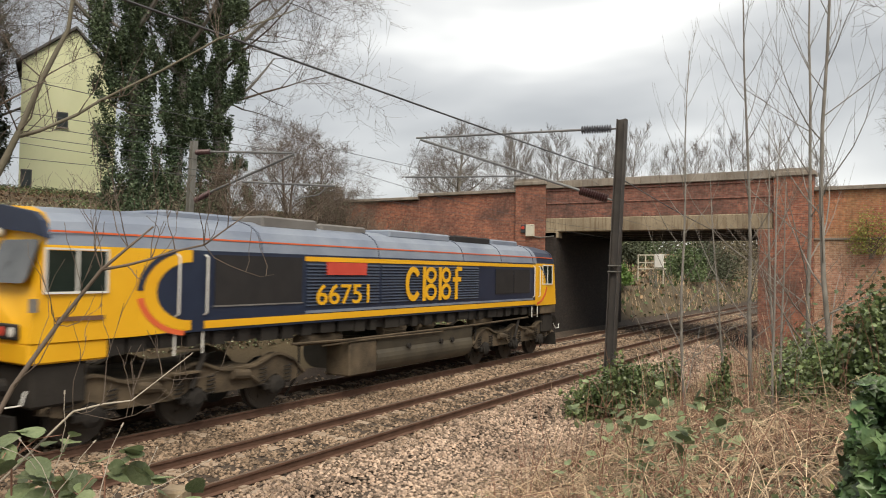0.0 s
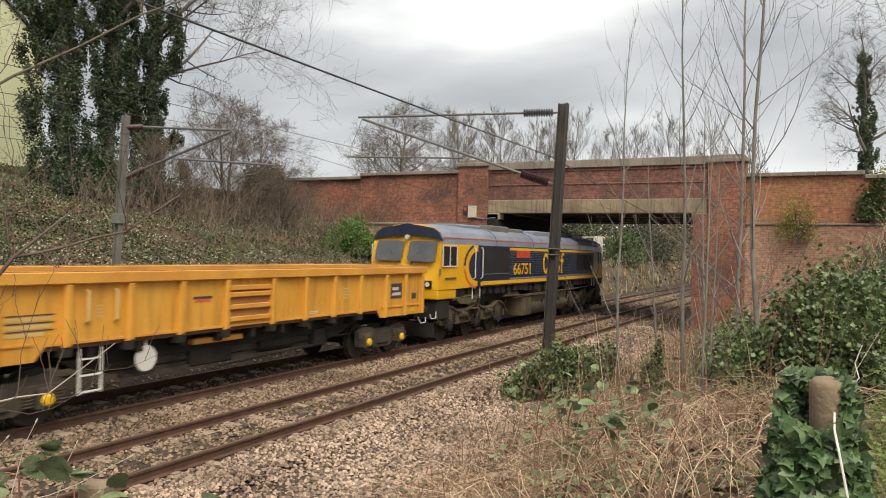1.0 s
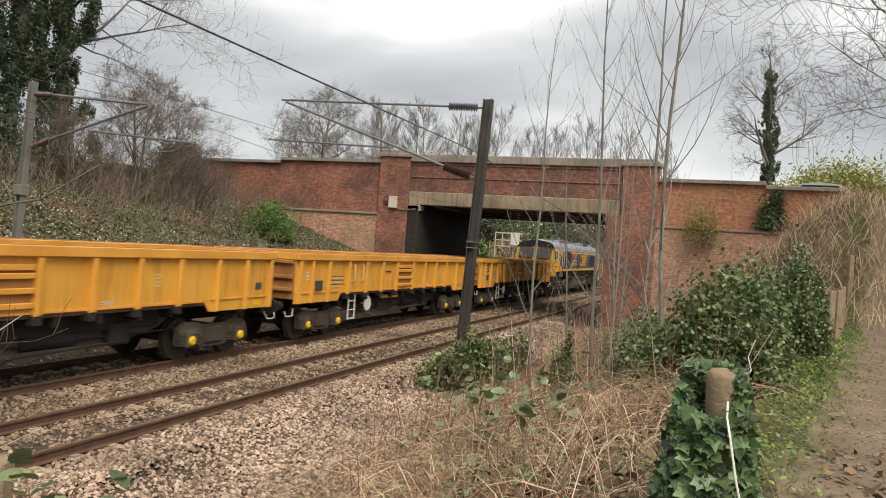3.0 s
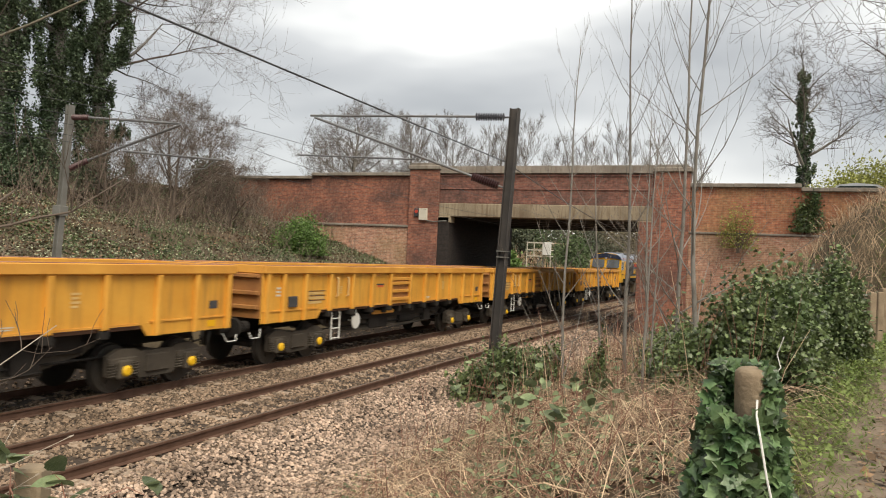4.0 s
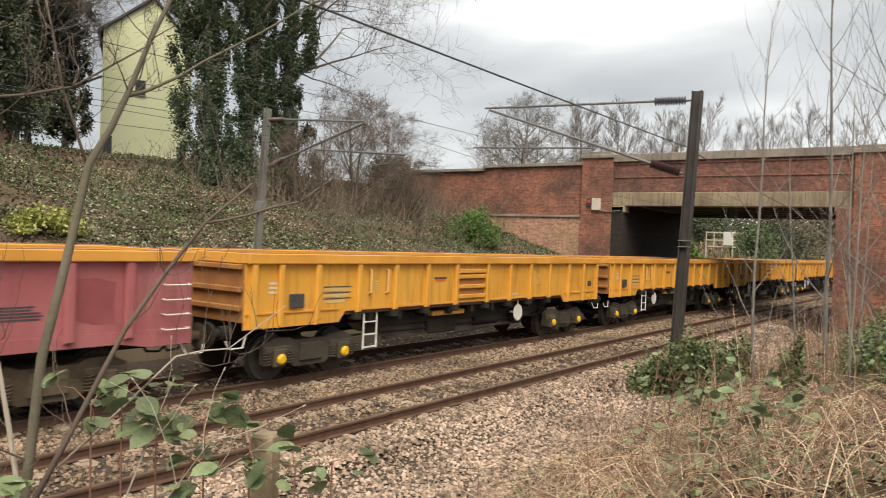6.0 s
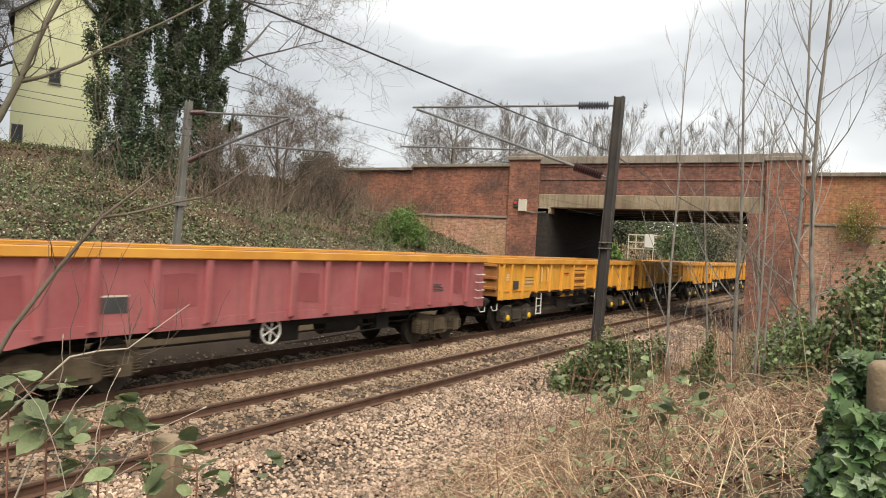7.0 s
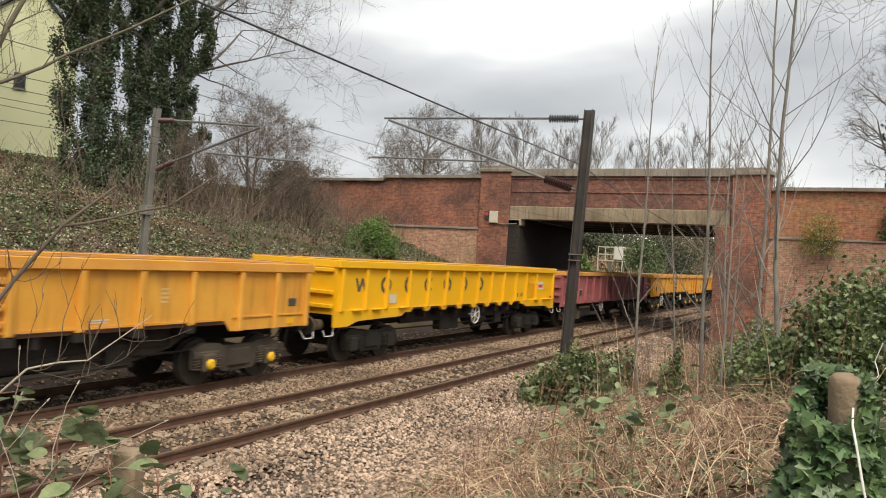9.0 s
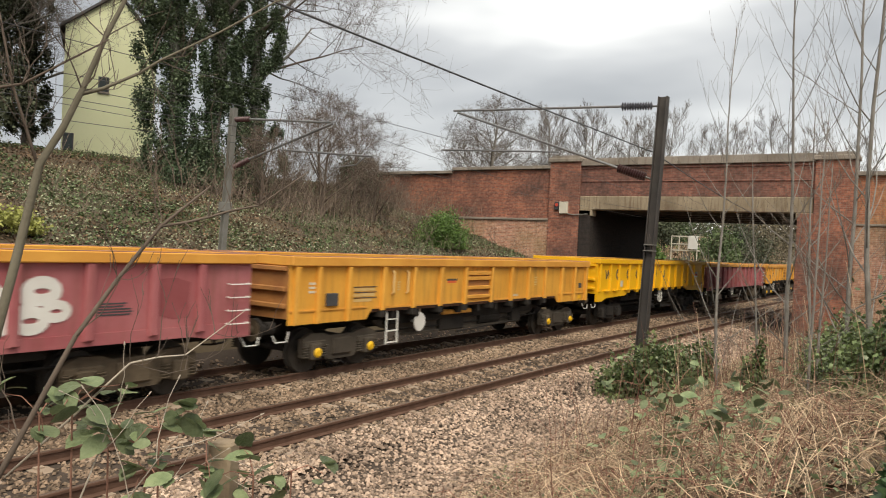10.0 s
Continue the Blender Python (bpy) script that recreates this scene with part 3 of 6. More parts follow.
def tub(parent, L, top, floor, material, chord, chord_low, ends, end_low, inside=M_RUSTIN, end=None):
    """The open box body: sides with lowered end panels, end walls, floor, top chords."""
    outline = [(-L, end_low), (-L, chord_low), (0, chord_low), (0, end_low), (-ends + 0.12, end_low), (-ends - 0.06, floor), (-L + ends + 0.06, floor), (-L + ends - 0.12, end_low)]
    for s in (-1, 1):
        y0, y1 = sorted((s * 1.27, s * 1.30))
        part("side_sheet", prism(bmesh.new(), outline[::-1], "y", y0, y1), material, parent)
    for x0, x1 in ((-0.06, -0.02), (-L + 0.02, -L + 0.06)):
        part("end_sheet", box(bmesh.new(), x0, x1, -1.27, 1.27, floor - 0.1, chord_low), end or material, parent)
    for s, x in ((1, 0.0), (-1, -L)):
        for z in (1.48, 1.82, chord_low - 0.06):
            bm = bmesh.new()
            box(bm, min(x, x - s * 0.02) - (0.07 if s < 0 else 0), max(x, x - s * 0.02) + (0.07 if s > 0 else 0), -1.22, 1.22, z - 0.05, z + 0.05, 0.015)
            part("end_stiffener", bm, end or material, parent)
    bm = bmesh.new()
    box(bm, -L + 0.06, -0.06, -1.26, 1.26, floor - 0.08, floor - 0.02)
    for s in (-1, 1):
        y0, y1 = sorted((s * 1.245, s * 1.262))
        box(bm, -L + 0.08, -0.08, y0, y1, floor, chord_low)
    box(bm, -0.09, -0.07, -1.24, 1.24, floor, chord_low)
    box(bm, -L + 0.07, -L + 0.09, -1.24, 1.24, floor, chord_low)
    part("tub_lining", bm, inside, parent, "rusty inside of the tub")
    bm = bmesh.new()
    for s in (-1, 1):
        box(bm, -L - 0.02, 0.02, s * 1.33 - 0.08, s * 1.33 + 0.08, chord_low, top - 0.012, 0.018)
    for x in (-0.03, -L + 0.03):
        box(bm, x - 0.05, x + 0.05, -1.25, 1.25, chord_low, top - 0.012, 0.015)
    part("top_chord", bm, chord, parent)
    bm = bmesh.new()
    for s in (-1, 1):
        box(bm, -L, 0, s * 1.33 - 0.065, s * 1.33 + 0.065, top - 0.012, top, 0.004)
    for x in (-0.03, -L + 0.03):
        box(bm, x - 0.04, x + 0.04, -1.26, 1.26, top - 0.012, top, 0.004)
    part("chord_top", bm, M_RUSTPINK, parent, "rust-pink worn top edge")


def underframe(parent, L, material=M_GRIMESHADE):
    bm = bmesh.new()
    box(bm, -L + 0.1, -0.1, -0.35, 0.35, 0.8, 1.24, 0.02)
    for s in (-1, 1):
        part("frame_rail", box(bmesh.new(), -L + 3.6, -3.6, s * 0.9 - 0.05, s * 0.9 + 0.05, 0.86, 1.24, 0.015), material, parent)
    for k in range(9):
        x = -3.5 - k * (L - 7) / 8
        part("cross_member", box(bmesh.new(), x - 0.06, x + 0.06, -1.24, 1.24, 1.05, 1.26), material, parent)
    part("underframe", bm, material, parent)
    bm = bmesh.new()
    tube(bm, [(-L * 0.46, -0.75, 0.78), (-L * 0.38, -0.75, 0.78)], 0.2, 14)
    part("air_reservoir", bm, material, parent)
    bm = bmesh.new()
    box(bm, -L * 0.6, -L * 0.52, -0.95, -0.65, 0.55, 0.9, 0.03)
    box(bm, -L * 0.335, -L * 0.3, -1.0, -0.7, 0.6, 1.0, 0.02)
    tube(bm, [(-L + 2.6, -0.85, 0.72), (-L * 0.6, -0.85, 0.7), (-L * 0.35, -0.88, 0.72), (-2.8, -0.85, 0.72)], 0.025, 5)
    tube(bm, [(-L * 0.55, -1.0, 0.5), (-L * 0.3, -1.0, 0.62)], 0.02, 5)
    part("brake_gear", bm, material, parent)


def ribs(parent, xs, z0s, z1, material, w=0.11, d=0.09):
    for x, z0 in zip(xs, z0s):
        for s in (-1, 1):
            bm = bmesh.new()
            b = bmesh.new()
            y0, y1 = sorted((s * 1.30, s * (1.30 + d)))
            box(b, x - w / 2, x + w / 2, y0, y1, z0, z1)
            bmesh.ops.bevel(b, geom=[e for e in b.edges if abs(e.verts[0].co.y - e.verts[1].co.y) < 1e-6 and abs(e.verts[0].co.y - s * (1.30 + d)) < 1e-6], offset=0.022, segments=1, affect="EDGES")
            join(bm, b)
            part("side_rib", bm, material, parent)


def mark(parent, name, x0, x1, z0, z1, material, y=-1.302, label="", depth=0.004, bars=0):
    bm = bmesh.new()
    if bars:
        for k in range(bars):
            h = (z1 - z0) / bars
            one = box(bmesh.new(), x0, x1 - random.uniform(0, 0.3) * (x1 - x0), y - depth, y, z0 + k * h + h * 0.15, z0 + k * h + h * 0.7)
            part(name.rstrip("s"), one, material, parent, label)
        bm.free()
        return None
    else:
        box(bm, x0, x1, y - depth, y, z0, z1)
    return part(name, bm, material, parent, label)


def ring(bm, cx, cz, rx, rz, thick, y0, y1, open_a=0, n=20):
    """A flat band round an ellipse, as a plain letter-like shape; open_a: degrees left open."""
    a0, a1 = open_a / 2, 360 - open_a / 2
    outer = [(cx + rx * math.cos(radians(a0 + (a1 - a0) * k / n)), cz + rz * math.sin(radians(a0 + (a1 - a0) * k / n))) for k in range(n + 1)]
    inner = [(cx + (rx - thick) * math.cos(radians(a0 + (a1 - a0) * k / n)), cz + (rz - thick) * math.sin(radians(a0 + (a1 - a0) * k / n))) for k in range(n + 1)]
    rows = [[bm.verts.new((x, y, z)) for x, z in line] for line, y in ((outer, y0), (inner, y0), (inner, y1), (outer, y1))]
    for k in range(n):
        for a, b in ((0, 1), (1, 2), (2, 3), (3, 0)):
            bm.faces.new((rows[a][k], rows[a][k + 1], rows[b][k + 1], rows[b][k]))


def ladder(parent, x0, x1, z0, z1, y=-1.22):
    bm = bmesh.new()
    for x in (x0, x1):
        tube(bm, [(x, y + 0.08, z1), (x, y, z1 - 0.06), (x, y, z0)], 0.022, 6)
    for k in range(3):
        z = z0 + 0.04 + k * (z1 - z0 - 0.1) / 2.6
        box(bm, x0, x1, y - 0.03, y + 0.03, z - 0.012, z + 0.012)
    part("ladder", bm, M_WHITE, parent, "white steel side ladder")


def disc(parent, x, z, spoked, r=0.24, y=-1.2):
    bm = bmesh.new()
    if spoked:
        tube(bm, [(x + r * math.cos(a), y, z + r * math.sin(a)) for a in (k * math.pi / 12 for k in range(25))], 0.024, 5, caps=False)
        for k in range(3):
            a = k * math.pi / 3 + 0.4
            tube(bm, [(x - r * math.cos(a), y, z - r * math.sin(a)), (x + r * math.cos(a), y, z + r * math.sin(a))], 0.018, 5)
    else:
        tube(bm, [(x, y - 0.015, z), (x, y + 0.01, z)], [r * 0.96, r], 24)
    tube(bm, [(x, y, z), (x, -0.8, z)], 0.03, 6)
    if not spoked:
        box(bm, x - 0.02, x + 0.02, y, y + 0.02, z + r, z + r + 0.14)
    return part("brake_handwheel", bm, M_WHITE, parent, "white spoked handwheel" if spoked else "white disc handwheel")


def orange_wagon(label):
    L = 14.9
    w = thing("box_wagon", pose(0, TRACK_FAR, 0), label, "freight wagon", "wagons of the train")
    tub(w, L, 2.5, 1.32, M_OCHRE, M_OCHREDIRT, 2.29, 2.55, 1.1, end=M_RUSTGAPSHADE)
    xs = [-0.16, -1.17, -2.23, -3.5, -4.66, -5.8, -6.96, -8.38, -9.57, -10.74, -11.95, -13.15, -14.1, -14.74]
    ribs(w, xs, [1.1 if x > -2.5 or x < -12.4 else 1.28 for x in xs], 2.29, M_OCHRE, 0.13, 0.1)
    for x in xs[3:-3]:
        bm = box(bmesh.new(), x - 0.09, x + 0.09, -1.38, -1.1, 1.12, 1.27, 0.012)
        part("rib_bracket", bm, M_GRIMESHADE, w)
    bm = bmesh.new()
    for s in (-1, 1):
        y0, y1 = sorted((s * 1.30, s * 1.325))
        box(bm, -L + 2.7, -2.7, y0, y1, 1.32, 1.36)
        box(bm, -2.4, -0.02, y0, y1, 1.36, 1.39)
        box(bm, -L + 0.02, -L + 2.4, y0, y1, 1.36, 1.39)
    part("side_sill", bm, M_OCHREDIRT, w)
    bm = bmesh.new()
    for z in (1.47, 1.72, 1.97, 2.11):
        box(bm, -8.28, -7.05, -1.37, -1.30, z - 0.05, z + 0.05, 0.012)
    part("louvre_panel", bm, M_OCHREDIRT, w, "slatted access panel")
    # Flat rust-brown sheet on the side, painting the shade between the slats.
    mark(w, "panel_gap_shade", -8.28, -7.05, 1.42, 2.1, M_RUSTGAPSHADE, -1.302, "rust-brown sheet painting the shade between the slats")
    for x in (-11.58, -11.02):
        bm = tube(bmesh.new(), [(x, -1.31, 2.18), (x, -1.36, 2.15), (x, -1.36, 1.68), (x, -1.31, 1.65)], 0.03, 6)
        part("hand_rail", bm, M_FADED, w, "faded vertical hand rail")
    ladder(w, -11.62, -11.2, 0.45, 1.26)
    d = disc(w, -10.25, 0.9, False)
    mark(w, "stencil_bars", -12.95, -12.15, 1.48, 1.84, M_FADED, bars=3)
    for z in (1.58, 1.70, 1.82):
        mark(w, "stencil_line", -12.95, -12.15, z, z + 0.018, M_GREYMARK, -1.307)
    mark(w, "stencil_bars", -11.38, -11.24, 1.72, 1.95, M_FADED, bars=4)
    mark(w, "data_panel", -0.72, -0.46, 1.55, 1.72, M_GREYMARK)
    mark(w, "label_plate", -0.75, -0.5, 1.17, 1.3, M_WASC)
    mark(w, "faded_emblem", -9.25, -8.75, 1.92, 1.97, M_GREYMARK)
    mark(w, "faded_emblem", -9.2, -8.8, 1.86, 1.92, M_ORLINE)
    mark(w, "stencil_bars", -4.2, -4.0, 1.7, 2.0, M_FADED, bars=4)
    mark(w, "stencil_bars", -5.6, -5.2, 1.4, 1.48, M_PALE, bars=2)
    mark(w, "number_panel", -14.35, -13.95, 1.72, 1.98, M_PALE, bars=3)
    bm = box(bmesh.new(), -13.85, -13.5, -1.36, -1.3, 1.45, 1.72, 0.01)
    part("inspection_box", bm, M_GREYMARK, w, "grey inspection box on the side")
    underframe(w, L)
    for s in (-1, 1):
        bm = prism(bmesh.new(), [(-L + 3.2, 0.98), (-3.2, 0.98), (-3.5, 0.8), (-4.6, 0.56), (-L + 4.6, 0.56), (-L + 3.5, 0.8)], "y", *sorted((s * 0.78, s * 0.83)))
        prism(bm, [(-4.4, 0.6), (-4.4, 0.54), (-L + 4.4, 0.54), (-L + 4.4, 0.6)], "y", *sorted((s * 0.78, s * 0.92)))
        part("side_girder", bm, M_BOGIE, w, "dusty fish-bellied side girder")
    bm = box(bmesh.new(), -9.0, -7.6, -1.1, -0.9, 1.0, 1.12, 0.02)
    part("yellow_bracket", bm, M_OCHREDIRT, w)
    wagon_bogie(w, -1.9, True, M_BOGIE)
    wagon_bogie(w, -L + 1.9, True, M_BOGIE)
    buffers(w, 0.02, 1)
    buffers(w, -L - 0.02, -1)
    return w


def red_wagon(label):
    L = 15.45
    w = thing("box_wagon", pose(0, TRACK_FAR, 0), label, "freight wagon", "wagons of the train")
    tub(w, L, 2.52, 1.25, M_RED, M_OCHREDIRT, 2.33, 1.6, 1.22)
    xs = [-14.25, -13.37, -12.23, -11.05, -9.91, -8.78, -7.65, -6.52, -5.4, -4.3, -3.2, -2.08, -1.15]
    ribs(w, xs, [1.14] * len(xs), 2.33, M_RED, 0.15, 0.09)
    bm = bmesh.new()
    for s in (-1, 1):
        y0, y1 = sorted((s * 1.22, s * 1.32))
        prism(bm, [(-L, 0.98), (-L, 1.25), (0, 1.25), (0, 0.98), (-0.8, 0.98), (-1.3, 1.06), (-L + 1.3, 1.06), (-L + 0.8, 0.98)], "y", y0, y1)
    part("sole_bar", bm, M_RED, w)
    for x0, x1 in ((-15.3, -14.4), (-12.1, -11.2), (-8.6, -7.8), (-5.2, -4.5), (-2.0, -1.3)):
        bm = bmesh.new()
        xm, w2 = (x0 + x1) / 2, (x1 - x0) * 0.42
        pts = [(xm + i * w2 + random.uniform(-0.03, 0.03), 1.74 + j * 0.3 + random.uniform(-0.04, 0.04)) for i, j in ((-1, -1), (0, -1.05), (1, -1), (1.02, 0), (1, 1), (0.1, 1.04), (-1, 1), (-0.97, 0.1))]
        prism(bm, pts, "y", -1.304, -1.3)
        part("paint_patch", bm, M_MAROON, w, "dark repainted patch")
    mark(w, "number_panel", -13.2, -12.7, 1.42, 1.68, M_GREYMARK)
    mark(w, "number_bars", -13.2, -12.7, 1.69, 1.72, M_PALE)
    mark(w, "data_bars", -3.05, -2.4, 1.5, 1.72, M_GREYMARK, bars=5)
    mark(w, "label_plate", -15.2, -14.9, 1.1, 1.18, M_WASC, -1.322)
    bm = bmesh.new()
    for k in range(4):
        tube(bm, [(-0.55, -1.31, 1.25 + 0.24 * k), (-0.55, -1.4, 1.24 + 0.24 * k), (-0.1, -1.4, 1.24 + 0.24 * k), (-0.1, -1.31, 1.25 + 0.24 * k)], 0.013, 5)
    part("corner_steps", bm, M_WHITE, w, "white corner steps")
    disc(w, -9.2, 0.86, True, 0.27)
    underframe(w, L)
    wagon_bogie(w, -2.2, False, M_GRIME)
    wagon_bogie(w, -L + 2.0, False, M_GRIME)
    buffers(w, 0.02, 1, M_GRIME)
    buffers(w, -L - 0.02, -1, M_GRIME)
    return w


def yellow_wagon(label):
    L = 15.05
    w = thing("box_wagon", pose(0, TRACK_FAR, 0), label, "freight wagon", "wagons of the train")
    tub(w, L, 2.62, 1.38, M_WASC, M_WASC, 2.42, 1.6, 1.3)
    xs = [-14.85, -13.8, -12.85, -11.69, -10.61, -9.51, -8.41, -7.29, -6.24, -5.2, -4.09, -3.09, -2.03, -0.2]
    ribs(w, xs, [1.36] * len(xs), 2.42, M_WASC, 0.13, 0.09)
    bm = bmesh.new()
    for s in (-1, 1):
        y0, y1 = sorted((s * 1.24, s * 1.33))
        low = [(-L, 0.98), (-L, 1.38), (0, 1.38), (0, 0.98), (-0.5, 0.98), (-0.85, 1.1), (-3.0, 1.14), (-3.2, 1.24)]
        for k in range(8):
            x = -3.5 - k * 1.03
            low += [(x, 1.24), (x - 0.12, 1.36), (x - 0.7, 1.36), (x - 0.82, 1.24)]
        low += [(-L + 3.2, 1.24), (-L + 3.0, 1.14), (-L + 0.95, 1.1), (-L + 0.5, 0.98)]
        prism(bm, low[::-1], "y", y0, y1)
    part("sole_bar", bm, M_WASC, w, "scalloped yellow sole bar")
    # dark plain rings and bands of the owner's mark
    for k, x in enumerate((-14.0, -12.85, -11.7, -10.55, -9.4, -8.25, -7.1)):
        bm = bmesh.new()
        if k == 0:
            for q in range(4):
                x0 = x - 0.26 + 0.13 * q
                z0, z1 = (2.17, 1.83) if q % 2 == 0 else (1.83, 2.17)
                prism(bm, [(x0, z0), (x0 + 0.08, z0), (x0 + 0.21, z1), (x0 + 0.13, z1)], "y", -1.31, -1.302)
        else:
            ring(bm, x, 2.0, 0.2 if k in (2, 5) else 0.25, 0.23, 0.1, -1.31, -1.302, 80 if k == 3 else 0)
        part("emblem_shape", bm, M_GREYMARK, w)
    mark(w, "number_panel", -12.65, -12.3, 1.5, 1.75, M_PALE)
    mark(w, "data_bars", -4.0, -3.75, 1.52, 1.66, M_GREYMARK)
    mark(w, "data_bars", -3.55, -3.3, 1.52, 1.66, M_GREYMARK, bars=4)
    mark(w, "white_panel", -1.78, -1.22, 1.78, 2.06, M_WHITE)
    mark(w, "red_emblem", -1.72, -1.28, 1.84, 1.96, M_PLATE, -1.307)
    bm = bmesh.new()
    for k in range(11):
        box(bm, -2.95, -2.15, -1.315, -1.302, 1.5 + k * 0.052, 1.52 + k * 0.052)
    part("louvre_panel", bm, M_WASC, w)
    mark(w, "data_bars", -0.5, -0.2, 1.42, 1.5, M_GREYMARK, -1.332, bars=3)
    for x in (-12.0, -13.3, -14.2, -1.1, -0.6, -2.0):
        bm = box(bmesh.new(), x - 0.2, x + 0.2, -1.42, -1.3, 1.36, 1.4, 0.01)
        part("tie_step", bm, M_WASC, w)
    disc(w, -7.1, 0.98, True, 0.29)
    underframe(w, L)
    wagon_bogie(w, -2.2, False, M_GRIMESHADE)
    wagon_bogie(w, -L + 2.0, False, M_GRIMESHADE)
    buffers(w, 0.02, 1)
    buffers(w, -L - 0.02, -1, M_GRIME)
    return w


def text_mesh(words, size):
    c = bpy.data.curves.new("lettering", "FONT")
    c.body, c.size, c.extrude, c.offset = words, size, 0.004, 0.006
    o = bpy.data.objects.new("lettering", c)
    scene.collection.objects.link(o)
    dg = bpy.context.evaluated_depsgraph_get()
    me = bpy.data.meshes.new_from_object(o.evaluated_get(dg))
    bpy.data.objects.remove(o)
    return me


def locomotive():
    t = thing("diesel_locomotive", pose(0, TRACK_FAR, 0), "navy and yellow diesel freight locomotive with grey-blue roof, six axles", "locomotive")
    L = 19.7
    side = 1.31
    roof = [(side, 3.2), (1.27, 3.42), (1.16, 3.6), (0.95, 3.74), (0.6, 3.84), (0.0, 3.88)]
    half = [(side, 1.74)] + roof
    outline = half + [(-y, z) for y, z in half[-2::-1]]
    bm = bmesh.new()
    prism(bm, outline, "x", -L + 1.9, -1.9)
    for f in bm.faces:
        c = f.calc_center_median()
        f.material_index = 1 if c.z > 3.2 and abs(f.normal.x) < 0.5 else 0
    part("body", bm, (M_NAVY, M_ROOF), t)
    # cabs: the front leans back from the nose line upward
    for end in (1, -1):
        x0 = -1.9 if end > 0 else -L + 1.9
        tip = 0.0 if end > 0 else -L
        cab = bmesh.new()
        rings = []
        for x, f in ((x0, 0.0), (tip - end * 0.12, 1.0)):
            rings.append([cab.verts.new((x - end * f * (0.0 if z < 2.55 else (z - 2.55) * 0.32), y * (1 - 0.02 * f), z - (0.04 * f if z > 3.3 else 0))) for y, z in outline])
        n = len(outline)
        for k in range(n):
            cab.faces.new((rings[0][k], rings[0][(k + 1) % n], rings[1][(k + 1) % n], rings[1][k]))
        cab.faces.new(rings[0])
        cab.faces.new(rings[1])
        bmesh.ops.recalc_face_normals(cab, faces=cab.faces)
        for f in cab.faces:
            f.material_index = 1 if f.calc_center_median().z > 3.2 and abs(f.normal.x) < 0.7 else 0
        c = part("cab", cab, (M_YEL, M_NAVY if end > 0 else M_ROOF), t, "yellow driving cab")
        xf = tip - end * 0.12
        # dark roof brow over the windscreens
        bm = bmesh.new()
        prism(bm, [(1.28, 3.3), (1.15, 3.56), (0.93, 3.70), (0.0, 3.84), (-0.93, 3.70), (-1.15, 3.56), (-1.28, 3.3), (-0.9, 3.38), (0, 3.46), (0.9, 3.38)], "x", *sorted((xf - end * 0.30, xf - end * 0.20)))
        part("roof_brow", bm, M_NAVY, c)
        for s in (-1, 1):
            # windscreen on the leaning front
            bm = bmesh.new()
            y0, y1, z0, z1, q = 0.1, 1.12, 2.62, 3.28, 0.1
            edge = [p for cy, cz, a in ((y1 - q, z1 - q, 0), (y0 + q, z1 - q, 90), (y0 + q, z0 + q, 180), (y1 - q, z0 + q, 270)) for p in arc(cy, cz, q, a, a + 90, 4)]
            loops = [[bm.verts.new((xf - end * (z - 2.55) * 0.32 + end * out, s * y, z)) for y, z in edge] for out in (0.005, 0.03)]
            m = len(edge)
            for k in range(m):
                bm.faces.new((loops[0][k], loops[0][(k + 1) % m], loops[1][(k + 1) % m], loops[1][k]))
            bm.faces.new(loops[1])
            bmesh.ops.recalc_face_normals(bm, faces=bm.faces)
            part("windscreen", bm, M_SCREEN, c, "dark windscreen")
            # side windows
            xa, xb = (-0.55, -1.42) if end > 0 else (-L + 0.3, -L + 1.35)
            xa, xb = sorted((xa, xb))
            bm = bmesh.new()
            y = s * (side + 0.002)
            y0, y1 = sorted((y, y + s * 0.02))
            xm = (xa + xb) / 2
            for a, b in ((xa, xa + 0.035), (xm - 0.018, xm + 0.018), (xb - 0.035, xb)):
                box(bm, a, b, y0, y1, 2.5, 3.16)
            box(bm, xa, xb, y0, y1, 2.465, 2.5)
            box(bm, xa, xb, y0, y1, 3.13, 3.16)
            part("window_frame", bm, M_WHITE, c, "pale metal window frame")
            bm = box(bmesh.new(), xa + 0.04, xb - 0.04, *sorted((y, y + s * 0.008)), 2.49, 3.12)
            part("side_window", bm, M_CABGLASS, c, "sliding cab window")
            # lamp cluster
            bm = bmesh.new()
            box(bm, *sorted((xf, xf + end * 0.05)), s * 0.78 - 0.28, s * 0.78 + 0.28, 1.78, 2.02, 0.02)
            part("lamp_panel", bm, M_DARK, c, "dark lamp cluster")
            for q in (-0.13, 0.13):
                bm = bmesh.new()
                tube(bm, [(xf + end * 0.05, s * 0.78 + q, 1.9), (xf + end * 0.065, s * 0.78 + q, 1.9)], 0.075, 12)
                part("headlamp", bm, M_WHITE if q < 0 else M_PLATE, c)
        bm = bmesh.new()
        tube(bm, [(xf - end * 0.26, 0, 3.4), (xf - end * 0.16, 0, 3.4)], 0.075, 14)
        part("marker_lamp", bm, M_PALE, c)
        # nose skirt, buffer beam, snow plough
        bm = bmesh.new()
        box(bm, *sorted((xf, xf - end * 1.3)), -1.27, 1.27, 1.42, 1.74, 0.03)
        part("buffer_beam", bm, M_YEL if end < 0 else M_GRIME, c, "stained buffer beam")
        bm = bmesh.new()
        box(bm, *sorted((xf - end * 0.1, xf - end * 1.0)), -1.2, 1.2, 0.75, 1.42, 0.05)
        prism(bm, [(-1.25, 0.25), (1.25, 0.25), (1.2, 0.7), (-1.2, 0.7)], "x", *sorted((xf + end * 0.12, xf + end * 0.16)))
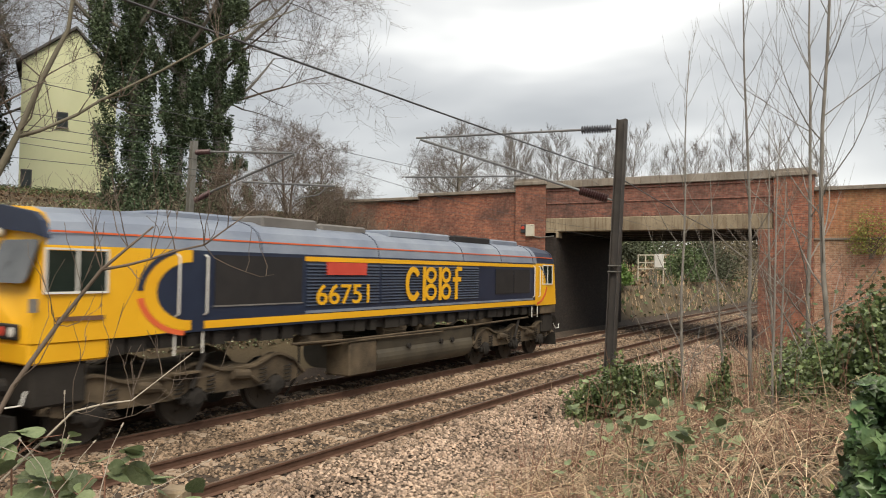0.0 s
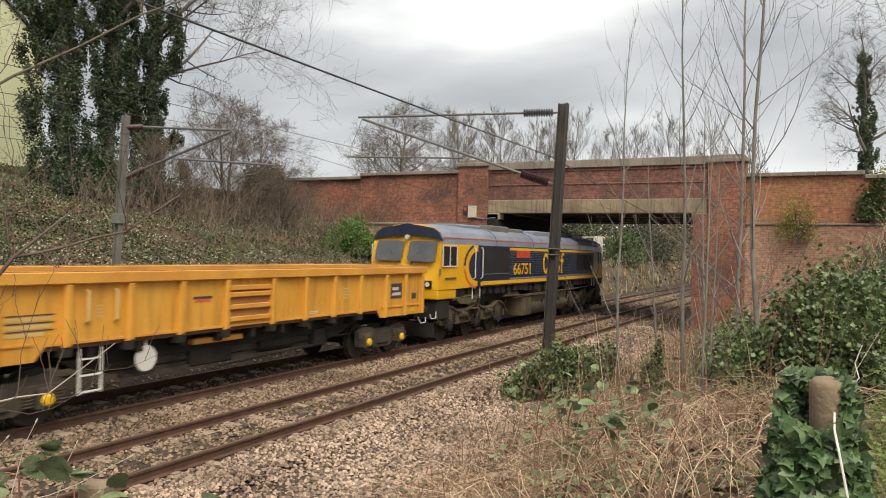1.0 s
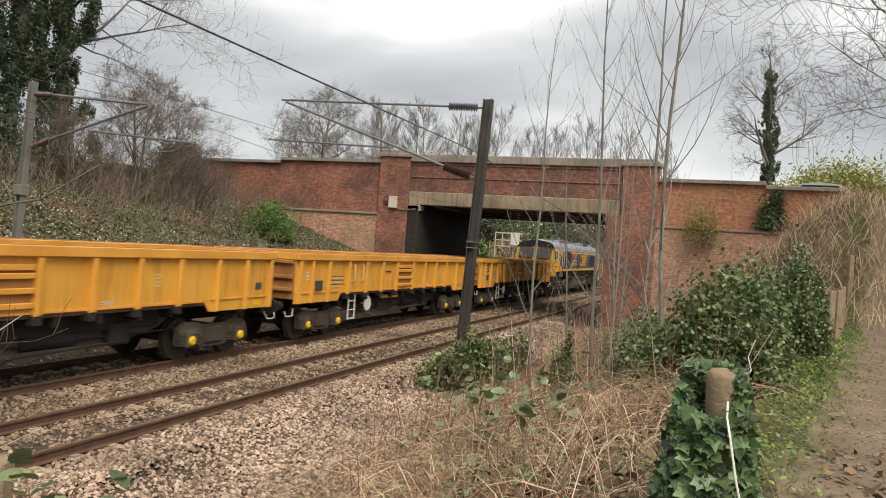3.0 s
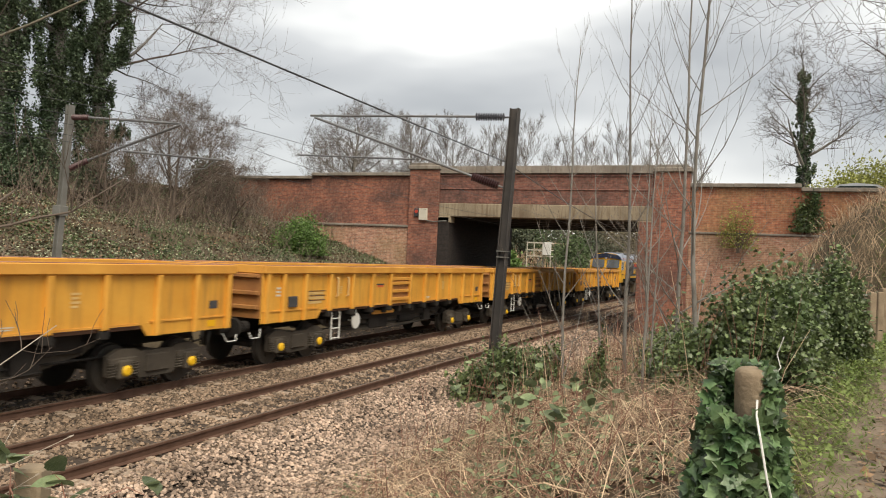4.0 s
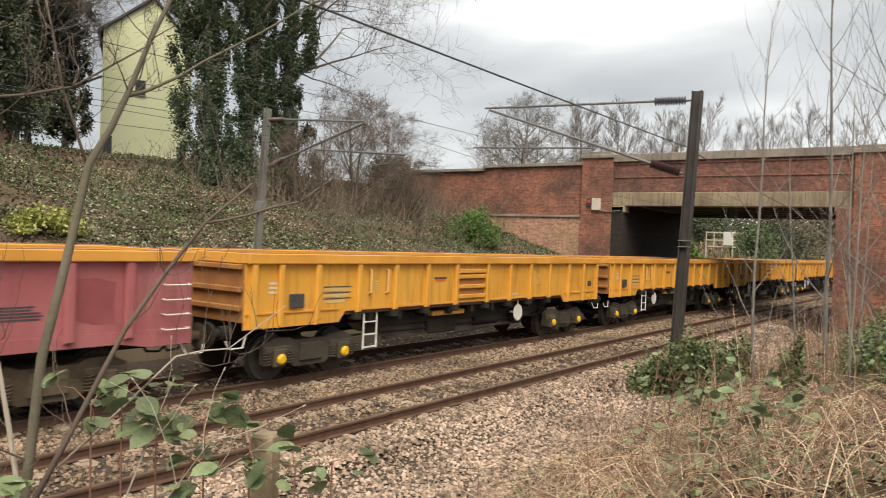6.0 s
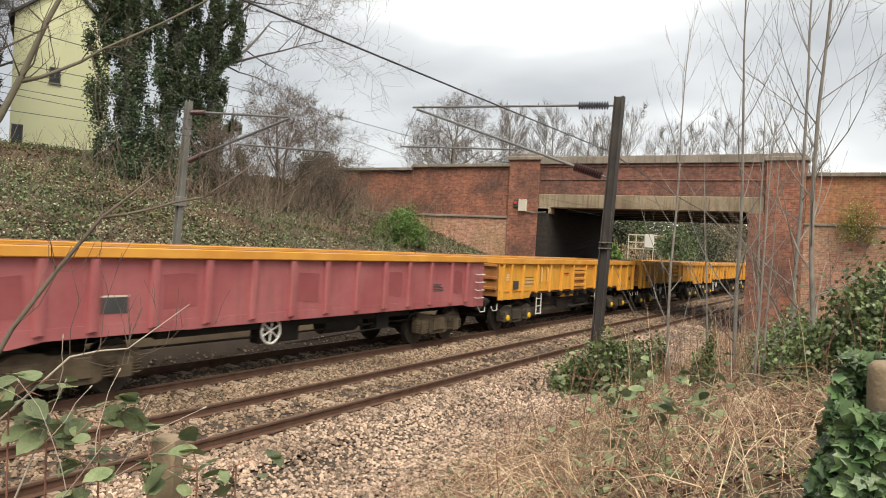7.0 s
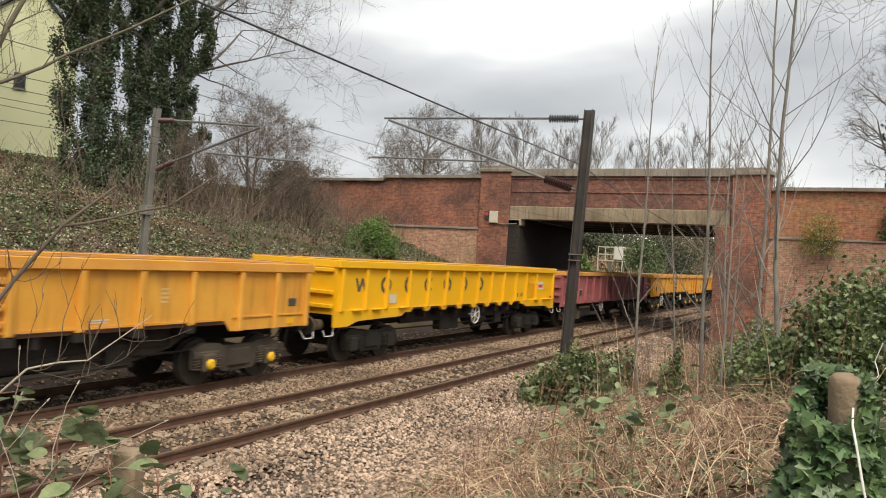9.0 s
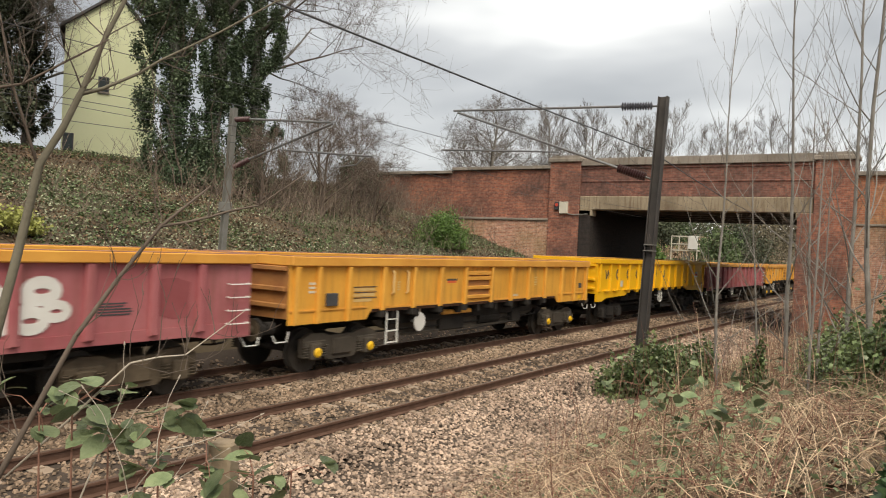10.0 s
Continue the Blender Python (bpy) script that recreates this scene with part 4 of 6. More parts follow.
        part("snow_plough", bm, M_GRIMESHADE, c)
        for s in (-1, 1):
            bm = bmesh.new()
            tube(bm, [(xf + end * 0.02, s * 0.25, 2.5), (xf - end * 0.1, s * 0.55, 2.95)], 0.012, 4)
            part("wiper", bm, M_DARK, c)
    buffers(t, 0.0, 1, z=1.1)
    buffers(t, -L, -1, z=1.1)

    def panel(name, x0, x1, z0, z1, m, out=0.008, label="", both=True):
        for s in ((-1, 1) if both else (-1,)):
            y0, y1 = sorted((s * (side + 0.001), s * (side + out)))
            part(name, box(bmesh.new(), x0, x1, y0, y1, z0, z1), m, t, label)
    panel("sill_stripe", -16.4, -1.6, 1.79, 1.93, M_YEL, 0.010, "yellow stripe along the sill")
    panel("top_stripe", -13.74, -1.9, 3.06, 3.16, M_YEL, 0.010, "yellow stripe under the roof edge")
    panel("grey_stripe", -13.7, -2.2, 1.95, 2.01, M_ROOF, 0.010)
    panel("grille", -16.18, -13.84, 2.2, 3.13, M_DARK, 0.02, "black engine-room grille")
    panel("grille_edge", -16.2, -13.8, 2.17, 2.2, M_ROOFDIRT, 0.02)
    panel("grille", -5.0, -3.75, 2.2, 2.98, M_DARK, 0.02, "black radiator grille")
    panel("grille", -3.7, -2.5, 2.2, 2.98, M_DARK, 0.02)
    # louvred doors
    for x0, x1 in ((-13.68, -11.1), (-11.0, -6.1)):
        for k in range(13):
            z = 2.1 + k * 0.072
            for s in (-1, 1):
                bm = prism(bmesh.new(), [(s * side, z), (s * (side + 0.03), z + 0.012), (s * side, z + 0.05)], "x", x0, x1)
                part("louvre", bm, M_LOUVRE, t)
    # roof line and roof fittings
    bm = bmesh.new()
    for s in (-1, 1):
        box(bm, -L + 0.4, -0.5, *sorted((s * 1.272, s * 1.285)), 3.395, 3.425)
    part("roof_line", bm, M_ORLINE, t, "thin orange line along the roof")
    for x0, x1, yw, h, m in ((-14.6, -12.9, 0.9, 0.1, M_ROOFDIRT), (-12.6, -10.9, 0.75, 0.06, M_ROOFDIRT), (-10.2, -7.2, 0.95, 0.05, M_ROOF), (-6.8, -4.6, 0.9, 0.07, M_DARK), (-16.9, -15.2, 0.7, 0.05, M_ROOF), (-4.3, -2.4, 0.8, 0.06, M_ROOF)):
        bm = bmesh.new()
        box(bm, x0, x1, -yw, yw, 3.72, 3.88 + h, 0.04)
        part("roof_hatch", bm, m, t)
    for x in (-15.0, -11.1, -7.0, -4.6, -2.2):
        bm = bmesh.new()
        tube(bm, [(x, y, z + 0.004) for y, z in outline[1:-1]], 0.014, 4)
        part("roof_joint", bm, M_NAVY, t)
    bm = bmesh.new()
    tube(bm, [(-12.2, 0, 3.85), (-12.2, 0, 4.0)], 0.2, 14)
    part("exhaust", bm, M_DARK, t)
    # cab-side curved yellow band with blue and orange arcs, round the door
    for end, cx in ((-1, -L + 3.0), (1, -2.0)):
        for r0, r1, m, a0, a1, o in ((0.98, 0.74, M_YEL, 90, 270, 0.010), (1.12, 1.0, M_NAVY, 110, 178, 0.014), (1.12, 1.0, M_ORLINE, 188, 262, 0.014)):
            if end > 0:
                a0, a1 = 180 - a1, 180 - a0
                if cx > -2.5:
                    r0, r1 = r0 * 0.9, r1 * 0.9
            bm = bmesh.new()
            n = 14
            po, pi_ = arc(cx, 2.47, r0, a0, a1, n), arc(cx, 2.47, r1, a0, a1, n)
            sc = 0.70
            for s in (-1, 1):
                for k in range(n):
                    q = [(x, 2.47 + (z - 2.47) * sc) for x, z in (po[k], po[k + 1], pi_[k + 1], pi_[k])]
                    prism(bm, q, "y", *sorted((s * (side + 0.001), s * (side + o))))
            part("side_arc", bm, m, t)
        po = arc(cx, 2.47, 0.98, 90, 270, 16) if end < 0 else arc(cx, 2.47, 0.9, -90, 90, 16)
        q = [(x, 2.47 + (z - 2.47) * 0.70) for x, z in po]
        edge = -L + 1.9 if end < 0 else -1.9
        for s in (-1, 1):
            yel = [(edge, 1.74), (cx, 1.78)] + (q[::-1] if end < 0 else q) + [(cx, 3.2), (edge, 3.2)]
            bm = prism(bmesh.new(), yel, "y", *sorted((s * (side + 0.001), s * (side + 0.006))))
            part("cab_side_panel", bm, M_YEL, t, "yellow cab flank with curved edge")
    for x in (-17.02, -16.4, -2.2, -1.75):
        for s in (-1, 1):
            bm = tube(bmesh.new(), [(x, s * side, 3.12), (x, s * (side + 0.07), 3.08), (x, s * (side + 0.07), 2.08), (x, s * side, 2.04)], 0.018, 6)
            part("door_rail", bm, M_WHITE, t, "white door hand rail")
            bm = tube(bmesh.new(), [(x, s * (side - 0.03), 1.78), (x, s * (side - 0.03), 1.35)], 0.018, 6)
            part("step_rail", bm, M_WHITE, t)
    for s in (-1, 1):
        for x0, x1 in ((-17.0, -16.42), (-2.2, -1.75)):
            for z in (1.0, 1.4):
                part("cab_step", box(bmesh.new(), x0, x1, s * 1.2 - 0.1, s * 1.2 + 0.1, z, z + 0.03), M_GRIME, t)
    panel("nameplate", -13.05, -11.63, 2.77, 3.05, M_PLATE, 0.04, "plain red nameplate", both=False)
    me = text_mesh("66751", 0.62)
    me.materials.append(M_YEL)
    ob = shared("fleet_number", me, t, pose(-13.42, -side - 0.034, 2.13, 90, 0, 0) @ Matrix.Diagonal((1.33, 1.0, 1.0, 1.0)), "yellow fleet number")
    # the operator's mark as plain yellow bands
    for x0, x1, kind in ((-10.0, -9.3, 0), (-9.2, -8.5, 1), (-8.4, -7.75, 1), (-7.65, -7.15, 2)):
        bm = bmesh.new()
        cx, rx = (x0 + x1) / 2, (x1 - x0) / 2
        y0, y1 = -side - 0.042, -side - 0.034
        if kind == 0:
            ring(bm, cx, 2.55, rx, 0.45, 0.15, y0, y1, 70)
        elif kind == 1:
            box(bm, x0, x0 + 0.15, y0, y1, 2.1, 3.0)
            ring(bm, cx + 0.06, 2.78, rx - 0.08, 0.22, 0.11, y0, y1, n=14)
            ring(bm, cx + 0.06, 2.33, rx - 0.06, 0.23, 0.11, y0, y1, n=14)
        else:
            box(bm, x0 + 0.12, x0 + 0.27, y0, y1, 2.1, 2.95)
            box(bm, x0, x1 - 0.05, y0, y1, 2.6, 2.73)
            box(bm, x0 + 0.2, x1, y0, y1, 2.9, 3.02)
        part("emblem_shape", bm, M_YEL, t)
    mark(t, "class_bar", -19.2, -18.4, 2.05, 2.12, M_RUSTIN, -side - 0.008)
    mark(t, "data_panel", -19.62, -19.48, 2.2, 2.4, M_ROOFDIRT, -side - 0.008)
    # under the body
    bm = bmesh.new()
    box(bm, -L + 1.0, -1.0, -1.15, 1.15, 1.5, 1.74)
    for k in range(30):
        x = -18.5 + k * 0.6
        box(bm, x, x + random.uniform(0.2, 0.58), -1.24, -1.1, 1.5 - random.uniform(0, 0.06), 1.72)
    part("sole_frame", bm, M_GRIMESHADE, t)
    bm = bmesh.new()
    q = arc(-0.75, 0.75, 0.38, 150, 270, 8)
    prism(bm, [(-1.2, 1.25)] + [(-0.82 + (y + 0.75), z) for y, z in q] + [(0.82 - (y + 0.75), z) for y, z in q[::-1]] + [(1.2, 1.25)], "x", -10.95, -6.2)
    part("fuel_tank", bm, M_TANK, t, "stained fuel tank")
    bm = bmesh.new()
    for x in (-9.6, -8.0, -7.4):
        tube(bm, [(x, -1.18, 0.95), (x, -1.24, 0.95)], 0.07, 10)
    part("tank_cap", bm, M_GRIMESHADE, t)
    bm = box(bmesh.new(), -12.05, -11.0, -1.22, -0.5, 0.42, 1.2, 0.03)
    part("battery_box", bm, M_GRIME, t, "dusty battery box")
    bm = bmesh.new()
    for x0, x1, z in ((-10.6, -9.6, 1.4), (-9.0, -8.2, 1.42), (-13.6, -12.2, 1.35), (-6.0, -4.8, 1.38)):
        tube(bm, [(x0, -1.0, z), (x1, -1.0, z)], 0.13, 12)
    tube(bm, [(-14, -1.22, 1.32), (-12.1, -1.22, 1.28), (-6.0, -1.22, 1.3), (-2.4, -1.22, 1.36)], 0.03, 6)
    tube(bm, [(-13, -1.18, 1.2), (-11.4, -1.24, 1.24), (-8, -1.24, 1.22)], 0.022, 6)
    part("pipework", bm, M_GRIME, t)
    for cx in (-3.2, -16.4):
        b = bmesh.new()
        xs = [-2.9 + 5.8 * k / 48 for k in range(49)]
        near = [min(abs(x - ax) for ax in (-2.05, 0, 2.05)) for x in xs]
        top = [(x, 0.98 + 0.2 * math.exp(-(q / 0.42) ** 2) - 0.25 * smooth((abs(x) - 2.5) / 0.4)) for x, q in zip(xs, near)]
        bot = [(x, 0.54 + 0.2 * math.exp(-(q / 0.24) ** 2) + 0.1 * smooth((abs(x) - 2.5) / 0.4)) for x, q in zip(xs, near)]
        for s in (-1, 1):
            prism(b, (top + bot[::-1])[::-1], "y", *sorted((s * 1.0, s * 1.1)))
            flange = top + [(x, z - 0.05) for x, z in top[::-1]]
            prism(b, flange[::-1], "y", *sorted((s * 1.1, s * 1.17)))
        box(b, -1.4, 1.4, -1.0, 1.0, 0.7, 1.0)
        bogie = part("bogie_frame", b, M_GRIME, t, "dusty brown bogie frame")
        bogie.location.x = cx
        for s in (-1, 1):
            for ax in (-2.05, 0, 2.05):
                a = bmesh.new()
                tube(a, [(ax, s * 1.0, 0.52), (ax, s * 1.17, 0.52), (ax, s * 1.22, 0.52)], [0.2, 0.19, 0.1], 14)
                box(a, ax - 0.3, ax + 0.3, s * 1.08 - 0.05, s * 1.08 + 0.05, 0.42, 0.56, 0.03)
                part("axlebox", a, M_GRIMESHADE, bogie)
                a = bmesh.new()
                for q in (-0.36, 0.36):
                    spring(a, ax + q, s * 1.09, 0.52, 0.9, 0.085)
                part("suspension_spring", a, M_GRIMESHADE, bogie)
            for ax in (-1.05, 1.05):
                a = bmesh.new()
                tube(a, [(ax - 0.22, s * 1.16, 0.86), (ax + 0.2, s * 1.16, 0.82)], 0.1, 10)
                tube(a, [(ax + 0.2, s * 1.16, 0.82), (ax + 0.5, s * 1.16, 0.62)], 0.035, 6)
                part("brake_cylinder", a, M_GRIME, bogie)
            part("damper", tube(bmesh.new(), [(-0.15, s * 1.2, 0.72), (0.12, s * 1.2, 1.34)], 0.05, 8), M_GRIMESHADE, bogie)
            for e in (-1, 1):
                part("sand_pipe", tube(bmesh.new(), [(e * 2.7, s * 1.15, 1.3), (e * 2.75, s * 1.12, 0.7), (e * 2.62, s * 0.85, 0.18)], 0.025, 5), M_GRIMESHADE, bogie)
        for ax in (-2.05, 0, 2.05):
            WHEELS.append((wheelset(t, cx + ax, 0.52), 0.52))
    return t


loco = locomotive()
RUNNING.append((loco, 0.0))
or_1 = orange_wagon("weathered orange open box wagon with rusted top edge, disc handwheel")
RUNNING.append((or_1, 20.6))
for k in range(1, 5):
    n0 = set(bpy.data.objects)
    c = copy_thing(or_1, pose(0, TRACK_FAR, 0))
    for o in set(bpy.data.objects) - n0:
        if o.name.startswith("wheelset"):
            WHEELS.append((o, 0.46))
        if k == 4 and o.name.startswith("brake_handwheel"):
            o.location.x += 5.2
    RUNNING.append((c, 20.6 + 16.0 * k))
red_1 = red_wagon("faded maroon open box wagon with yellow top rail, spoked handwheel")
RUNNING.append((red_1, 100.6))
RUNNING.append((yellow_wagon("bright yellow open box wagon with dark emblem and scalloped sole bar"), 117.15))
n0 = set(bpy.data.objects)
c = copy_thing(or_1, pose(0, TRACK_FAR, 0))
c["label"] = "weathered orange open box wagon between yellow and maroon wagons"
WHEELS += [(o, 0.46) for o in set(bpy.data.objects) - n0 if o.name.startswith("wheelset")]
RUNNING.append((c, 133.2))
n0 = set(bpy.data.objects)
red_2 = copy_thing(red_1, pose(0, TRACK_FAR, 0))
red_2["label"] = "faded maroon open box wagon with pale graffiti on its flank"
WHEELS += [(o, 0.46) for o in set(bpy.data.objects) - n0 if o.name.startswith("wheelset")]
RUNNING.append((red_2, 149.1))
or_1["label"] = "weathered orange open box wagon coupled behind the locomotive"
for x in (-1.85, -13.95):
    mark(or_1, "number_panel", x - 0.05, x + 0.55, 1.6 if x > -5 else 1.82, 2.02 if x > -5 else 2.2, M_GREYMARK)
    mark(or_1, "number_bars", x + 0.02, x + 0.48, 1.66 if x > -5 else 1.87, 1.96 if x > -5 else 2.15, M_PALE, -1.307, bars=2)
# pale scrawl on the flank of the last wagon: plain loops and strokes
scrawl = bmesh.new()
for x, z, r, q in ((-4.75, 1.85, 0.3, 0.2), (-4.3, 1.74, 0.3, 0.22), (-3.9, 1.92, 0.26, 0.18), (-4.52, 1.52, 0.26, 0.19), (-4.05, 1.5, 0.25, 0.17), (-3.68, 1.62, 0.2, 0.14)):
    ring(scrawl, x, z, r * 1.15, r * 0.85, q, -1.312 - 0.002 * q * 10, -1.304, 0, 14)
part("graffiti", scrawl, M_WHITE, red_2, "pale painted graffiti loops")


# ---- overhead line ----
def insulator(bm, a, b, r=0.075, n=7):
    a, b = Vector(a), Vector(b)
    tube(bm, [a, b], 0.03, 8)
    for k in range(n):
        p = a.lerp(b, (k + 0.5) / n)
        d = (b - a) / n
        tube(bm, [p - d * 0.32, p - d * 0.05, p + d * 0.3], [r * 0.55, r, r * 0.6], 12)


def h_section(bm, w, thick, foot, top):
    """A steel column of H section between two points."""
    q, v = w - thick, thick / 2
    outline = [(-w, -w), (w, -w), (w, -q), (v, -q), (v, q), (w, q), (w, w), (-w, w), (-w, q), (-v, q), (-v, -q), (-w, -q)]
    rows = [[bm.verts.new((c.x + x, c.y + y, c.z)) for x, y in outline] for c in (foot, top)]
    for k in range(12):
        bm.faces.new((rows[0][k], rows[0][(k + 1) % 12], rows[1][(k + 1) % 12], rows[1][k]))
    bm.faces.new(rows[0][::-1])
    bm.faces.new(rows[1])


def build_masts():
    t = thing("overhead_line_mast", pose(17.85, -1.8, -0.4), "dark leaning steel mast with cantilever arm, ivy at its foot", "mast", "overhead line masts")
    top = Vector((0.92, 0, 7.28))

    def up(z):
        return top * (z / 7.28)
    bm = bmesh.new()
    h_section(bm, 0.115, 0.02, Vector((0, 0, 0)), top)
    part("column", bm, M_MAST, t, "dark H-section steel column")
    for z in (3.35, 3.5):
        c = up(z)
        bm = box(bmesh.new(), c.x - 0.135, c.x + 0.135, -0.135, 0.135, z - 0.012, z + 0.012)
        part("strap", bm, M_MASTGREY, t)
    h = 0.4  # the foot lies below rail level
    bm = bmesh.new()
    tube(bm, [up(7.05) + Vector((0, 0.1, 0)), up(7.05) + Vector((0, 0.3, 0.0))], 0.025, 6)
    tube(bm, [(0.78, 0.95, 6.67 + h), (0.75, 6.25, 6.86 + h)], 0.032, 8)
    part("top_tube", bm, M_TUBE, t, "grey cantilever tube")
    bm = bmesh.new()
    insulator(bm, (0.85, 0.26, 6.65 + h), (0.78, 1.06, 6.67 + h), 0.115, 12)
    part("insulator", bm, M_INSULGREY, t, "ribbed grey insulator")
    bm = bmesh.new()
    insulator(bm, (0.66, 0.28, 4.81 + h), (0.68, 1.04, 5.06 + h), 0.12, 12)
    part("insulator", bm, M_INSUL, t, "ribbed brown insulator")
    bm = bmesh.new()
    tube(bm, [(0.66, 0.1, 4.75 + h), (0.66, 0.3, 4.82 + h)], 0.025, 6)
    tube(bm, [(0.68, 1.0, 5.05 + h), (0.75, 6.1, 6.80 + h)], 0.036, 8)
    part("brace_tube", bm, M_TUBE, t, "sloping bracing tube")
    bm = bmesh.new()
    tube(bm, [(0.72, 2.74, 5.53 + h), (0.72, 6.6, 5.70 + h)], 0.026, 8)
    tube(bm, [(0.72, 2.80, 5.53 + h), (0.72, 2.74, 5.64 + h)], 0.02, 6)
    tube(bm, [(0.72, 6.2, 5.68 + h), (0.72, 6.0, 5.3 + h), (0.72, 5.4, 5.25 + h)], 0.014, 5)
    tube(bm, [(0.72, 6.5, 5.7 + h), (0.72, 6.45, 6.0 + h), (0.73, 6.1, 6.8 + h)], 0.008, 4)
    tube(bm, [(0.72, 2.9, 5.54 + h), (0.7, 2.7, 5.6 + h)], 0.012, 4)
    part("registration_arm", bm, M_TUBE, t)
    for y in (2.2, 4.4, 5.9):
        bm = bmesh.new()
        tube(bm, [(0.77, y, 6.72 + h + 0.03 * y), (0.77, y, 6.62 + h + 0.03 * y)], 0.018, 5)
        part("clamp", bm, M_MASTGREY, t)

    f = thing("overhead_line_mast", pose(13.1, 8.0, 1.2), "grey galvanised steel mast with cantilever on the far bank", "mast", "overhead line masts")
    bm = bmesh.new()
    h_section(bm, 0.075, 0.015, Vector((0, 0, 0)), Vector((0.16, -0.096, 5.0)))
    part("column", bm, M_MASTGREY, f, "grey steel column")
    bm = box(bmesh.new(), -0.05, 0.2, -0.16, 0.1, 2.25, 2.5, 0.01)
    part("terminal_box", bm, M_MASTGREY, f)
    o = Vector((13.1, 8.0, 1.2))
    bm = bmesh.new()
    insulator(bm, Vector((13.2, 7.75, 5.88)) - o, Vector((13.2, 7.2, 5.86)) - o)
    part("insulator", bm, M_INSUL, f)
    bm = bmesh.new()
    insulator(bm, Vector((13.2, 7.75, 4.62)) - o, Vector((13.2, 7.15, 4.82)) - o)
    part("insulator", bm, M_INSUL, f)
    bm = bmesh.new()
    tube(bm, [Vector((13.2, 7.2, 5.86)) - o, Vector((13.15, 4.3, 5.62)) - o], 0.03, 8)
    part("top_tube", bm, M_TUBE, f)
    bm = bmesh.new()
    tube(bm, [Vector((13.2, 7.15, 4.82)) - o, Vector((13.15, 4.25, 5.6)) - o], 0.033, 8)
    part("brace_tube", bm, M_TUBE, f)
    bm = bmesh.new()
    tube(bm, [Vector((13.15, 5.95, 5.02)) - o, Vector((13.15, 3.0, 4.78)) - o], 0.026, 8)
    tube(bm, [Vector((13.15, 3.2, 4.8)) - o, Vector((13.15, 3.5, 4.6)) - o, Vector((13.15, 4.2, 4.55)) - o], 0.014, 5)
    part("registration_arm", bm, M_TUBE, f)

    def wire(name, label, pts, r):
        bm = bmesh.new()
        tube(bm, pts, r, 5)
        ob = part(name, bm, M_WIRE)
        tagged(ob, label, "wire", "overhead wires")

    def sag(x0, x1, y0, y1, z0, z1, dip, n=16):
        return [(x0 + (x1 - x0) * k / n, y0 + (y1 - y0) * k / n, z0 + (z1 - z0) * k / n - dip * 4 * (k / n) * (1 - k / n)) for k in range(n + 1)]
    wire("return_conductor", "thick dark conductor strung from mast to mast", sag(-40, 18.6, -1.65, -1.65, 5.65, 5.45, 0.1) + sag(18.6, 36, -1.65, -1.3, 5.45, 4.6, 0.1)[1:], 0.0145)
    for y, x, zc, zm in ((0.75, 18.6, 5.05, 6.75), (4.15, 13.1, 4.85, 5.6)):
        wire("contact_wire", "thin dark contact wire over the track", sag(-40, x, y, y, zc, zc, 0.0) + sag(x, 60, y, y, zc, 4.55, 0.1)[1:], 0.005)
        if y > 2:
            wire("catenary_wire", "thin dark catenary wire over the track", sag(-36, x, y, y, zm, zm, 0.55) + sag(x, 34.6, y, y, zm, 5.0, 0.3)[1:] + [(46, y, 4.85)], 0.006)
        else:
            wire("catenary_wire", "thin dark catenary wire over the track", sag(x, 34.6, y, y, zm, 5.0, 0.3) + [(46, y, 4.85)], 0.006)
    for z0, z1, y in ((6.6, 5.95, 7.9), (6.1, 5.7, 7.75), (5.2, 5.25, 7.6)):
        wire("feeder_wire", "thin feeder wire along the far bank", sag(-40, 13.2, y, y, z0, z1, 0.5), 0.007)


build_masts()


def build_bridge_fittings():
    t = thing("wall_junction_box", pose(FACE - 0.14, 8.2, 5.0), "pale metal box with red mark on the bridge pilaster", "electrical box")
    part("casing", box(bmesh.new(), -0.16, 0, -0.34, 0.1, -0.3, 0.3, 0.02), M_PALE, t)
    part("dark_plate", box(bmesh.new(), -0.1, 0, 0.12, 0.4, -0.12, 0.3, 0.02), M_GREYMARK, t)
    bm = bmesh.new()
    tube(bm, [(-0.11, 0.26, 0.14), (-0.13, 0.26, 0.14)], 0.09, 12)
    part("red_button", bm, M_PLATE, t)
    bm = bmesh.new()
    tube(bm, [(-0.05, -0.3, -0.3), (-0.05, -0.7, -0.36), (-0.05, -1.4, -0.3)], 0.03, 6)
    part("conduit", bm, M_MASTGREY, t)
    s = thing("trackside_signal_post", pose(59.7, 8.9, -0.3), "lattice post with caged platform and white panel", "signal")
    bm = bmesh.new()
    for x in (-0.2, 0.2):
        for y in (-0.2, 0.2):
            tube(bm, [(x, y, 0), (x, y, 3.6)], 0.04, 5)
    for k in range(7):
        tube(bm, [(-0.2, -0.2, 0.5 * k), (-0.2, 0.2, 0.5 * k + 0.5)], 0.025, 4)
    part("lattice_post", bm, M_MASTGREY, s)
    bm = bmesh.new()
    for z in (3.6, 4.1, 4.7):
        tube(bm, [(-0.4, -0.9, z), (-0.4, 1.1, z), (0.4, 1.1, z), (0.4, -0.9, z), (-0.4, -0.9, z)], 0.05, 4)
    for y in (-0.9, -0.2, 0.5, 1.1):
        tube(bm, [(-0.4, y, 2.4 if y < -0.5 or y > 1 else 3.6), (-0.4, y, 4.7)], 0.045, 4)
    part("cage", bm, M_PALE, s, "pale railing cage")
    part("white_panel", box(bmesh.new(), -0.55, -0.45, -0.95, -0.25, 3.7, 4.75, 0.02), M_WHITE, s, "white panel")


build_bridge_fittings()

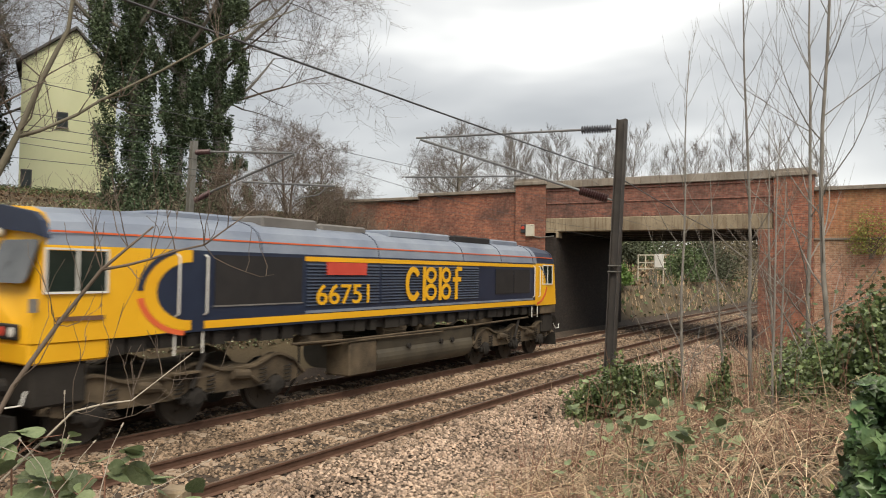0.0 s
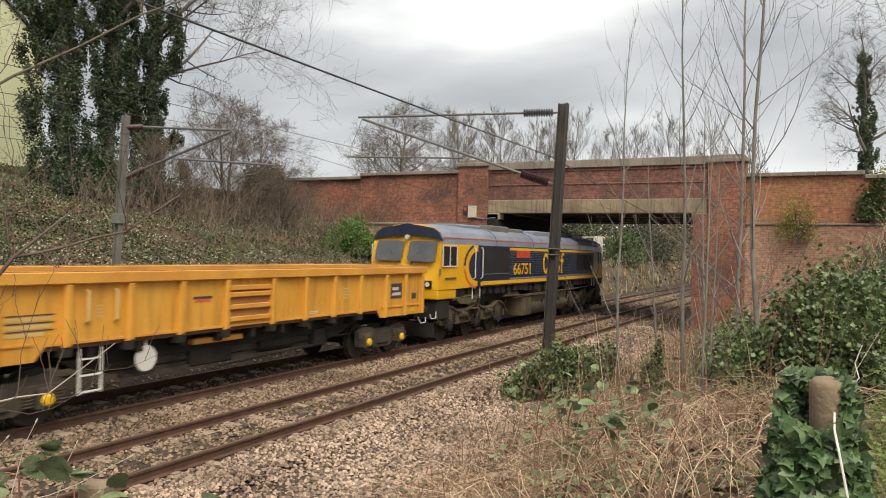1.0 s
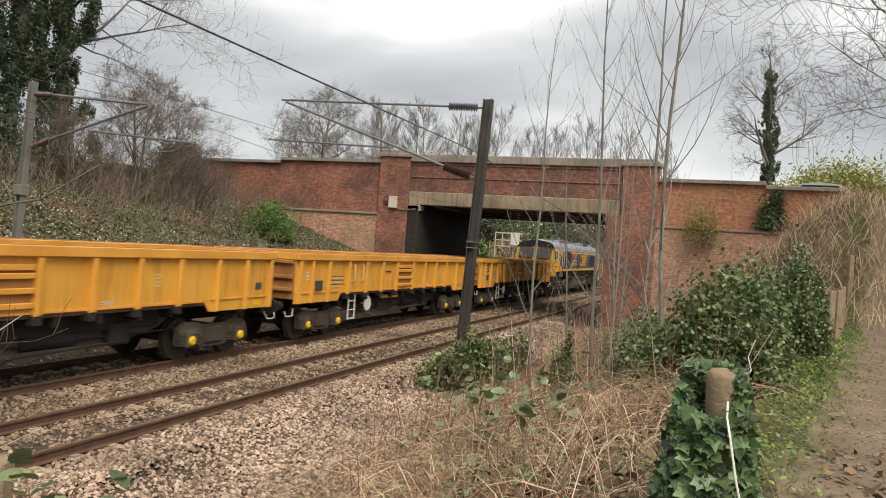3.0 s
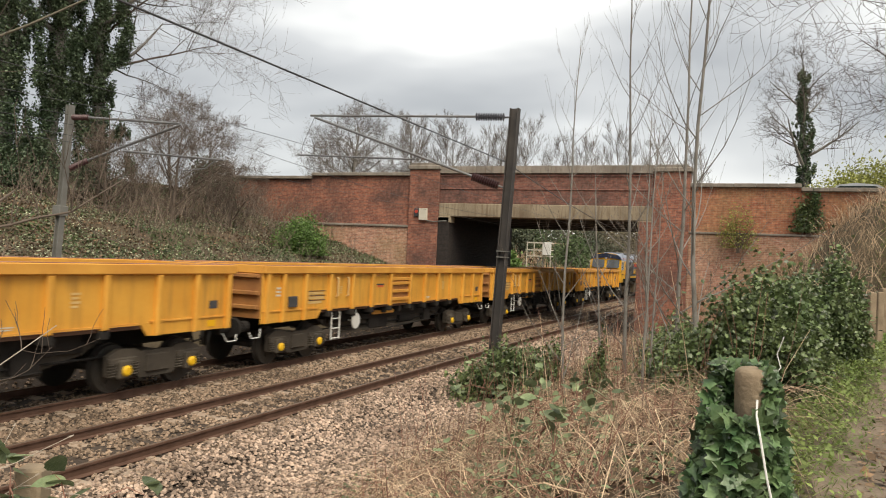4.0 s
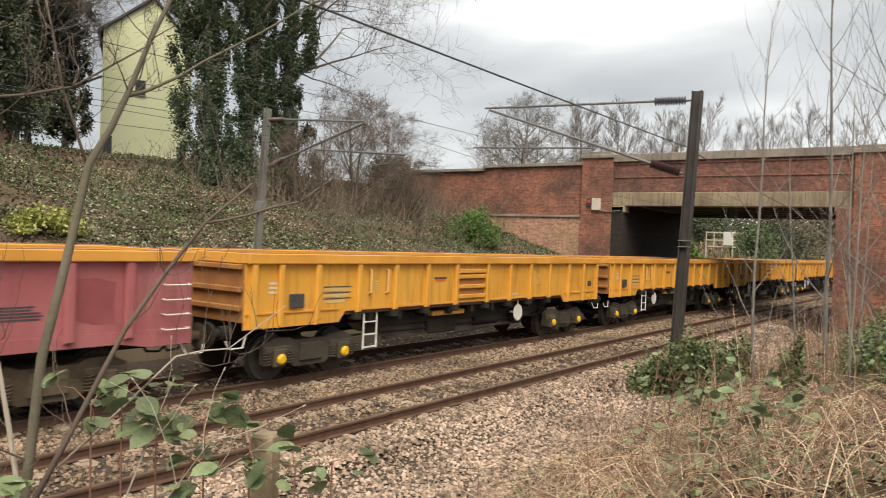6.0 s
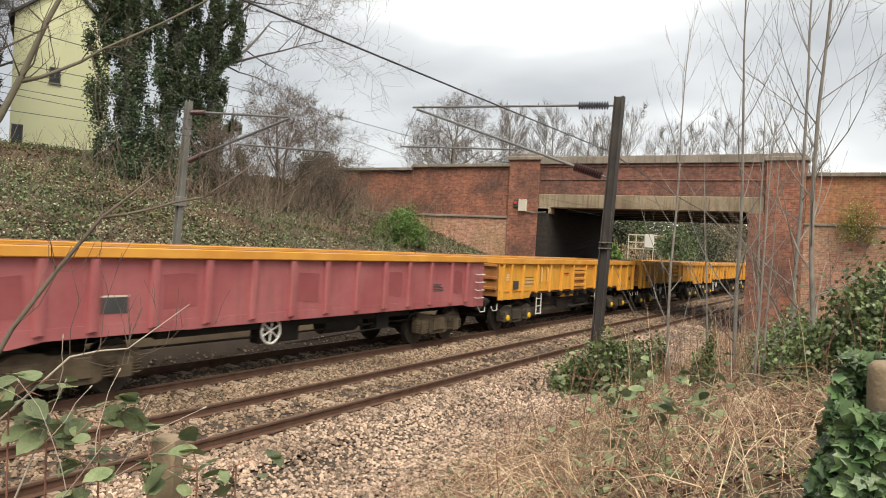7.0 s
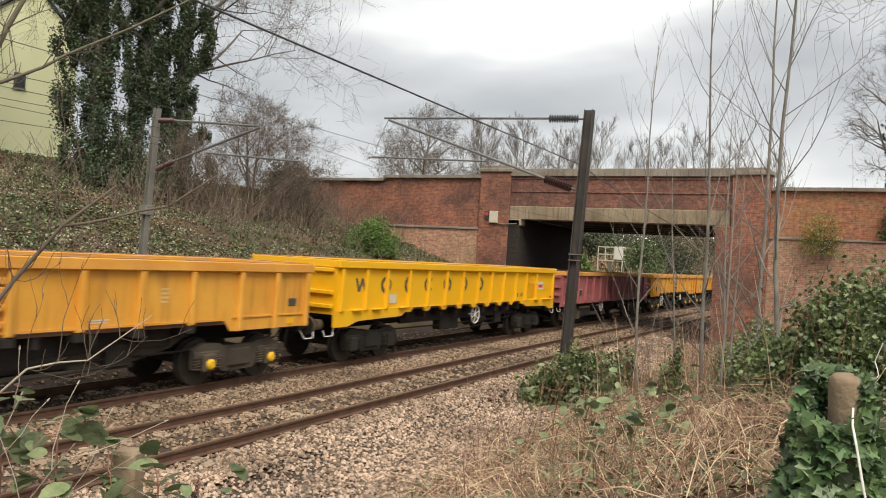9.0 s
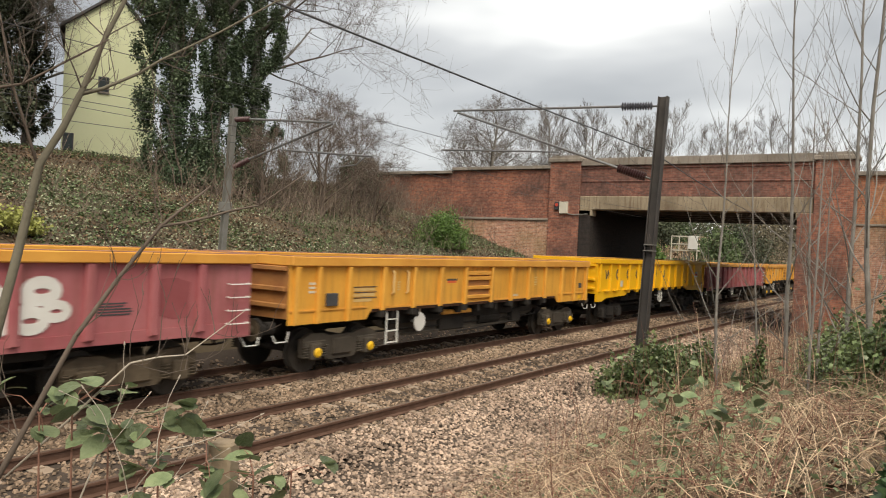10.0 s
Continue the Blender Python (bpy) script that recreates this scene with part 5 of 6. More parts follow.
# ---- house on the bank ----
M_RENDER = mat("pale_lime_render", (0.70, 0.74, 0.47), (0.80, 0.82, 0.57), 0.35, 6, 0.9, bump=0.1)
M_SLATE = mat("grey_slate", (0.07, 0.07, 0.075), (0.13, 0.125, 0.125), 1, 9, 0.8, bump=0.3)
M_HOUSEBRICK = brick_mat("chimney_brick", (0.30, 0.10, 0.07), (0.22, 0.07, 0.05), (0.22, 0.17, 0.14), (0.12, 0.06, 0.05), "xz")


def build_house():
    a, b = Vector((21.7, 31.5, 6.2)), Vector((25.6, 29.1, 6.2))
    ang = math.degrees(math.atan2(b.y - a.y, b.x - a.x))
    w = (b - a).length
    t = thing("house", pose(a.x, a.y, a.z, 0, 0, ang), "tall pale lime rendered house gable with slate roof", "house")
    bm = bmesh.new()
    prism(bm, [(0, 0), (w, 0), (w, 7.0), (w * 0.55, 9.4), (0, 7.4)], "y", 0, 9)
    part("wall", bm, M_RENDER, t)
    for x0, z0, x1, z1 in ((-0.3, 7.2, w * 0.55, 9.45), (w * 0.55, 9.45, w + 0.3, 6.8)):
        bm = bmesh.new()
        prism(bm, [(x0, z0), (x1, z1), (x1, z1 + 0.14), (x0, z0 + 0.14)], "y", -0.2, 9.2)
        part("roof", bm, M_SLATE, t)
    for x, z, ww, hh in ((1.75, 4.1, 0.42, 0.7), (0.15, 0.3, 0.4, 1.3)):
        win = part("window", box(bmesh.new(), x - 0.06, x + ww + 0.06, -0.04, 0.02, z - 0.06, z + hh + 0.06), M_GREYMARK, t)
        part("pane", box(bmesh.new(), x, x + ww, -0.05, -0.035, z, z + hh), M_CABGLASS, win)
        part("sill", box(bmesh.new(), x - 0.1, x + ww + 0.1, -0.1, 0.0, z - 0.12, z - 0.06), M_COPING, win)
    u = thing("house", pose(8, 44, 6.8, 0, 0, -15), "brick house with slate roof and chimney behind trees", "house")
    bm = bmesh.new()
    prism(bm, [(0, 0), (9, 0), (9, 6.5), (4.5, 9.5), (0, 6.5)], "x", 0, 14)
    part("wall", bm, M_HOUSEBRICK, u)
    bm = bmesh.new()
    prism(bm, [(-0.4, 6.3), (4.5, 9.6), (4.5, 9.8), (-0.4, 6.5)], "x", -0.3, 14.3)
    part("roof", bm, M_SLATE, u)
    bm = bmesh.new()
    prism(bm, [(9.4, 6.3), (4.5, 9.6), (4.5, 9.8), (9.4, 6.5)], "x", -0.3, 14.3)
    part("roof", bm, M_SLATE, u)
    part("chimney", box(bmesh.new(), 8.5, 10.1, 2.6, 3.6, 7.5, 12.2, 0.03), M_HOUSEBRICK, u, "red brick chimney")


build_house()


def build_car():
    M_CAR = mat("silver_car_paint", (0.45, 0.46, 0.47), (0.52, 0.53, 0.54), 2, 40, 0.3, 0.6, bump=0)
    t = thing("parked_car", pose(39.5, -11.4, 5.62, 0, 0, 82), "silver hatchback roof showing above the bridge wall", "car")
    bm = bmesh.new()
    prism(bm, [(-2.1, 0.3), (2.1, 0.3), (2.1, 0.7), (1.9, 0.85), (1.0, 0.95), (0.3, 1.45), (-0.4, 1.52), (-1.3, 1.42), (-2.0, 0.95), (-2.1, 0.8)], "y", -0.85, 0.85)
    bmesh.ops.bevel(bm, geom=[e for e in bm.edges if abs(e.verts[0].co.y - e.verts[1].co.y) < 1e-6], offset=0.09, segments=2, affect="EDGES")
    part("body", bm, M_CAR, t)
    for s in (-1, 1):
        bm = bmesh.new()
        prism(bm, [(0.85, 0.98), (0.25, 1.38), (-1.2, 1.36), (-1.65, 1.0)], "y", *sorted((s * 0.84, s * 0.86)))
        part("side_window", bm, M_CABGLASS, t)
        for x in (-1.3, 1.3):
            bm = bmesh.new()
            tube(bm, [(x, s * 0.7, 0.32), (x, s * 0.88, 0.32)], 0.32, 18)
            part("wheel", bm, M_DARK, t)


build_car()


# ---- plants ----
M_BARK = mat("grey_brown_bark", (0.13, 0.117, 0.102), (0.28, 0.258, 0.23), 3, 40, 0.9, bump=0.5)
M_BARKGREEN = mat("greenish_sapling_bark", (0.10, 0.088, 0.062), (0.18, 0.16, 0.118), 3, 40, 0.85, bump=0.3)
M_TWIG = mat("brown_twig", (0.085, 0.062, 0.048), (0.16, 0.125, 0.10), 2, 20, 0.9, bump=0)
M_TWIGFAR = mat("grey_far_twig", (0.095, 0.08, 0.07), (0.17, 0.145, 0.125), 0.3, 8, 0.95, bump=0)
M_STRAW = mat("dry_bramble_stem", (0.27, 0.18, 0.112), (0.60, 0.465, 0.325), 0.9, 15, 0.85, bump=0, island=0.8)
M_REDSTEM = mat("reddish_live_stem", (0.16, 0.07, 0.05), (0.29, 0.155, 0.11), 2, 15, 0.8, bump=0, island=0.4)
M_PALESTEM = mat("pale_sunlit_twig", (0.36, 0.30, 0.24), (0.5, 0.44, 0.37), 2, 15, 0.8, bump=0)
M_IVY = mat("dark_ivy_leaf", (0.05, 0.088, 0.03), (0.20, 0.24, 0.10), 0.9, 9, 0.38, bump=0, island=0.75, thin=0.15, spec=0.5)
M_IVYNEAR = mat("glossy_ivy_leaf", (0.035, 0.085, 0.03), (0.15, 0.21, 0.095), 7, 45, 0.33, bump=0.35, island=0.7, thin=0.12, spec=0.5)
M_IVYFAR = mat("ivy_on_tall_trees", (0.045, 0.078, 0.04), (0.135, 0.17, 0.095), 0.5, 5, 0.45, bump=0, island=0.7, thin=0.15)
M_BRAMBLE = mat("bramble_leaf", (0.095, 0.135, 0.06), (0.26, 0.30, 0.16), 9, 60, 0.5, bump=0.5, island=0.5, thin=0.2)
M_GRASS = mat("path_grass", (0.11, 0.17, 0.04), (0.25, 0.30, 0.09), 0.8, 10, 0.6, bump=0, island=0.5, thin=0.25)
M_LITTER = mat("fallen_leaf", (0.13, 0.075, 0.042), (0.33, 0.225, 0.135), 0.6, 9, 0.85, bump=0, island=0.7)
M_DARKLITTER = mat("rotting_bank_leaf", (0.085, 0.052, 0.032), (0.21, 0.14, 0.085), 0.4, 9, 0.85, bump=0, island=0.7)
M_PALELEAF = mat("pale_ground_ivy_leaf", (0.20, 0.22, 0.125), (0.39, 0.39, 0.275), 0.5, 7, 0.5, bump=0, island=0.6, thin=0.1)
M_BANKGREEN = mat("bank_ivy_leaf", (0.05, 0.085, 0.03), (0.135, 0.175, 0.075), 0.4, 7, 0.55, bump=0, island=0.6, thin=0.1)
M_BUSH = mat("fresh_evergreen_leaf", (0.075, 0.14, 0.03), (0.17, 0.26, 0.075), 0.8, 7, 0.5, bump=0, island=0.45, thin=0.15)
M_BRUSH = mat("grey_brown_brush_twig", (0.10, 0.072, 0.055), (0.22, 0.17, 0.13), 0.8, 12, 0.9, bump=0, island=0.5)
M_YELLEAF = mat("yellow_green_leaf", (0.24, 0.26, 0.06), (0.40, 0.40, 0.13), 0.4, 5, 0.6, bump=0, island=0.5, thin=0.25)
M_SCRUB = mat("dull_brown_scrub", (0.10, 0.085, 0.055), (0.21, 0.18, 0.12), 0.3, 6, 0.9, bump=0, island=0.6, thin=0.1)
M_CONIFER = mat("dark_evergreen_leaf", (0.045, 0.06, 0.036), (0.11, 0.12, 0.07), 0.4, 5, 0.7, bump=0, island=0.5)


def branchy(rng, start, way, length, r, levels, out, spread=0.65, droop=0.0, split=4, bend=0.12, level=0, up=0.25, least=0.003):
    """Adds limbs to out[level]: (points, radii); each limb carries shorter ones along its length."""
    n = 5 if level < 1 else 4 if level < 2 else 3
    pts, p, d = [Vector(start)], Vector(start), Vector(way).normalized()
    for k in range(n):
        d = (d + Vector(rng.uniform(-bend, bend, 3)) + Vector((0, 0, up * 0.12 - droop * 0.1))).normalized()
        p = p + d * (length / n)
        pts.append(p.copy())
    radii = [max(r * (1 - 0.75 * k / n), least * 0.6) for k in range(n + 1)]
    out.setdefault(level, []).append((pts, radii))
    if level >= levels:
        return
    for _ in range(split):
        s = rng.uniform(0.25, 1.0)
        i = min(int(s * n), n - 1)
        q = pts[i].lerp(pts[i + 1], s * n - i)
        side = Vector(rng.normal(0, 1, 3))
        side = (side - d * side.dot(d)).normalized()
        w = (pts[i + 1] - pts[i]).normalized() * (1 - spread * 0.5) + side * spread + Vector((0, 0, up * 0.4))
        branchy(rng, q, w, length * rng.uniform(0.38, 0.62), max(radii[i] * 0.5, least), levels, out, spread, droop, split, bend * 1.2, level + 1, up, least)


def sticks(name, limbs, seg, material, parent=None, label=""):
    """Many thin tapered limbs in one mesh."""
    verts, faces = [], []
    ring = [(math.cos(2 * math.pi * k / seg), math.sin(2 * math.pi * k / seg)) for k in range(seg)]
    for pts, radii in limbs:
        d = (pts[-1] - pts[0])
        d = d.normalized() if d.length > 1e-6 else Vector((0, 0, 1))
        u = d.orthogonal().normalized()
        v = d.cross(u)
        k0 = len(verts)
        for p, r in zip(pts, radii):
            for c, s in ring:
                verts.append((p.x + (u.x * c + v.x * s) * r, p.y + (u.y * c + v.y * s) * r, p.z + (u.z * c + v.z * s) * r))
        for i in range(len(pts) - 1):
            for k in range(seg):
                a, b = k0 + i * seg + k, k0 + i * seg + (k + 1) % seg
                faces.append((a, b, b + seg, a + seg))
    return fast_mesh(name, verts, faces, material, parent, label)


def leaf_mesh(name, places, sizes, rng, material, parent=None, label="", flat=0.4, face=None, kind="plain"):
    """Folded leaves at the places. flat: how far they lie level; face: a direction that most of them look to."""
    P, S = np.asarray(places, float), np.asarray(sizes, float)
    n = len(P)
    nor = rng.normal(0, 1, (n, 3))
    nor[:, 2] += flat * 3
    if face is not None:
        nor += np.asarray(face)
    nor /= np.linalg.norm(nor, axis=1)[:, None]
    tip = rng.normal(0, 1, (n, 3))
    tip[:, 2] -= 0.8
    tip -= nor * (tip * nor).sum(1)[:, None]
    tip /= np.linalg.norm(tip, axis=1)[:, None]
    sid = np.cross(nor, tip)
    if kind == "ivy":
        shape = [(-0.42, 0, 0), (-0.5, 0.34, 0.05), (-0.12, 0.28, 0.06), (0.0, 0.55, 0.03), (0.2, 0.24, 0.06), (0.62, 0, -0.06), (0.2, -0.24, 0.06), (0.0, -0.55, 0.03), (-0.12, -0.28, 0.06), (-0.5, -0.34, 0.05), (0.05, 0, 0)]
        fs = [(0, 1, 2, 10), (2, 3, 4, 10), (4, 5, 10), (10, 5, 6), (10, 6, 7, 8), (10, 8, 9, 0)]
    elif kind == "oval":
        half = [(-0.44, 0.14, 0.03), (-0.33, 0.25, 0.05), (-0.22, 0.29, 0.06), (-0.14, 0.35, 0.05), (0.0, 0.34, 0.05), (0.1, 0.35, 0.04), (0.2, 0.28, 0.04), (0.32, 0.24, 0.02), (0.42, 0.13, 0.0)]
        shape = [(-0.5, 0, 0)] + half + [(0.56, 0, -0.06)] + [(a, -b, c) for a, b, c in half[::-1]] + [(-0.25, 0, 0.0), (0.02, 0, 0.0), (0.28, 0, -0.02)]
        fs = [(0, 1, 2, 20), (2, 3, 4, 20), (4, 5, 21, 20), (5, 6, 7, 21), (7, 8, 22, 21), (8, 9, 10, 22), (10, 11, 12, 22), (12, 13, 21, 22), (13, 14, 15, 21), (15, 16, 20, 21), (16, 17, 18, 20), (18, 19, 0, 20)]
    else:
        shape = [(-0.5, 0, 0), (0, 0.36, 0.1), (0.5, 0, 0), (0, -0.36, 0.1)]
        fs = [(0, 1, 2), (0, 2, 3)]
    V = np.concatenate([(P + S[:, None] * (a * tip + b * sid + c * nor))[:, None, :] for a, b, c in shape], 1)
    m = len(shape)
    one = np.concatenate([np.array(f) for f in fs])
    starts = np.cumsum([0] + [len(f) for f in fs[:-1]])
    leaf = np.arange(n)[:, None]
    me = bpy.data.meshes.new(name)
    me.vertices.add(n * m)
    me.vertices.foreach_set("co", V.astype(np.float32).ravel())
    me.loops.add(n * len(one))
    me.loops.foreach_set("vertex_index", (leaf * m + one).astype(np.int32).ravel())
    me.polygons.add(n * len(fs))
    me.polygons.foreach_set("loop_start", (leaf * len(one) + starts).astype(np.int32).ravel())
    me.update(calc_edges=True)
    me.materials.append(material)
    ob = new(name, me)
    if parent:
        ob.parent = parent
    return tagged(ob, label)


def bare_tree(label, base, height_, r, seed, levels=3, split=7, lean=(0, 0, 1), spread=0.75, limb=0.55, first=0.3, twig=M_TWIGFAR, bark=M_BARK, droop=0.0, category="tree", group="bare trees", up=0.25, steep=(0.5, 1.1), least=0.003, limbs=0, thick=0.55):
    rng = np.random.default_rng(seed)
    t = thing("tree", pose(*base), label, category, group)
    pts, p, d = [], Vector((0, 0, -0.3)), Vector(lean).normalized()
    for k in range(9):
        pts.append(p.copy())
        d = (d + Vector(rng.uniform(-0.05, 0.05, 3)) + Vector((0, 0, 0.04))).normalized()
        p = p + d * (height_ / 8)
    radii = [r * (1 - 0.82 * k / 8) for k in range(9)]
    bm = bmesh.new()
    tube(bm, pts, radii, 9)
    part("trunk", bm, bark, t, smooth=True)
    out = {}
    limbs = limbs or split + 4
    for k in range(limbs):
        s = first + (0.97 - first) * k / (limbs - 1)
        i = min(int(s * 8), 7)
        q = pts[i].lerp(pts[i + 1], s * 8 - i)
        a = k * 2.4 + rng.uniform(-0.4, 0.4)
        w = Vector((math.cos(a), math.sin(a), rng.uniform(*steep) * (0.6 + s)))
        branchy(rng, q, w, height_ * limb * (1.15 - 0.75 * s), radii[i] * thick, levels, out, spread, droop, split, up=up, least=least)
    for pts_, rad in out.get(0, ()):
        bm = bmesh.new()
        tube(bm, pts_, rad, 6)
        part("limb", bm, bark, t)
    fine = [l for lv in out if lv > 0 for l in out[lv]]
    if fine:
        sticks("crown", fine, 3, twig, t)["kind"] = "stuff"
    return t, pts, out


def bush(name, label, centre, radii, n, size, material, seed, kind="plain", category="bush", flat=0.2, group="", stems=14):
    """Leaves over lumpy mounds round woody stems."""
    rng = np.random.default_rng(seed)
    t = thing(name, pose(*centre), label, category, group)
    R = np.array(radii)
    limbs = []
    for _ in range(stems):
        d = Vector(rng.normal(0, 1, 3))
        d.z = abs(d.z) + 0.4
        d.normalize()
        tip = Vector((d.x * R[0], d.y * R[1], d.z * R[2])) * 0.85
        limbs.append(([Vector((rng.uniform(-0.1, 0.1), rng.uniform(-0.1, 0.1), -0.15)), tip * 0.5 + Vector((0, 0, 0.1)), tip], [0.02, 0.012, 0.005]))
    sticks("woody_growth", limbs, 4, M_TWIG, t)["kind"] = "stuff"
    lumps = []
    for _ in range(26):
        d = rng.normal(0, 1, 3)
        d[2] = abs(d[2])
        d /= np.linalg.norm(d)
        lumps.append(d * R * rng.uniform(0.45, 0.95))
    P = np.concatenate([c + rng.normal(0, 1, (n // 26, 3)) * R * 0.17 for c in lumps])
    P[:, 2] = np.maximum(P[:, 2], 0.02 + 0.1 * rng.random(len(P)))
    ob = leaf_mesh("foliage", P, rng.uniform(0.6, 1.2, len(P)) * size, rng, material, t, flat=flat, kind=kind)
    ob["kind"] = "stuff"
    return t


# tall ivy-clad trees on the far bank
def ivy_tree(label, base, height_, r, seed, wide, n, bottom=0.0, leafsize=0.1, material=M_IVYFAR, spread=0.75, clumps=120):
    """A bare tree whose trunk and lower limbs are hung with clumps of ivy, thinner towards the top."""
    t, pts, out = bare_tree(label, base, height_, r, seed, levels=3, split=6, limb=0.42, first=0.3, spread=spread, group="ivy-clad trees", least=0.008)
    rng = np.random.default_rng(seed + 50)
    axis = np.array([tuple(p) for p in pts])

    def core(s):
        return np.stack([np.interp(s * 8, np.arange(len(axis)), axis[:, k]) for k in range(3)], 1)
    P = []
    lobe = rng.uniform(0.65, 1.25, 12)
    for _ in range(clumps):
        s = bottom + (0.97 - bottom) * rng.random()
        a, f = rng.uniform(0, 6.28), rng.uniform(0.35, 1.2)
        w = wide * (1.05 - 0.45 * s) * math.sqrt(rng.uniform(0.05, 1.0)) * lobe[int(s * 11.9)]
        c = core(np.array([s]))[0] + np.array([math.cos(a) * w, math.sin(a) * w, 0])
        m = int(n / clumps * f * f * 1.2)
        q = np.clip(rng.normal(0, 1, (m, 3)), -2.2, 2.2) * np.array([0.30, 0.30, 0.62]) * f * wide * 0.34
        q[:, 2] -= 0.5 * np.abs(q[:, 0])
        P.append(q + c)
    m = n // 5
    s = rng.uniform(bottom, 0.95, m)
    a, k = rng.uniform(0, 6.28, m), wide * (0.4 - 0.22 * s) * np.sqrt(rng.uniform(0.1, 1, m))
    P.append(core(s) + np.stack([np.cos(a) * k, np.sin(a) * k, rng.normal(0, 0.15, m)], 1))
    P = np.concatenate(P)
    ob = leaf_mesh("ivy", P, rng.uniform(0.6, 1.5, len(P)) * leafsize, rng, material, t, "dark hanging ivy", flat=0.25)
    ob["kind"] = "stuff"
    return t


def on_ground(x, y):
    return (x, y, height(x, y))


ivy_tree("tall bare tree thickly clad in dark ivy on the bank", on_ground(20.7, 20.4), 17.5, 0.33, 11, 1.65, 85000, clumps=150)
ivy_tree("tall ivy-clad tree beside another on the bank", on_ground(22.3, 20.0), 18.0, 0.3, 14, 1.3, 55000, clumps=120)
ivy_tree("slimmer ivy-clad tree with bare crown on the bank", on_ground(24.7, 19.6), 17.0, 0.28, 12, 1.35, 60000, spread=0.95, clumps=130)
bush("ivy_mound", "low ivy and evergreen growth under the tall trees", on_ground(21.6, 19.4), (2.4, 1.6, 2.0), 16000, 0.12, M_IVYFAR, 47)
bare_tree("bare spreading tree with fine drooping twigs among the ivy-clad trees", on_ground(25.4, 20.4), 19.0, 0.24, 15, levels=3, split=8, limb=0.44, first=0.3, spread=0.85, droop=0.2, steep=(0.3, 0.9), least=0.007, limbs=18, thick=0.4, bark=M_TWIG, twig=M_TWIG)
for k, (x, y, h_, w) in enumerate(((13.0, 25.0, 13.5, 1.8), (14.4, 26.6, 13, 1.9), (15.6, 29.5, 13.5, 1.8), (18.2, 33.5, 14, 1.7), (20.0, 36.0, 15, 1.8), (21.0, 33.8, 12.5, 0.9), (17.0, 31.0, 13.0, 1.5))):
    ivy_tree("dark ivy-covered tree standing before the houses", on_ground(x, y), h_, 0.2, 20 + k, w * 1.35, 30000, bottom=0.1, leafsize=0.12, material=M_CONIFER)

# bare trees behind the bridge
bare_tree("broad bare tree with fine twigs behind the bridge", (69, 32.4, 6.0), 10.4, 0.36, 40, levels=3, split=8, limb=0.62, first=0.2, spread=0.8, least=0.0075, limbs=20, steep=(0.3, 1.0), thick=0.55)
SLIM = [bare_tree("slim bare tree on the skyline behind the bridge", (x, y, 7.0), h_, 0.14, s, levels=2, split=9, limb=0.42, first=0.1, spread=0.5, up=0.7, least=0.009, limbs=20, thick=0.4)[0] for x, y, h_, s in ((76, 29, 10.6, 41), (77, 25.5, 10.0, 42), (78, 21, 9.4, 43))]
for k, (x, y, h_) in enumerate(((72, 27.0, 0.95), (74, 23.0, 1.0), (76, 18.0, 0.95), (74, 15.5, 0.9), (78, 12.5, 0.85), (76, 9.5, 0.85), (80, 6, 0.9), (82, 2.5, 0.85), (84, -1, 0.8), (73, 37.5, 0.75), (76, 41.5, 0.8))):
    copy_thing(SLIM[k % 3], pose(x, y, 7.0, 0, 0, 67 * k) @ Matrix.Scale(h_, 4))
ivy_tree("bare tree with ivy-thick trunk beyond the wall", (60, -10.6, 6.0), 12.5, 0.3, 61, 0.8, 20000, leafsize=0.13, clumps=170)
bare_tree("large bare tree with spreading fine-twigged limbs beside the path", on_ground(25.0, -14.6), 12.5, 0.22, 63, levels=3, split=7, limb=0.72, first=0.3, spread=0.85, twig=M_TWIG, bark=M_TWIG, least=0.0075, limbs=18, thick=0.32)

# slender saplings between path and track
for k, (x, y, h_, r, lean) in enumerate(((13.95, -7.0, 10.0, 0.05, (0.0, 0.04, 1)), (15.8, -5.45, 9.5, 0.046, (0.0, 0.045, 1)), (14.9, -6.5, 9.5, 0.046, (0.0, 0.04, 1)), (16.6, -4.0, 8.5, 0.04, (-0.02, 0.1, 1)), (17.5, -4.6, 6.0, 0.03, (0.0, 0.05, 1)), (13.0, -6.2, 4.2, 0.026, (0.02, -0.08, 1)), (19.5, -5.4, 7.0, 0.045, (0, 0.03, 1)), (12.2, -6.3, 5.0, 0.026, (0.05, 0.03, 1)))):
    bare_tree("slender bare sapling beside the track", on_ground(x, y), h_, r, 70 + k, levels=1, split=4, limb=0.25, first=0.1, spread=0.6, twig=M_TWIG, bark=M_BARK, group="saplings", lean=lean, up=1.1, steep=(0.5, 1.3), least=0.0035, limbs=22 if k < 4 else 12, thick=0.36)
for k, (x, y, h_) in enumerate(((26.5, 17.0, 5.2), (24.6, 15.2, 4.2), (30.0, 18.0, 4.4), (28.4, 15.2, 2.8), (22.4, 16.6, 3.0))):
    bare_tree("many-branched bare hawthorn on the bank", on_ground(x, y), h_, 0.09, 91 + k, levels=3, split=7, limb=0.66, first=0.05, spread=0.8, group="bare shrubs", twig=M_TWIG, bark=M_TWIG, least=0.005, limbs=12)


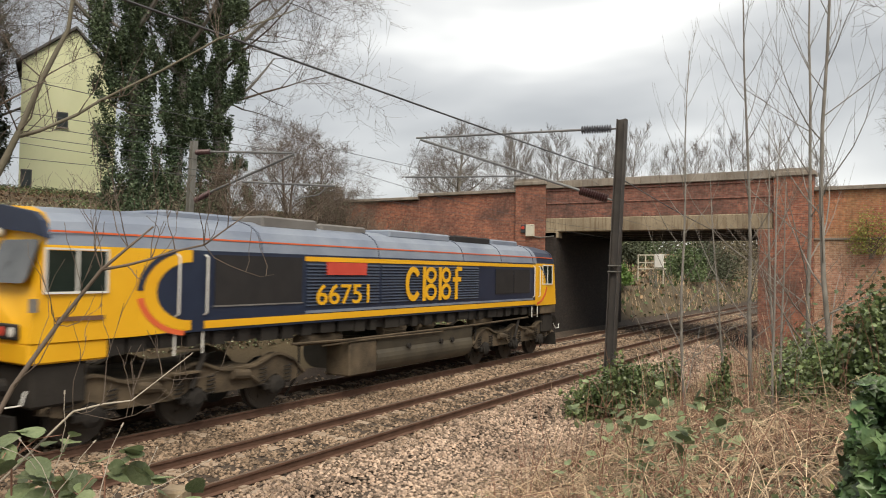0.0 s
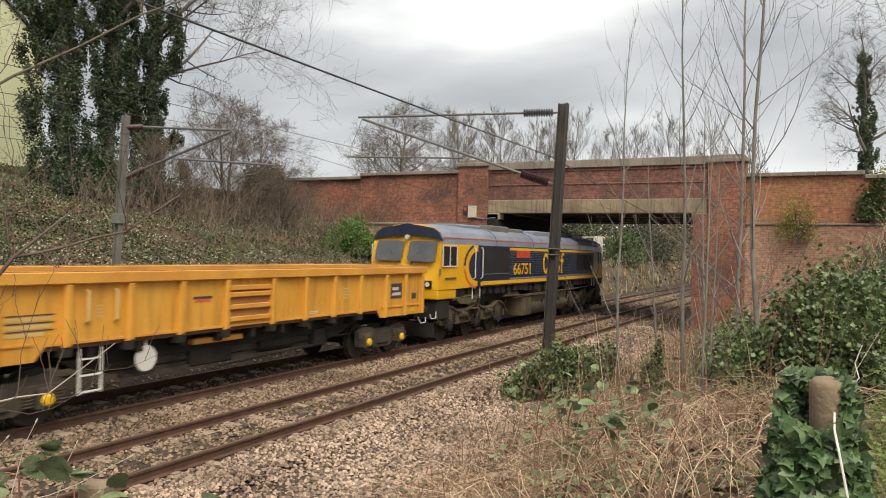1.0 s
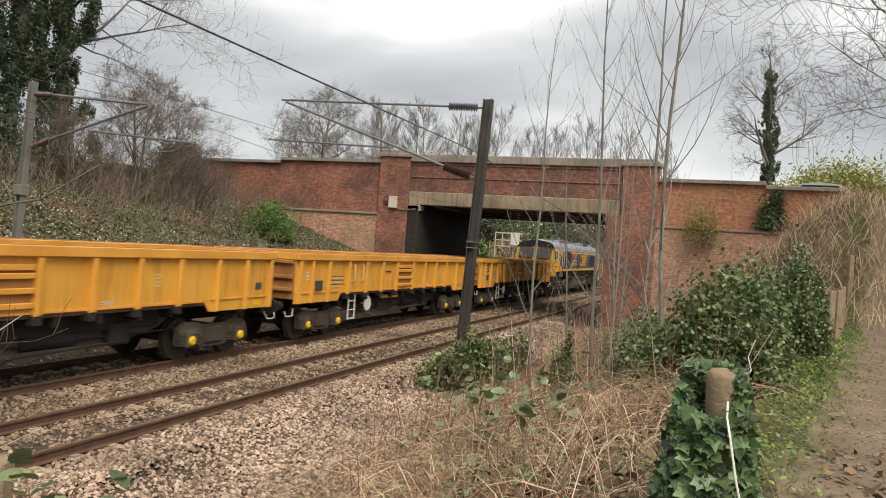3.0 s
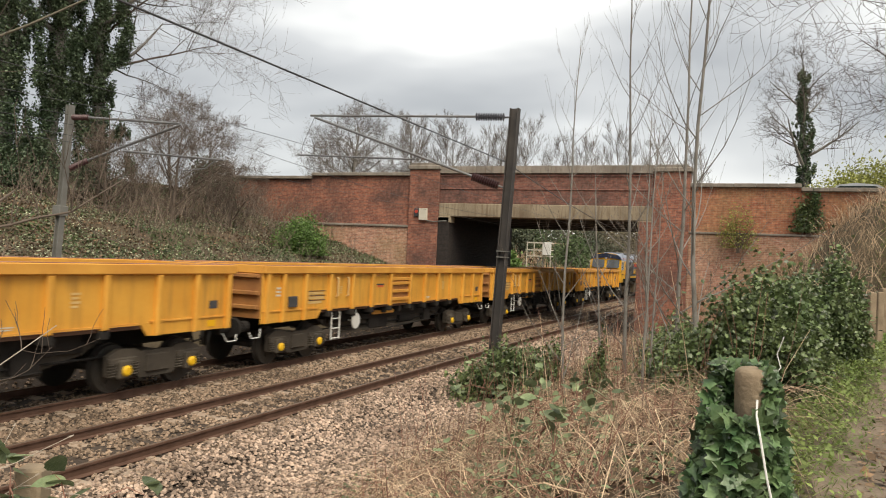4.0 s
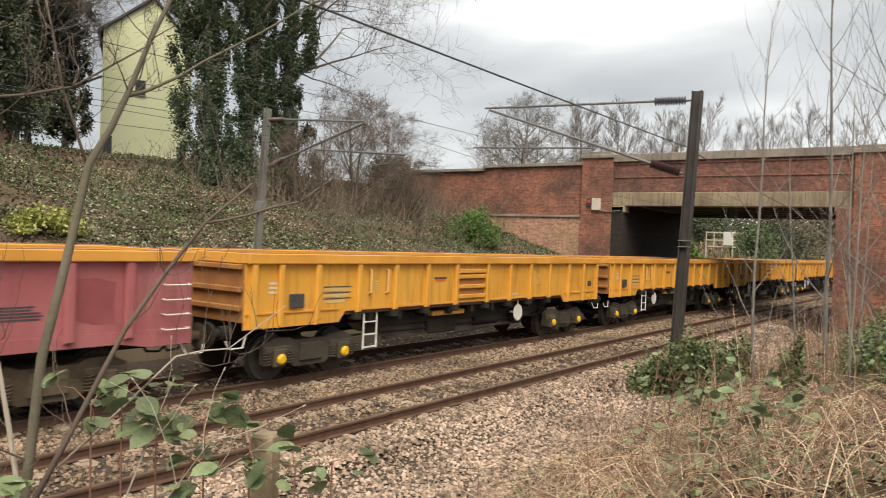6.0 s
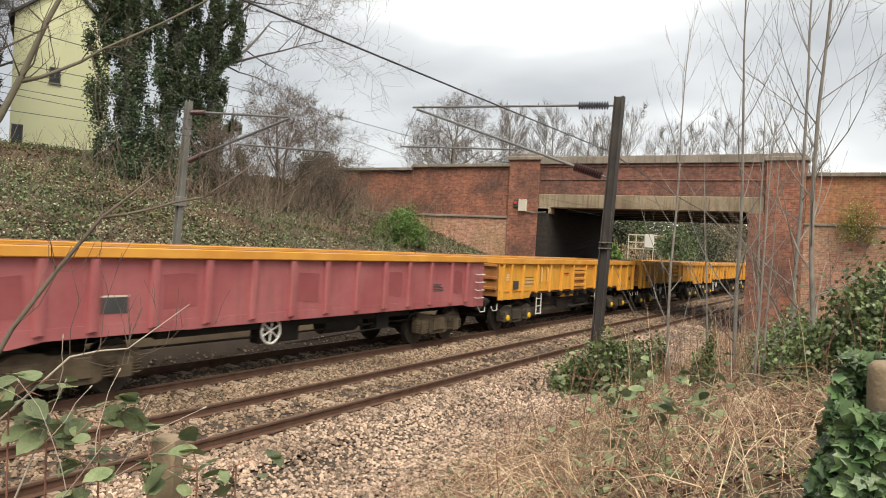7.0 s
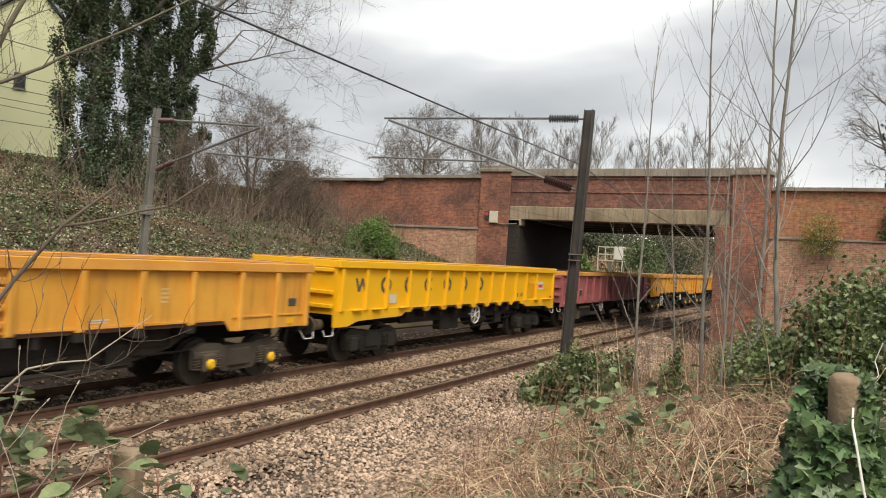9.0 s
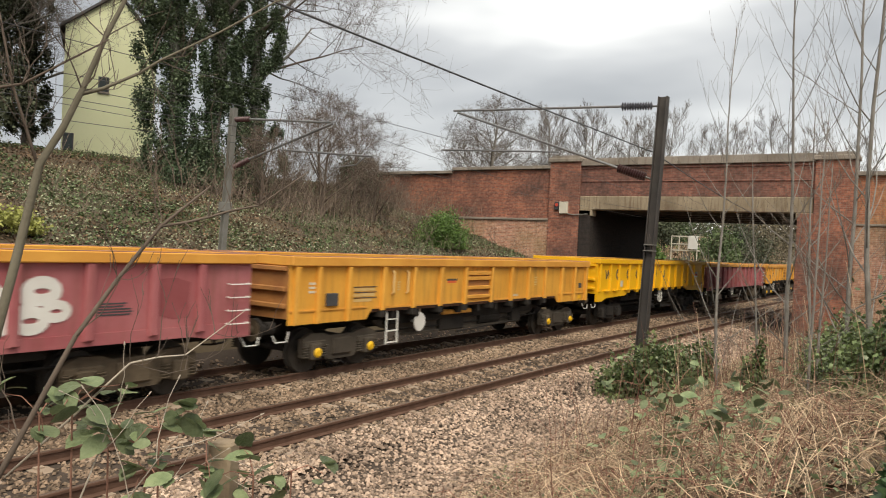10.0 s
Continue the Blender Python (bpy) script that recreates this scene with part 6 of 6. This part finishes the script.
# near shrub before the train
def near_shrub():
    t = thing("sapling", pose(*on_ground(1.75, -3.7)), "forked grey-green sapling with budded twigs at the path's edge", "tree", "near saplings")
    o = Vector(on_ground(1.75, -3.7))
    rng = np.random.default_rng(5)

    def stem(name, pts, radii, m):
        bm = bmesh.new()
        p = [Vector(q) - o for q in pts]
        fine = []
        for a, b in zip(p, p[1:]):
            fine += [a, a.lerp(b, 0.5) + Vector(rng.uniform(-0.012, 0.012, 3))]
        fine.append(p[-1])
        rr = [0.66 * q for q in np.interp(np.linspace(0, 1, len(fine)), np.linspace(0, 1, len(radii)), radii)]
        tube(bm, fine, rr, 8)
        part(name, bm, m, t, smooth=True)
        tw = {}
        for k in range(11):
            i = rng.integers(1, len(fine) - 1)
            d = (fine[i + 1] - fine[i - 1]).normalized()
            s = Vector(rng.normal(0, 1, 3))
            s = (s - d * s.dot(d)).normalized()
            branchy(rng, fine[i], d * 0.4 + s, rng.uniform(0.2, 0.6), max(rr[i] * 0.28, 0.003), 1, tw, 0.6, split=2, bend=0.3, up=2.2, least=0.0022)
        if tw:
            sticks("crown", [l for v in tw.values() for l in v], 4, M_TWIG, t)["kind"] = "stuff"
    stem("stem", [(1.75, -3.7, -0.5), (1.82, -3.64, 1.0), (1.9, -3.67, 2.11), (2.08, -3.76, 3.2), (2.24, -3.86, 3.62), (2.43, -3.98, 4.22), (2.5, -4.02, 5.2)], [0.055, 0.046, 0.042, 0.034, 0.026, 0.018, 0.01], M_BARKGREEN)
    stem("branch", [(2.24, -3.86, 3.6), (2.38, -3.95, 3.68), (2.57, -4.08, 3.84), (3.05, -4.48, 4.26), (3.4, -4.8, 4.5)], [0.018, 0.014, 0.011, 0.008, 0.005], M_BARKGREEN)
    stem("stem", [(1.8, -3.62, 0.2), (1.83, -3.63, 1.34), (1.71, -3.58, 2.12), (1.5, -3.49, 2.61), (1.36, -3.44, 2.8)], [0.03, 0.026, 0.019, 0.014, 0.008], M_PALESTEM)
    stem("stem", [(1.3, -3.4, -0.1), (1.38, -3.45, 2.37), (1.51, -3.49, 3.52), (1.59, -3.52, 4.08), (1.65, -3.5, 5.0)], [0.045, 0.036, 0.026, 0.02, 0.012], M_BARKGREEN)
    stem("branch", [(1.65, -3.99, 1.3), (2.06, -4.21, 2.31), (2.37, -4.43, 2.89), (2.56, -4.58, 3.12)], [0.026, 0.019, 0.014, 0.007], M_TWIG)
    stem("branch", [(2.37, -4.43, 2.89), (2.55, -4.58, 2.95), (2.75, -4.75, 3.03), (2.93, -4.93, 3.23)], [0.012, 0.01, 0.008, 0.004], M_TWIG)
    stem("branch", [(2.0, -3.7, 1.5), (2.45, -4.1, 2.12), (2.7, -4.25, 2.16), (2.95, -4.45, 2.42)], [0.011, 0.009, 0.006, 0.003], M_PALESTEM)
    stem("branch", [(2.08, -3.76, 3.15), (1.95, -3.7, 3.6), (1.85, -3.62, 4.2)], [0.014, 0.011, 0.007], M_TWIG)
    stem("branch", [(1.6, -3.52, 3.5), (1.95, -3.8, 3.6), (2.3, -4.0, 3.9)], [0.014, 0.011, 0.006], M_TWIG)
    stem("branch", [(1.65, -3.6, 0.6), (1.69, -3.58, 2.2), (1.66, -3.56, 3.4), (1.62, -3.52, 4.1)], [0.014, 0.013, 0.011, 0.008], M_PALESTEM)
    for k in range(3):
        a = Vector((rng.uniform(1.75, 2.4), rng.uniform(-4.3, -3.7), rng.uniform(1.1, 1.7))) - o
        w = Vector((rng.uniform(0.0, 0.9), rng.uniform(-0.8, 0.2), rng.uniform(0.4, 1.0)))
        tw = {}
        branchy(rng, a, w, rng.uniform(0.5, 1.1), 0.007, 1, tw, 0.6, split=3, bend=0.25)
        limbs = [l for v in tw.values() for l in v]
        for pts, rad in list(limbs):
            limbs.append(([pts[-1], pts[-1] + (pts[-1] - pts[-2]).normalized() * 0.02], [0.005, 0.003]))
        sticks("budded_twig", limbs, 5, M_PALESTEM, t, "pale budded twig")


near_shrub()


# ground cover on the far bank
def bank_cover():
    rng = np.random.default_rng(8)

    def scatter(n, x0, x1, y0, y1, hi=0.12):
        x, y = rng.uniform(x0, x1, n), rng.uniform(y0, y1, n)
        return np.array([(a, b, height(a, b) + rng.uniform(0.0, hi)) for a, b in zip(x, y)])
    for name, label, m, n, lo, hi, area in (
        ("leaf_litter", "brown fallen leaves on the bank", M_DARKLITTER, 40000, 0.06, 0.14, (-2, 35, 7.5, 25)),
        ("ground_ivy", "pale ground ivy spread over the bank", M_PALELEAF, 34000, 0.05, 0.10, (9, 35, 7.5, 20)),
        ("bank_ivy", "low green ivy patches on the bank", M_BANKGREEN, 75000, 0.06, 0.13, (-2, 35, 7.5, 26)),
    ):
        P = scatter(n, *area)
        keep = np.array([noise.noise((p[0] * 0.35, p[1] * 0.35, len(name))) > (-0.25 if name != "bank_ivy" else -0.12) for p in P])
        P = P[keep]
        tagged(leaf_mesh(name, P, rng.uniform(lo, hi, len(P)), rng, m, flat=0.5), label, "ground cover", kind="stuff")
    # bare brush standing on the bank
    limbs = []
    for _ in range(3600):
        x, y = rng.uniform(0, 34, 1)[0], rng.uniform(8.5, 22, 1)[0]
        if (x < 19 and rng.random() < 0.85) or (y < 12.5 and rng.random() < 0.75):
            continue
        h_ = rng.uniform(0.4, 1.5) * (1.6 if x > 21 and y > 12 else 1.0)
        p = Vector(on_ground(x, y))
        d = Vector((rng.uniform(-0.75, 0.75), rng.uniform(-0.8, 0.5), 1))
        q = [p, p + d * h_ * 0.5, p + d * h_ + Vector((rng.uniform(-0.2, 0.2), rng.uniform(-0.2, 0.2), -0.1))]
        limbs.append((q, [0.009, 0.007, 0.004]))
        for _k in range(3):
            a = q[0].lerp(q[2], rng.uniform(0.3, 0.9))
            limbs.append(([a, a + Vector(rng.uniform(-0.4, 0.4, 3)) + Vector((0, 0, 0.3))], [0.006, 0.002]))
    tagged(sticks("bare_brush", limbs, 3, M_BRUSH), "thin bare brushwood standing on the bank", "brushwood", kind="stuff")


bank_cover()


bush("evergreen_bush", "round bright evergreen bush before the wing wall", on_ground(28.5, 11.3), (1.2, 1.2, 1.6), 14000, 0.10, M_BUSH, 1)
bush("laurel_bush", "yellow-green leafy bush on the bank", on_ground(9.0, 11.0), (0.9, 0.8, 0.75), 2600, 0.11, M_YELLEAF, 2)
bush("laurel_bush", "yellow-green leafy bush on the bank", on_ground(7.0, 11.5), (0.6, 0.6, 0.7), 1500, 0.11, M_YELLEAF, 3)
bush("ivy_mound", "mound of ivy round the mast's foot", on_ground(16.6, -2.55), (1.2, 1.1, 1.3), 8500, 0.08, M_IVY, 4, "ivy")
bush("ivy_mound", "small upright ivy clump beside the mast", on_ground(18.6, -3.0), (0.5, 0.5, 1.2), 2600, 0.075, M_IVY, 5, "ivy")
IVYFENCE = ((12.3, -7.75, 1.25, 0.95, 1.7, 11000), (13.6, -8.35, 1.1, 0.8, 1.7, 7000), (11.5, -8.0, 0.7, 0.6, 1.25, 3500), (10.9, -8.35, 0.5, 0.4, 0.8, 1500), (16.0, -9.3, 1.0, 0.6, 1.7, 5500), (13.6, -6.9, 1.1, 0.8, 1.05, 4500), (15.4, -6.6, 1.2, 0.8, 1.05, 4000), (17.6, -6.5, 1.4, 1.0, 1.2, 3500), (20, -6.3, 1.5, 1.1, 1.3, 3000), (14.9, -5.0, 0.35, 0.35, 1.3, 900))
for k, (x, y, a, b, c, n) in enumerate(IVYFENCE):
    bush("ivy_mound", "dense dark ivy mound grown over the path fence", on_ground(x, y), (a, b, c), int(n * 2.3), 0.07, M_IVY, 10 + k, "ivy", group="ivy along the fence")
for k, (x, y, a, b, c, n, m) in enumerate(((57, 14.5, 3, 3.0, 3.2, 9000, M_BANKGREEN), (66, 15, 5, 3.6, 4.5, 12000, M_CONIFER), (80, 18, 6, 5, 5, 9000, M_BANKGREEN), (97, 22, 8, 7, 6, 9000, M_CONIFER), (120, 28, 9, 9, 7, 8000, M_CONIFER), (62, -6.5, 5, 2.5, 3.5, 6000, M_SCRUB), (73, 9.6, 5.5, 2.0, 3.0, 8000, M_BANKGREEN), (86, 10.5, 7, 3.0, 4.2, 8000, M_CONIFER), (104, 11.5, 9, 5, 5, 6000, M_SCRUB), (50.5, 9.2, 2.0, 1.2, 1.4, 3500, M_BUSH))):
    bush("background_thicket", "dull evergreen or brown thicket beside the track beyond the bridge", (x, y, height(x, y)), (a, b, c), n, 0.24, m, 31 + k, group="thickets beyond the bridge")
bush("background_wood", "dull olive wood closing the far end of the cutting", (205, 14.0, 0), (9, 52, 15), 30000, 1.0, M_SCRUB, 44)
bush("ivy_mound", "dark rounded ivy heap at the end of the wing wall", on_ground(33.0, 20.3), (1.3, 1.4, 2.2), 3500, 0.2, M_IVYFAR, 45)
bush("yellow_shrub", "yellow-green shrub spilling above the wall", (52, -14.0, 6.2), (4, 4.5, 3.6), 24000, 0.19, M_YELLEAF, 35)
bush("yellow_shrub", "yellow-green shrub spilling above the wall", (50, -20.0, 6.2), (4, 4.5, 4.6), 20000, 0.19, M_YELLEAF, 36)
bush("wall_ivy", "ivy trailing down the bridge wing", (FACE - 0.1, -9.6, 4.6), (0.14, 0.7, 1.6), 3000, 0.1, M_IVY, 37, "ivy")
bush("wall_ivy", "ivy heaped over the end of the wing wall", (FACE - 0.1, -12.8, 4.3), (0.8, 1.2, 1.7), 5000, 0.1, M_SCRUB, 38, "ivy")
bush("wall_ivy", "yellowing shrub against the bridge wing", (FACE - 0.4, -6.9, 3.8), (0.3, 1.0, 1.9), 1300, 0.09, M_YELLEAF, 39)


# tangle of dead bramble between the path and the ballast
def bramble_tangle():
    rng = np.random.default_rng(15)

    def zone():
        while True:
            x = rng.uniform(4.2, 24) if rng.random() < 0.8 else rng.uniform(24, 33.5)
            y = rng.uniform(-8.2, -2.6)
            e = path_edge(x)
            if y > e + 0.85 and y < -3.1 + 0.05 * max(0.0, x - 20) - 0.18 * max(0.0, 8.5 - x) * 1.6:
                return x, y
    dry, live = [], []
    for k in range(15000):
        x, y = zone()
        p = Vector(on_ground(x, y))
        a = rng.uniform(0, 6.28)
        L = rng.uniform(0.25, 1.15)
        h_ = rng.uniform(0.04, 0.5) * L
        d = Vector((math.cos(a), math.sin(a), 0))
        pts = [p + d * L * s + Vector((0, 0, h_ * 4 * s * (1 - s) + 0.25 * h_ * s)) + Vector(rng.uniform(-0.04, 0.04, 3)) for s in (0, 0.25, 0.5, 0.75, 1)]
        r = rng.uniform(0.0015, 0.0042)
        (dry if rng.random() < 0.83 else live).append((pts, [r, r, r * 0.9, r * 0.7, r * 0.4]))
    for k in range(900):
        x, y = zone()
        p = Vector(on_ground(x, y))
        d = Vector((rng.uniform(-0.25, 0.25), rng.uniform(-0.25, 0.25), 1))
        L = rng.uniform(0.4, 1.2) * (1.6 if x > 9.5 else 0.8)
        pts = [p, p + d * L * 0.5, p + d * L + Vector((rng.uniform(-0.15, 0.15), rng.uniform(-0.15, 0.15), 0))]
        (dry if rng.random() < 0.35 else live).append((pts, [0.005, 0.004, 0.002]))
    tagged(sticks("dead_bramble", dry, 4, M_STRAW), "tangled straw-coloured dead bramble stems", "undergrowth", kind="stuff")
    tagged(sticks("bramble_canes", live, 4, M_REDSTEM), "reddish living bramble canes in the tangle", "undergrowth", kind="stuff")
    P = np.array([(x, y, height(x, y) + rng.uniform(0.0, 0.15)) for x, y in (zone() for _ in range(14000))])
    W = np.array([(x, y, height(x, y) + rng.uniform(0.0, 0.35)) for x, y in (zone() for _ in range(20000))])
    W = W[[noise.noise((p[0] * 0.8, p[1] * 0.8, 9)) > 0.0 for p in W]]
    tagged(leaf_mesh("low_weeds", W, rng.uniform(0.03, 0.075, len(W)), rng, M_BRAMBLE, flat=0.4), "small green weeds and shoots among the brambles", "weeds", kind="stuff")
    tagged(leaf_mesh("leaf_litter", P, rng.uniform(0.05, 0.12, len(P)), rng, M_DARKLITTER, flat=0.5), "brown litter under the brambles", "ground cover", kind="stuff")
    # leafy bramble sprays
    for k, (x, y, z, n) in enumerate(((9.5, -4.65, 1.15, 7), (10.1, -4.9, 1.0, 7), (8.9, -4.9, 0.9, 6), (8.2, -5.7, 1.2, 8), (7.8, -5.95, 1.15, 8), (7.2, -6.1, 1.3, 7), (7.6, -6.3, 1.45, 7), (11.2, -4.7, 0.8, 6), (6.6, -5.8, 0.9, 5), (8.8, -5.3, 0.85, 6), (5.9, -6.5, 1.35, 5), (9.0, -5.6, 0.9, 6), (10.6, -5.6, 0.95, 6), (12.0, -5.5, 0.9, 6), (7.0, -5.2, 0.75, 5), (6.2, -6.1, 1.1, 6), (8.4, -6.5, 1.35, 6), (11.4, -6.2, 1.2, 6))):
        g = height(x, y)
        t = thing("bramble_spray", pose(x, y, g), "arching bramble spray with green leaves", "bramble", "bramble sprays")
        q = Vector((0, 0, z - g))
        limbs = [([Vector((0.25, 0.2, -0.05)), q * 0.7 + Vector((0.1, 0.1, 0.05)), q], [0.007, 0.006, 0.004])]
        P = [q]
        for i in range(n):
            e = q + Vector(rng.uniform(-0.42, 0.42, 3)) * Vector((1, 1, 0.35)).length * 0.6
            limbs.append(([q, q.lerp(e, 0.6) + Vector((0, 0, 0.05)), e], [0.004, 0.003, 0.002]))
            P += [e, e + Vector(rng.uniform(-0.1, 0.1, 3)), e + Vector(rng.uniform(-0.1, 0.1, 3))]
        sticks("cane_spray", limbs, 5, M_REDSTEM, t)["kind"] = "stuff"
        leaf_mesh("foliage", [tuple(p) for p in P], rng.uniform(0.08, 0.16, len(P)), rng, M_BRAMBLE, t, flat=0.7, kind="oval")["kind"] = "stuff"


bramble_tangle()


def near_brambles():
    """Leafy bramble close to the eye, low beside the path."""
    rng = np.random.default_rng(21)
    for cx, cy, cz, n, sp in ((2.16, -4.04, 1.92, 5, 0.2), (2.31, -4.14, 1.82, 5, 0.18), (2.52, -4.29, 1.78, 6, 0.2), (2.47, -4.25, 1.53, 4, 0.15), (2.91, -4.63, 1.5, 4, 0.2), (3.06, -4.78, 1.52, 3, 0.15), (2.03, -3.96, 1.88, 3, 0.18), (1.69, -3.79, 1.42, 5, 0.25), (2.72, -4.45, 1.59, 3, 0.15)):
        g = height(cx, cy)
        t = thing("bramble_spray", pose(cx, cy, g), "leafy green bramble spray close beside the path", "bramble", "near bramble sprays")
        limbs, P = [], []
        q = Vector((0, 0, cz - g))
        limbs.append(([Vector((0.1, 0.15, -0.1)), q * 0.6 + Vector((0.05, 0.05, 0)), q], [0.008, 0.007, 0.005]))
        for _ in range(n):
            e = q + Vector((rng.uniform(-sp, sp), rng.uniform(-sp, sp), rng.uniform(-0.14, 0.14)))
            limbs.append(([q, q.lerp(e, 0.5) + Vector((0, 0, 0.04)), e], [0.004, 0.003, 0.002]))
            for _k in range(3):
                P.append(tuple(e + Vector(rng.uniform(-0.06, 0.06, 3))))
        sticks("cane_spray", limbs, 5, M_REDSTEM, t)["kind"] = "stuff"
        leaf_mesh("foliage", P, rng.uniform(0.09, 0.18, len(P)), rng, M_BRAMBLE, t, flat=0.7, kind="oval")["kind"] = "stuff"


near_brambles()


# the fence post in ivy, and the old stump
def fence_posts():
    M_POST = mat("weathered_oak_post", (0.17, 0.125, 0.08), (0.36, 0.28, 0.19), 2.5, 30, 0.9, bump=0.5)
    rng = np.random.default_rng(31)
    x, y = 4.5, -7.96
    g = height(x, y)
    t = thing("fence_post", pose(x, y, g), "rounded weathered post overgrown with large glossy ivy leaves", "fence post", "fence posts")
    bm = bmesh.new()
    tube(bm, [(0, 0, -0.2), (0.01, 0, 0.5), (-0.02, 0.01, 0.98), (-0.05, 0.015, 1.07), (-0.052, 0.015, 1.085)], [0.085, 0.085, 0.09, 0.085, 0.07], 7)
    part("post", bm, M_POST, t, smooth=True)
    bm = bmesh.new()
    tube(bm, [(-0.12, -0.02, 0.93), (-0.2, -0.02, 0.86), (-0.31, -0.04, 0.78), (-0.35, -0.08, 0.58), (-0.37, -0.13, 0.38), (-0.42, -0.2, 0.1), (-0.45, -0.22, 0.0)], 0.006, 6)
    tube(bm, [(-0.02, -0.09, 1.04), (0.0, -0.13, 1.1), (0.02, -0.11, 1.17), (0.0, -0.14, 1.27)], 0.003, 5)
    part("wire_tie", bm, M_WHITE, t, "pale loose wire")
    P, n = [], 1700
    for _ in range(n):
        z = rng.uniform(0.0, 1.1)
        a = rng.uniform(0, 6.28)
        w = 0.12 + 0.15 * (1 - z) + 0.06 * rng.random()
        if z > 0.84 and math.cos(a - math.pi + 0.35) > 0.35:
            continue
        P.append((math.cos(a) * w, math.sin(a) * w + 0.06, z))
    leaf_mesh("ivy", P, rng.uniform(0.045, 0.125, len(P)), rng, M_IVYNEAR, t, "large glossy ivy leaves", flat=0.2, face=(-1.1, 0, 0.5), kind="ivy")["kind"] = "stuff"
    for px, py, h_ in ((3.02, -4.24, 0.0), (18.6, -10.15, 1.3), (21.0, -10.6, 1.3), (23.5, -11.0, 1.3), (26, -11.5, 1.3)):
        g = height(px, py)
        h_ = h_ or 1.6 - g
        b = box(bmesh.new(), -0.075, 0.075, -0.075, 0.075, -0.2, h_, 0.015)
        q = thing("fence_post", pose(px, py, g, 0, 0, 25), "square weathered wooden fence post", "fence post", "fence posts")
        part("post", b, M_POST, q)


fence_posts()


def path_edges():
    rng = np.random.default_rng(41)
    P, limbs = [], []
    for _ in range(9000):
        x = rng.uniform(6, 34)
        y = path_edge(x) + (rng.normal(0.35, 0.28) if rng.random() < 0.85 else rng.normal(-2.5, 0.25))
        p = Vector(on_ground(x, y))
        h_ = rng.uniform(0.03, 0.11)
        limbs.append(([p, p + Vector((rng.uniform(-0.05, 0.05), rng.uniform(-0.05, 0.05), h_ * 0.6)), p + Vector((rng.uniform(-0.12, 0.12), rng.uniform(-0.12, 0.12), h_))], [0.003, 0.0025, 0.001]))
        if rng.random() < 0.8:
            P.append((p.x, p.y, p.z + rng.uniform(0.02, 0.14)))
    tagged(sticks("path_grass", limbs, 3, M_GRASS), "tufts of fresh grass along the path", "grass", kind="stuff")
    tagged(leaf_mesh("path_weeds", P, rng.uniform(0.03, 0.075, len(P)), rng, M_GRASS, flat=0.6), "small green weeds along the path", "weeds", kind="stuff")
    L = []
    for _ in range(6500):
        x = rng.uniform(4, 30)
        y = path_edge(x) - rng.uniform(0.1, 2.3)
        L.append((x, y, height(x, y) + 0.012))
    tagged(leaf_mesh("path_litter", L, rng.uniform(0.02, 0.06, len(L)), rng, M_LITTER, flat=2.0), "dead leaves trodden into the path", "ground cover", kind="stuff")
    # dry brush on the rise beside the bridge wing
    limbs = []
    for _ in range(3200):
        x, y = rng.uniform(24, 34.5), rng.uniform(-18, -7.0)
        p = Vector(on_ground(x, y))
        h_ = rng.uniform(0.25, 0.9)
        q = p + Vector((rng.uniform(-0.6, 0.6), rng.uniform(-0.6, 0.6), h_))
        limbs.append(([p, p.lerp(q, 0.5) + Vector((0, 0, 0.15)), q], [0.01, 0.008, 0.003]))
    tagged(sticks("dry_brush", limbs, 3, M_STRAW), "dry straw-coloured brush on the rise by the wing wall", "brushwood", kind="stuff")


path_edges()


def far_cutting_growth():
    rng = np.random.default_rng(51)
    limbs, P, Q = [], [], []
    for _ in range(5200):
        x = rng.uniform(46, 120)
        y = rng.uniform(6.6, 24) if rng.random() < 0.75 else rng.uniform(-9, -2.6)
        p = Vector(on_ground(x, y))
        h_ = rng.uniform(0.3, 1.1)
        limbs.append(([p, p + Vector((rng.uniform(-0.3, 0.3), rng.uniform(-0.3, 0.3), h_))], [0.018, 0.006]))
        (P if rng.random() < 0.6 else Q).append((p.x, p.y, p.z + rng.uniform(0, 0.4)))
    tagged(sticks("dry_grass", limbs, 3, M_STRAW), "dry grass on the cutting sides beyond the bridge", "grass", kind="stuff")
    tagged(leaf_mesh("bank_weeds", P, rng.uniform(0.2, 0.5, len(P)), rng, M_BANKGREEN, flat=0.3), "green weeds on the cutting sides beyond the bridge", "weeds", kind="stuff")
    tagged(leaf_mesh("leaf_litter", Q, rng.uniform(0.2, 0.5, len(Q)), rng, M_LITTER, flat=0.3), "brown growth on the cutting sides beyond the bridge", "ground cover", kind="stuff")


far_cutting_growth()


def verge_litter():
    """Fallen leaves and short grass on the verge behind the path."""
    rng = np.random.default_rng(73)
    P = [(x, y, height(x, y) + rng.uniform(0.0, 0.05)) for x, y in zip(rng.uniform(-8, 8, 5000), rng.uniform(-17, -8.8, 5000))]
    tagged(leaf_mesh("leaf_litter", P, rng.uniform(0.06, 0.13, len(P)), rng, M_LITTER, flat=0.6), "brown fallen leaves on the verge by the path", "ground cover", kind="stuff")


verge_litter()


# ---- what moves ----
def travel(t):
    ts, ss = zip(*MARKS)
    return float(np.interp(t, ts, ss))


def motions():
    for ob, behind in RUNNING:
        walk(ob, [(t, pose(s - behind, TRACK_FAR, 0)) for t, s in MARKS])
    for ob, r in WHEELS:
        x, y, z = ob.location
        walk(ob, [(k / 30, pose(x, y, z) @ Matrix.Rotation((travel(k / 30) - MARKS[0][1]) / r, 4, "Y")) for k in range(301)])


motions()
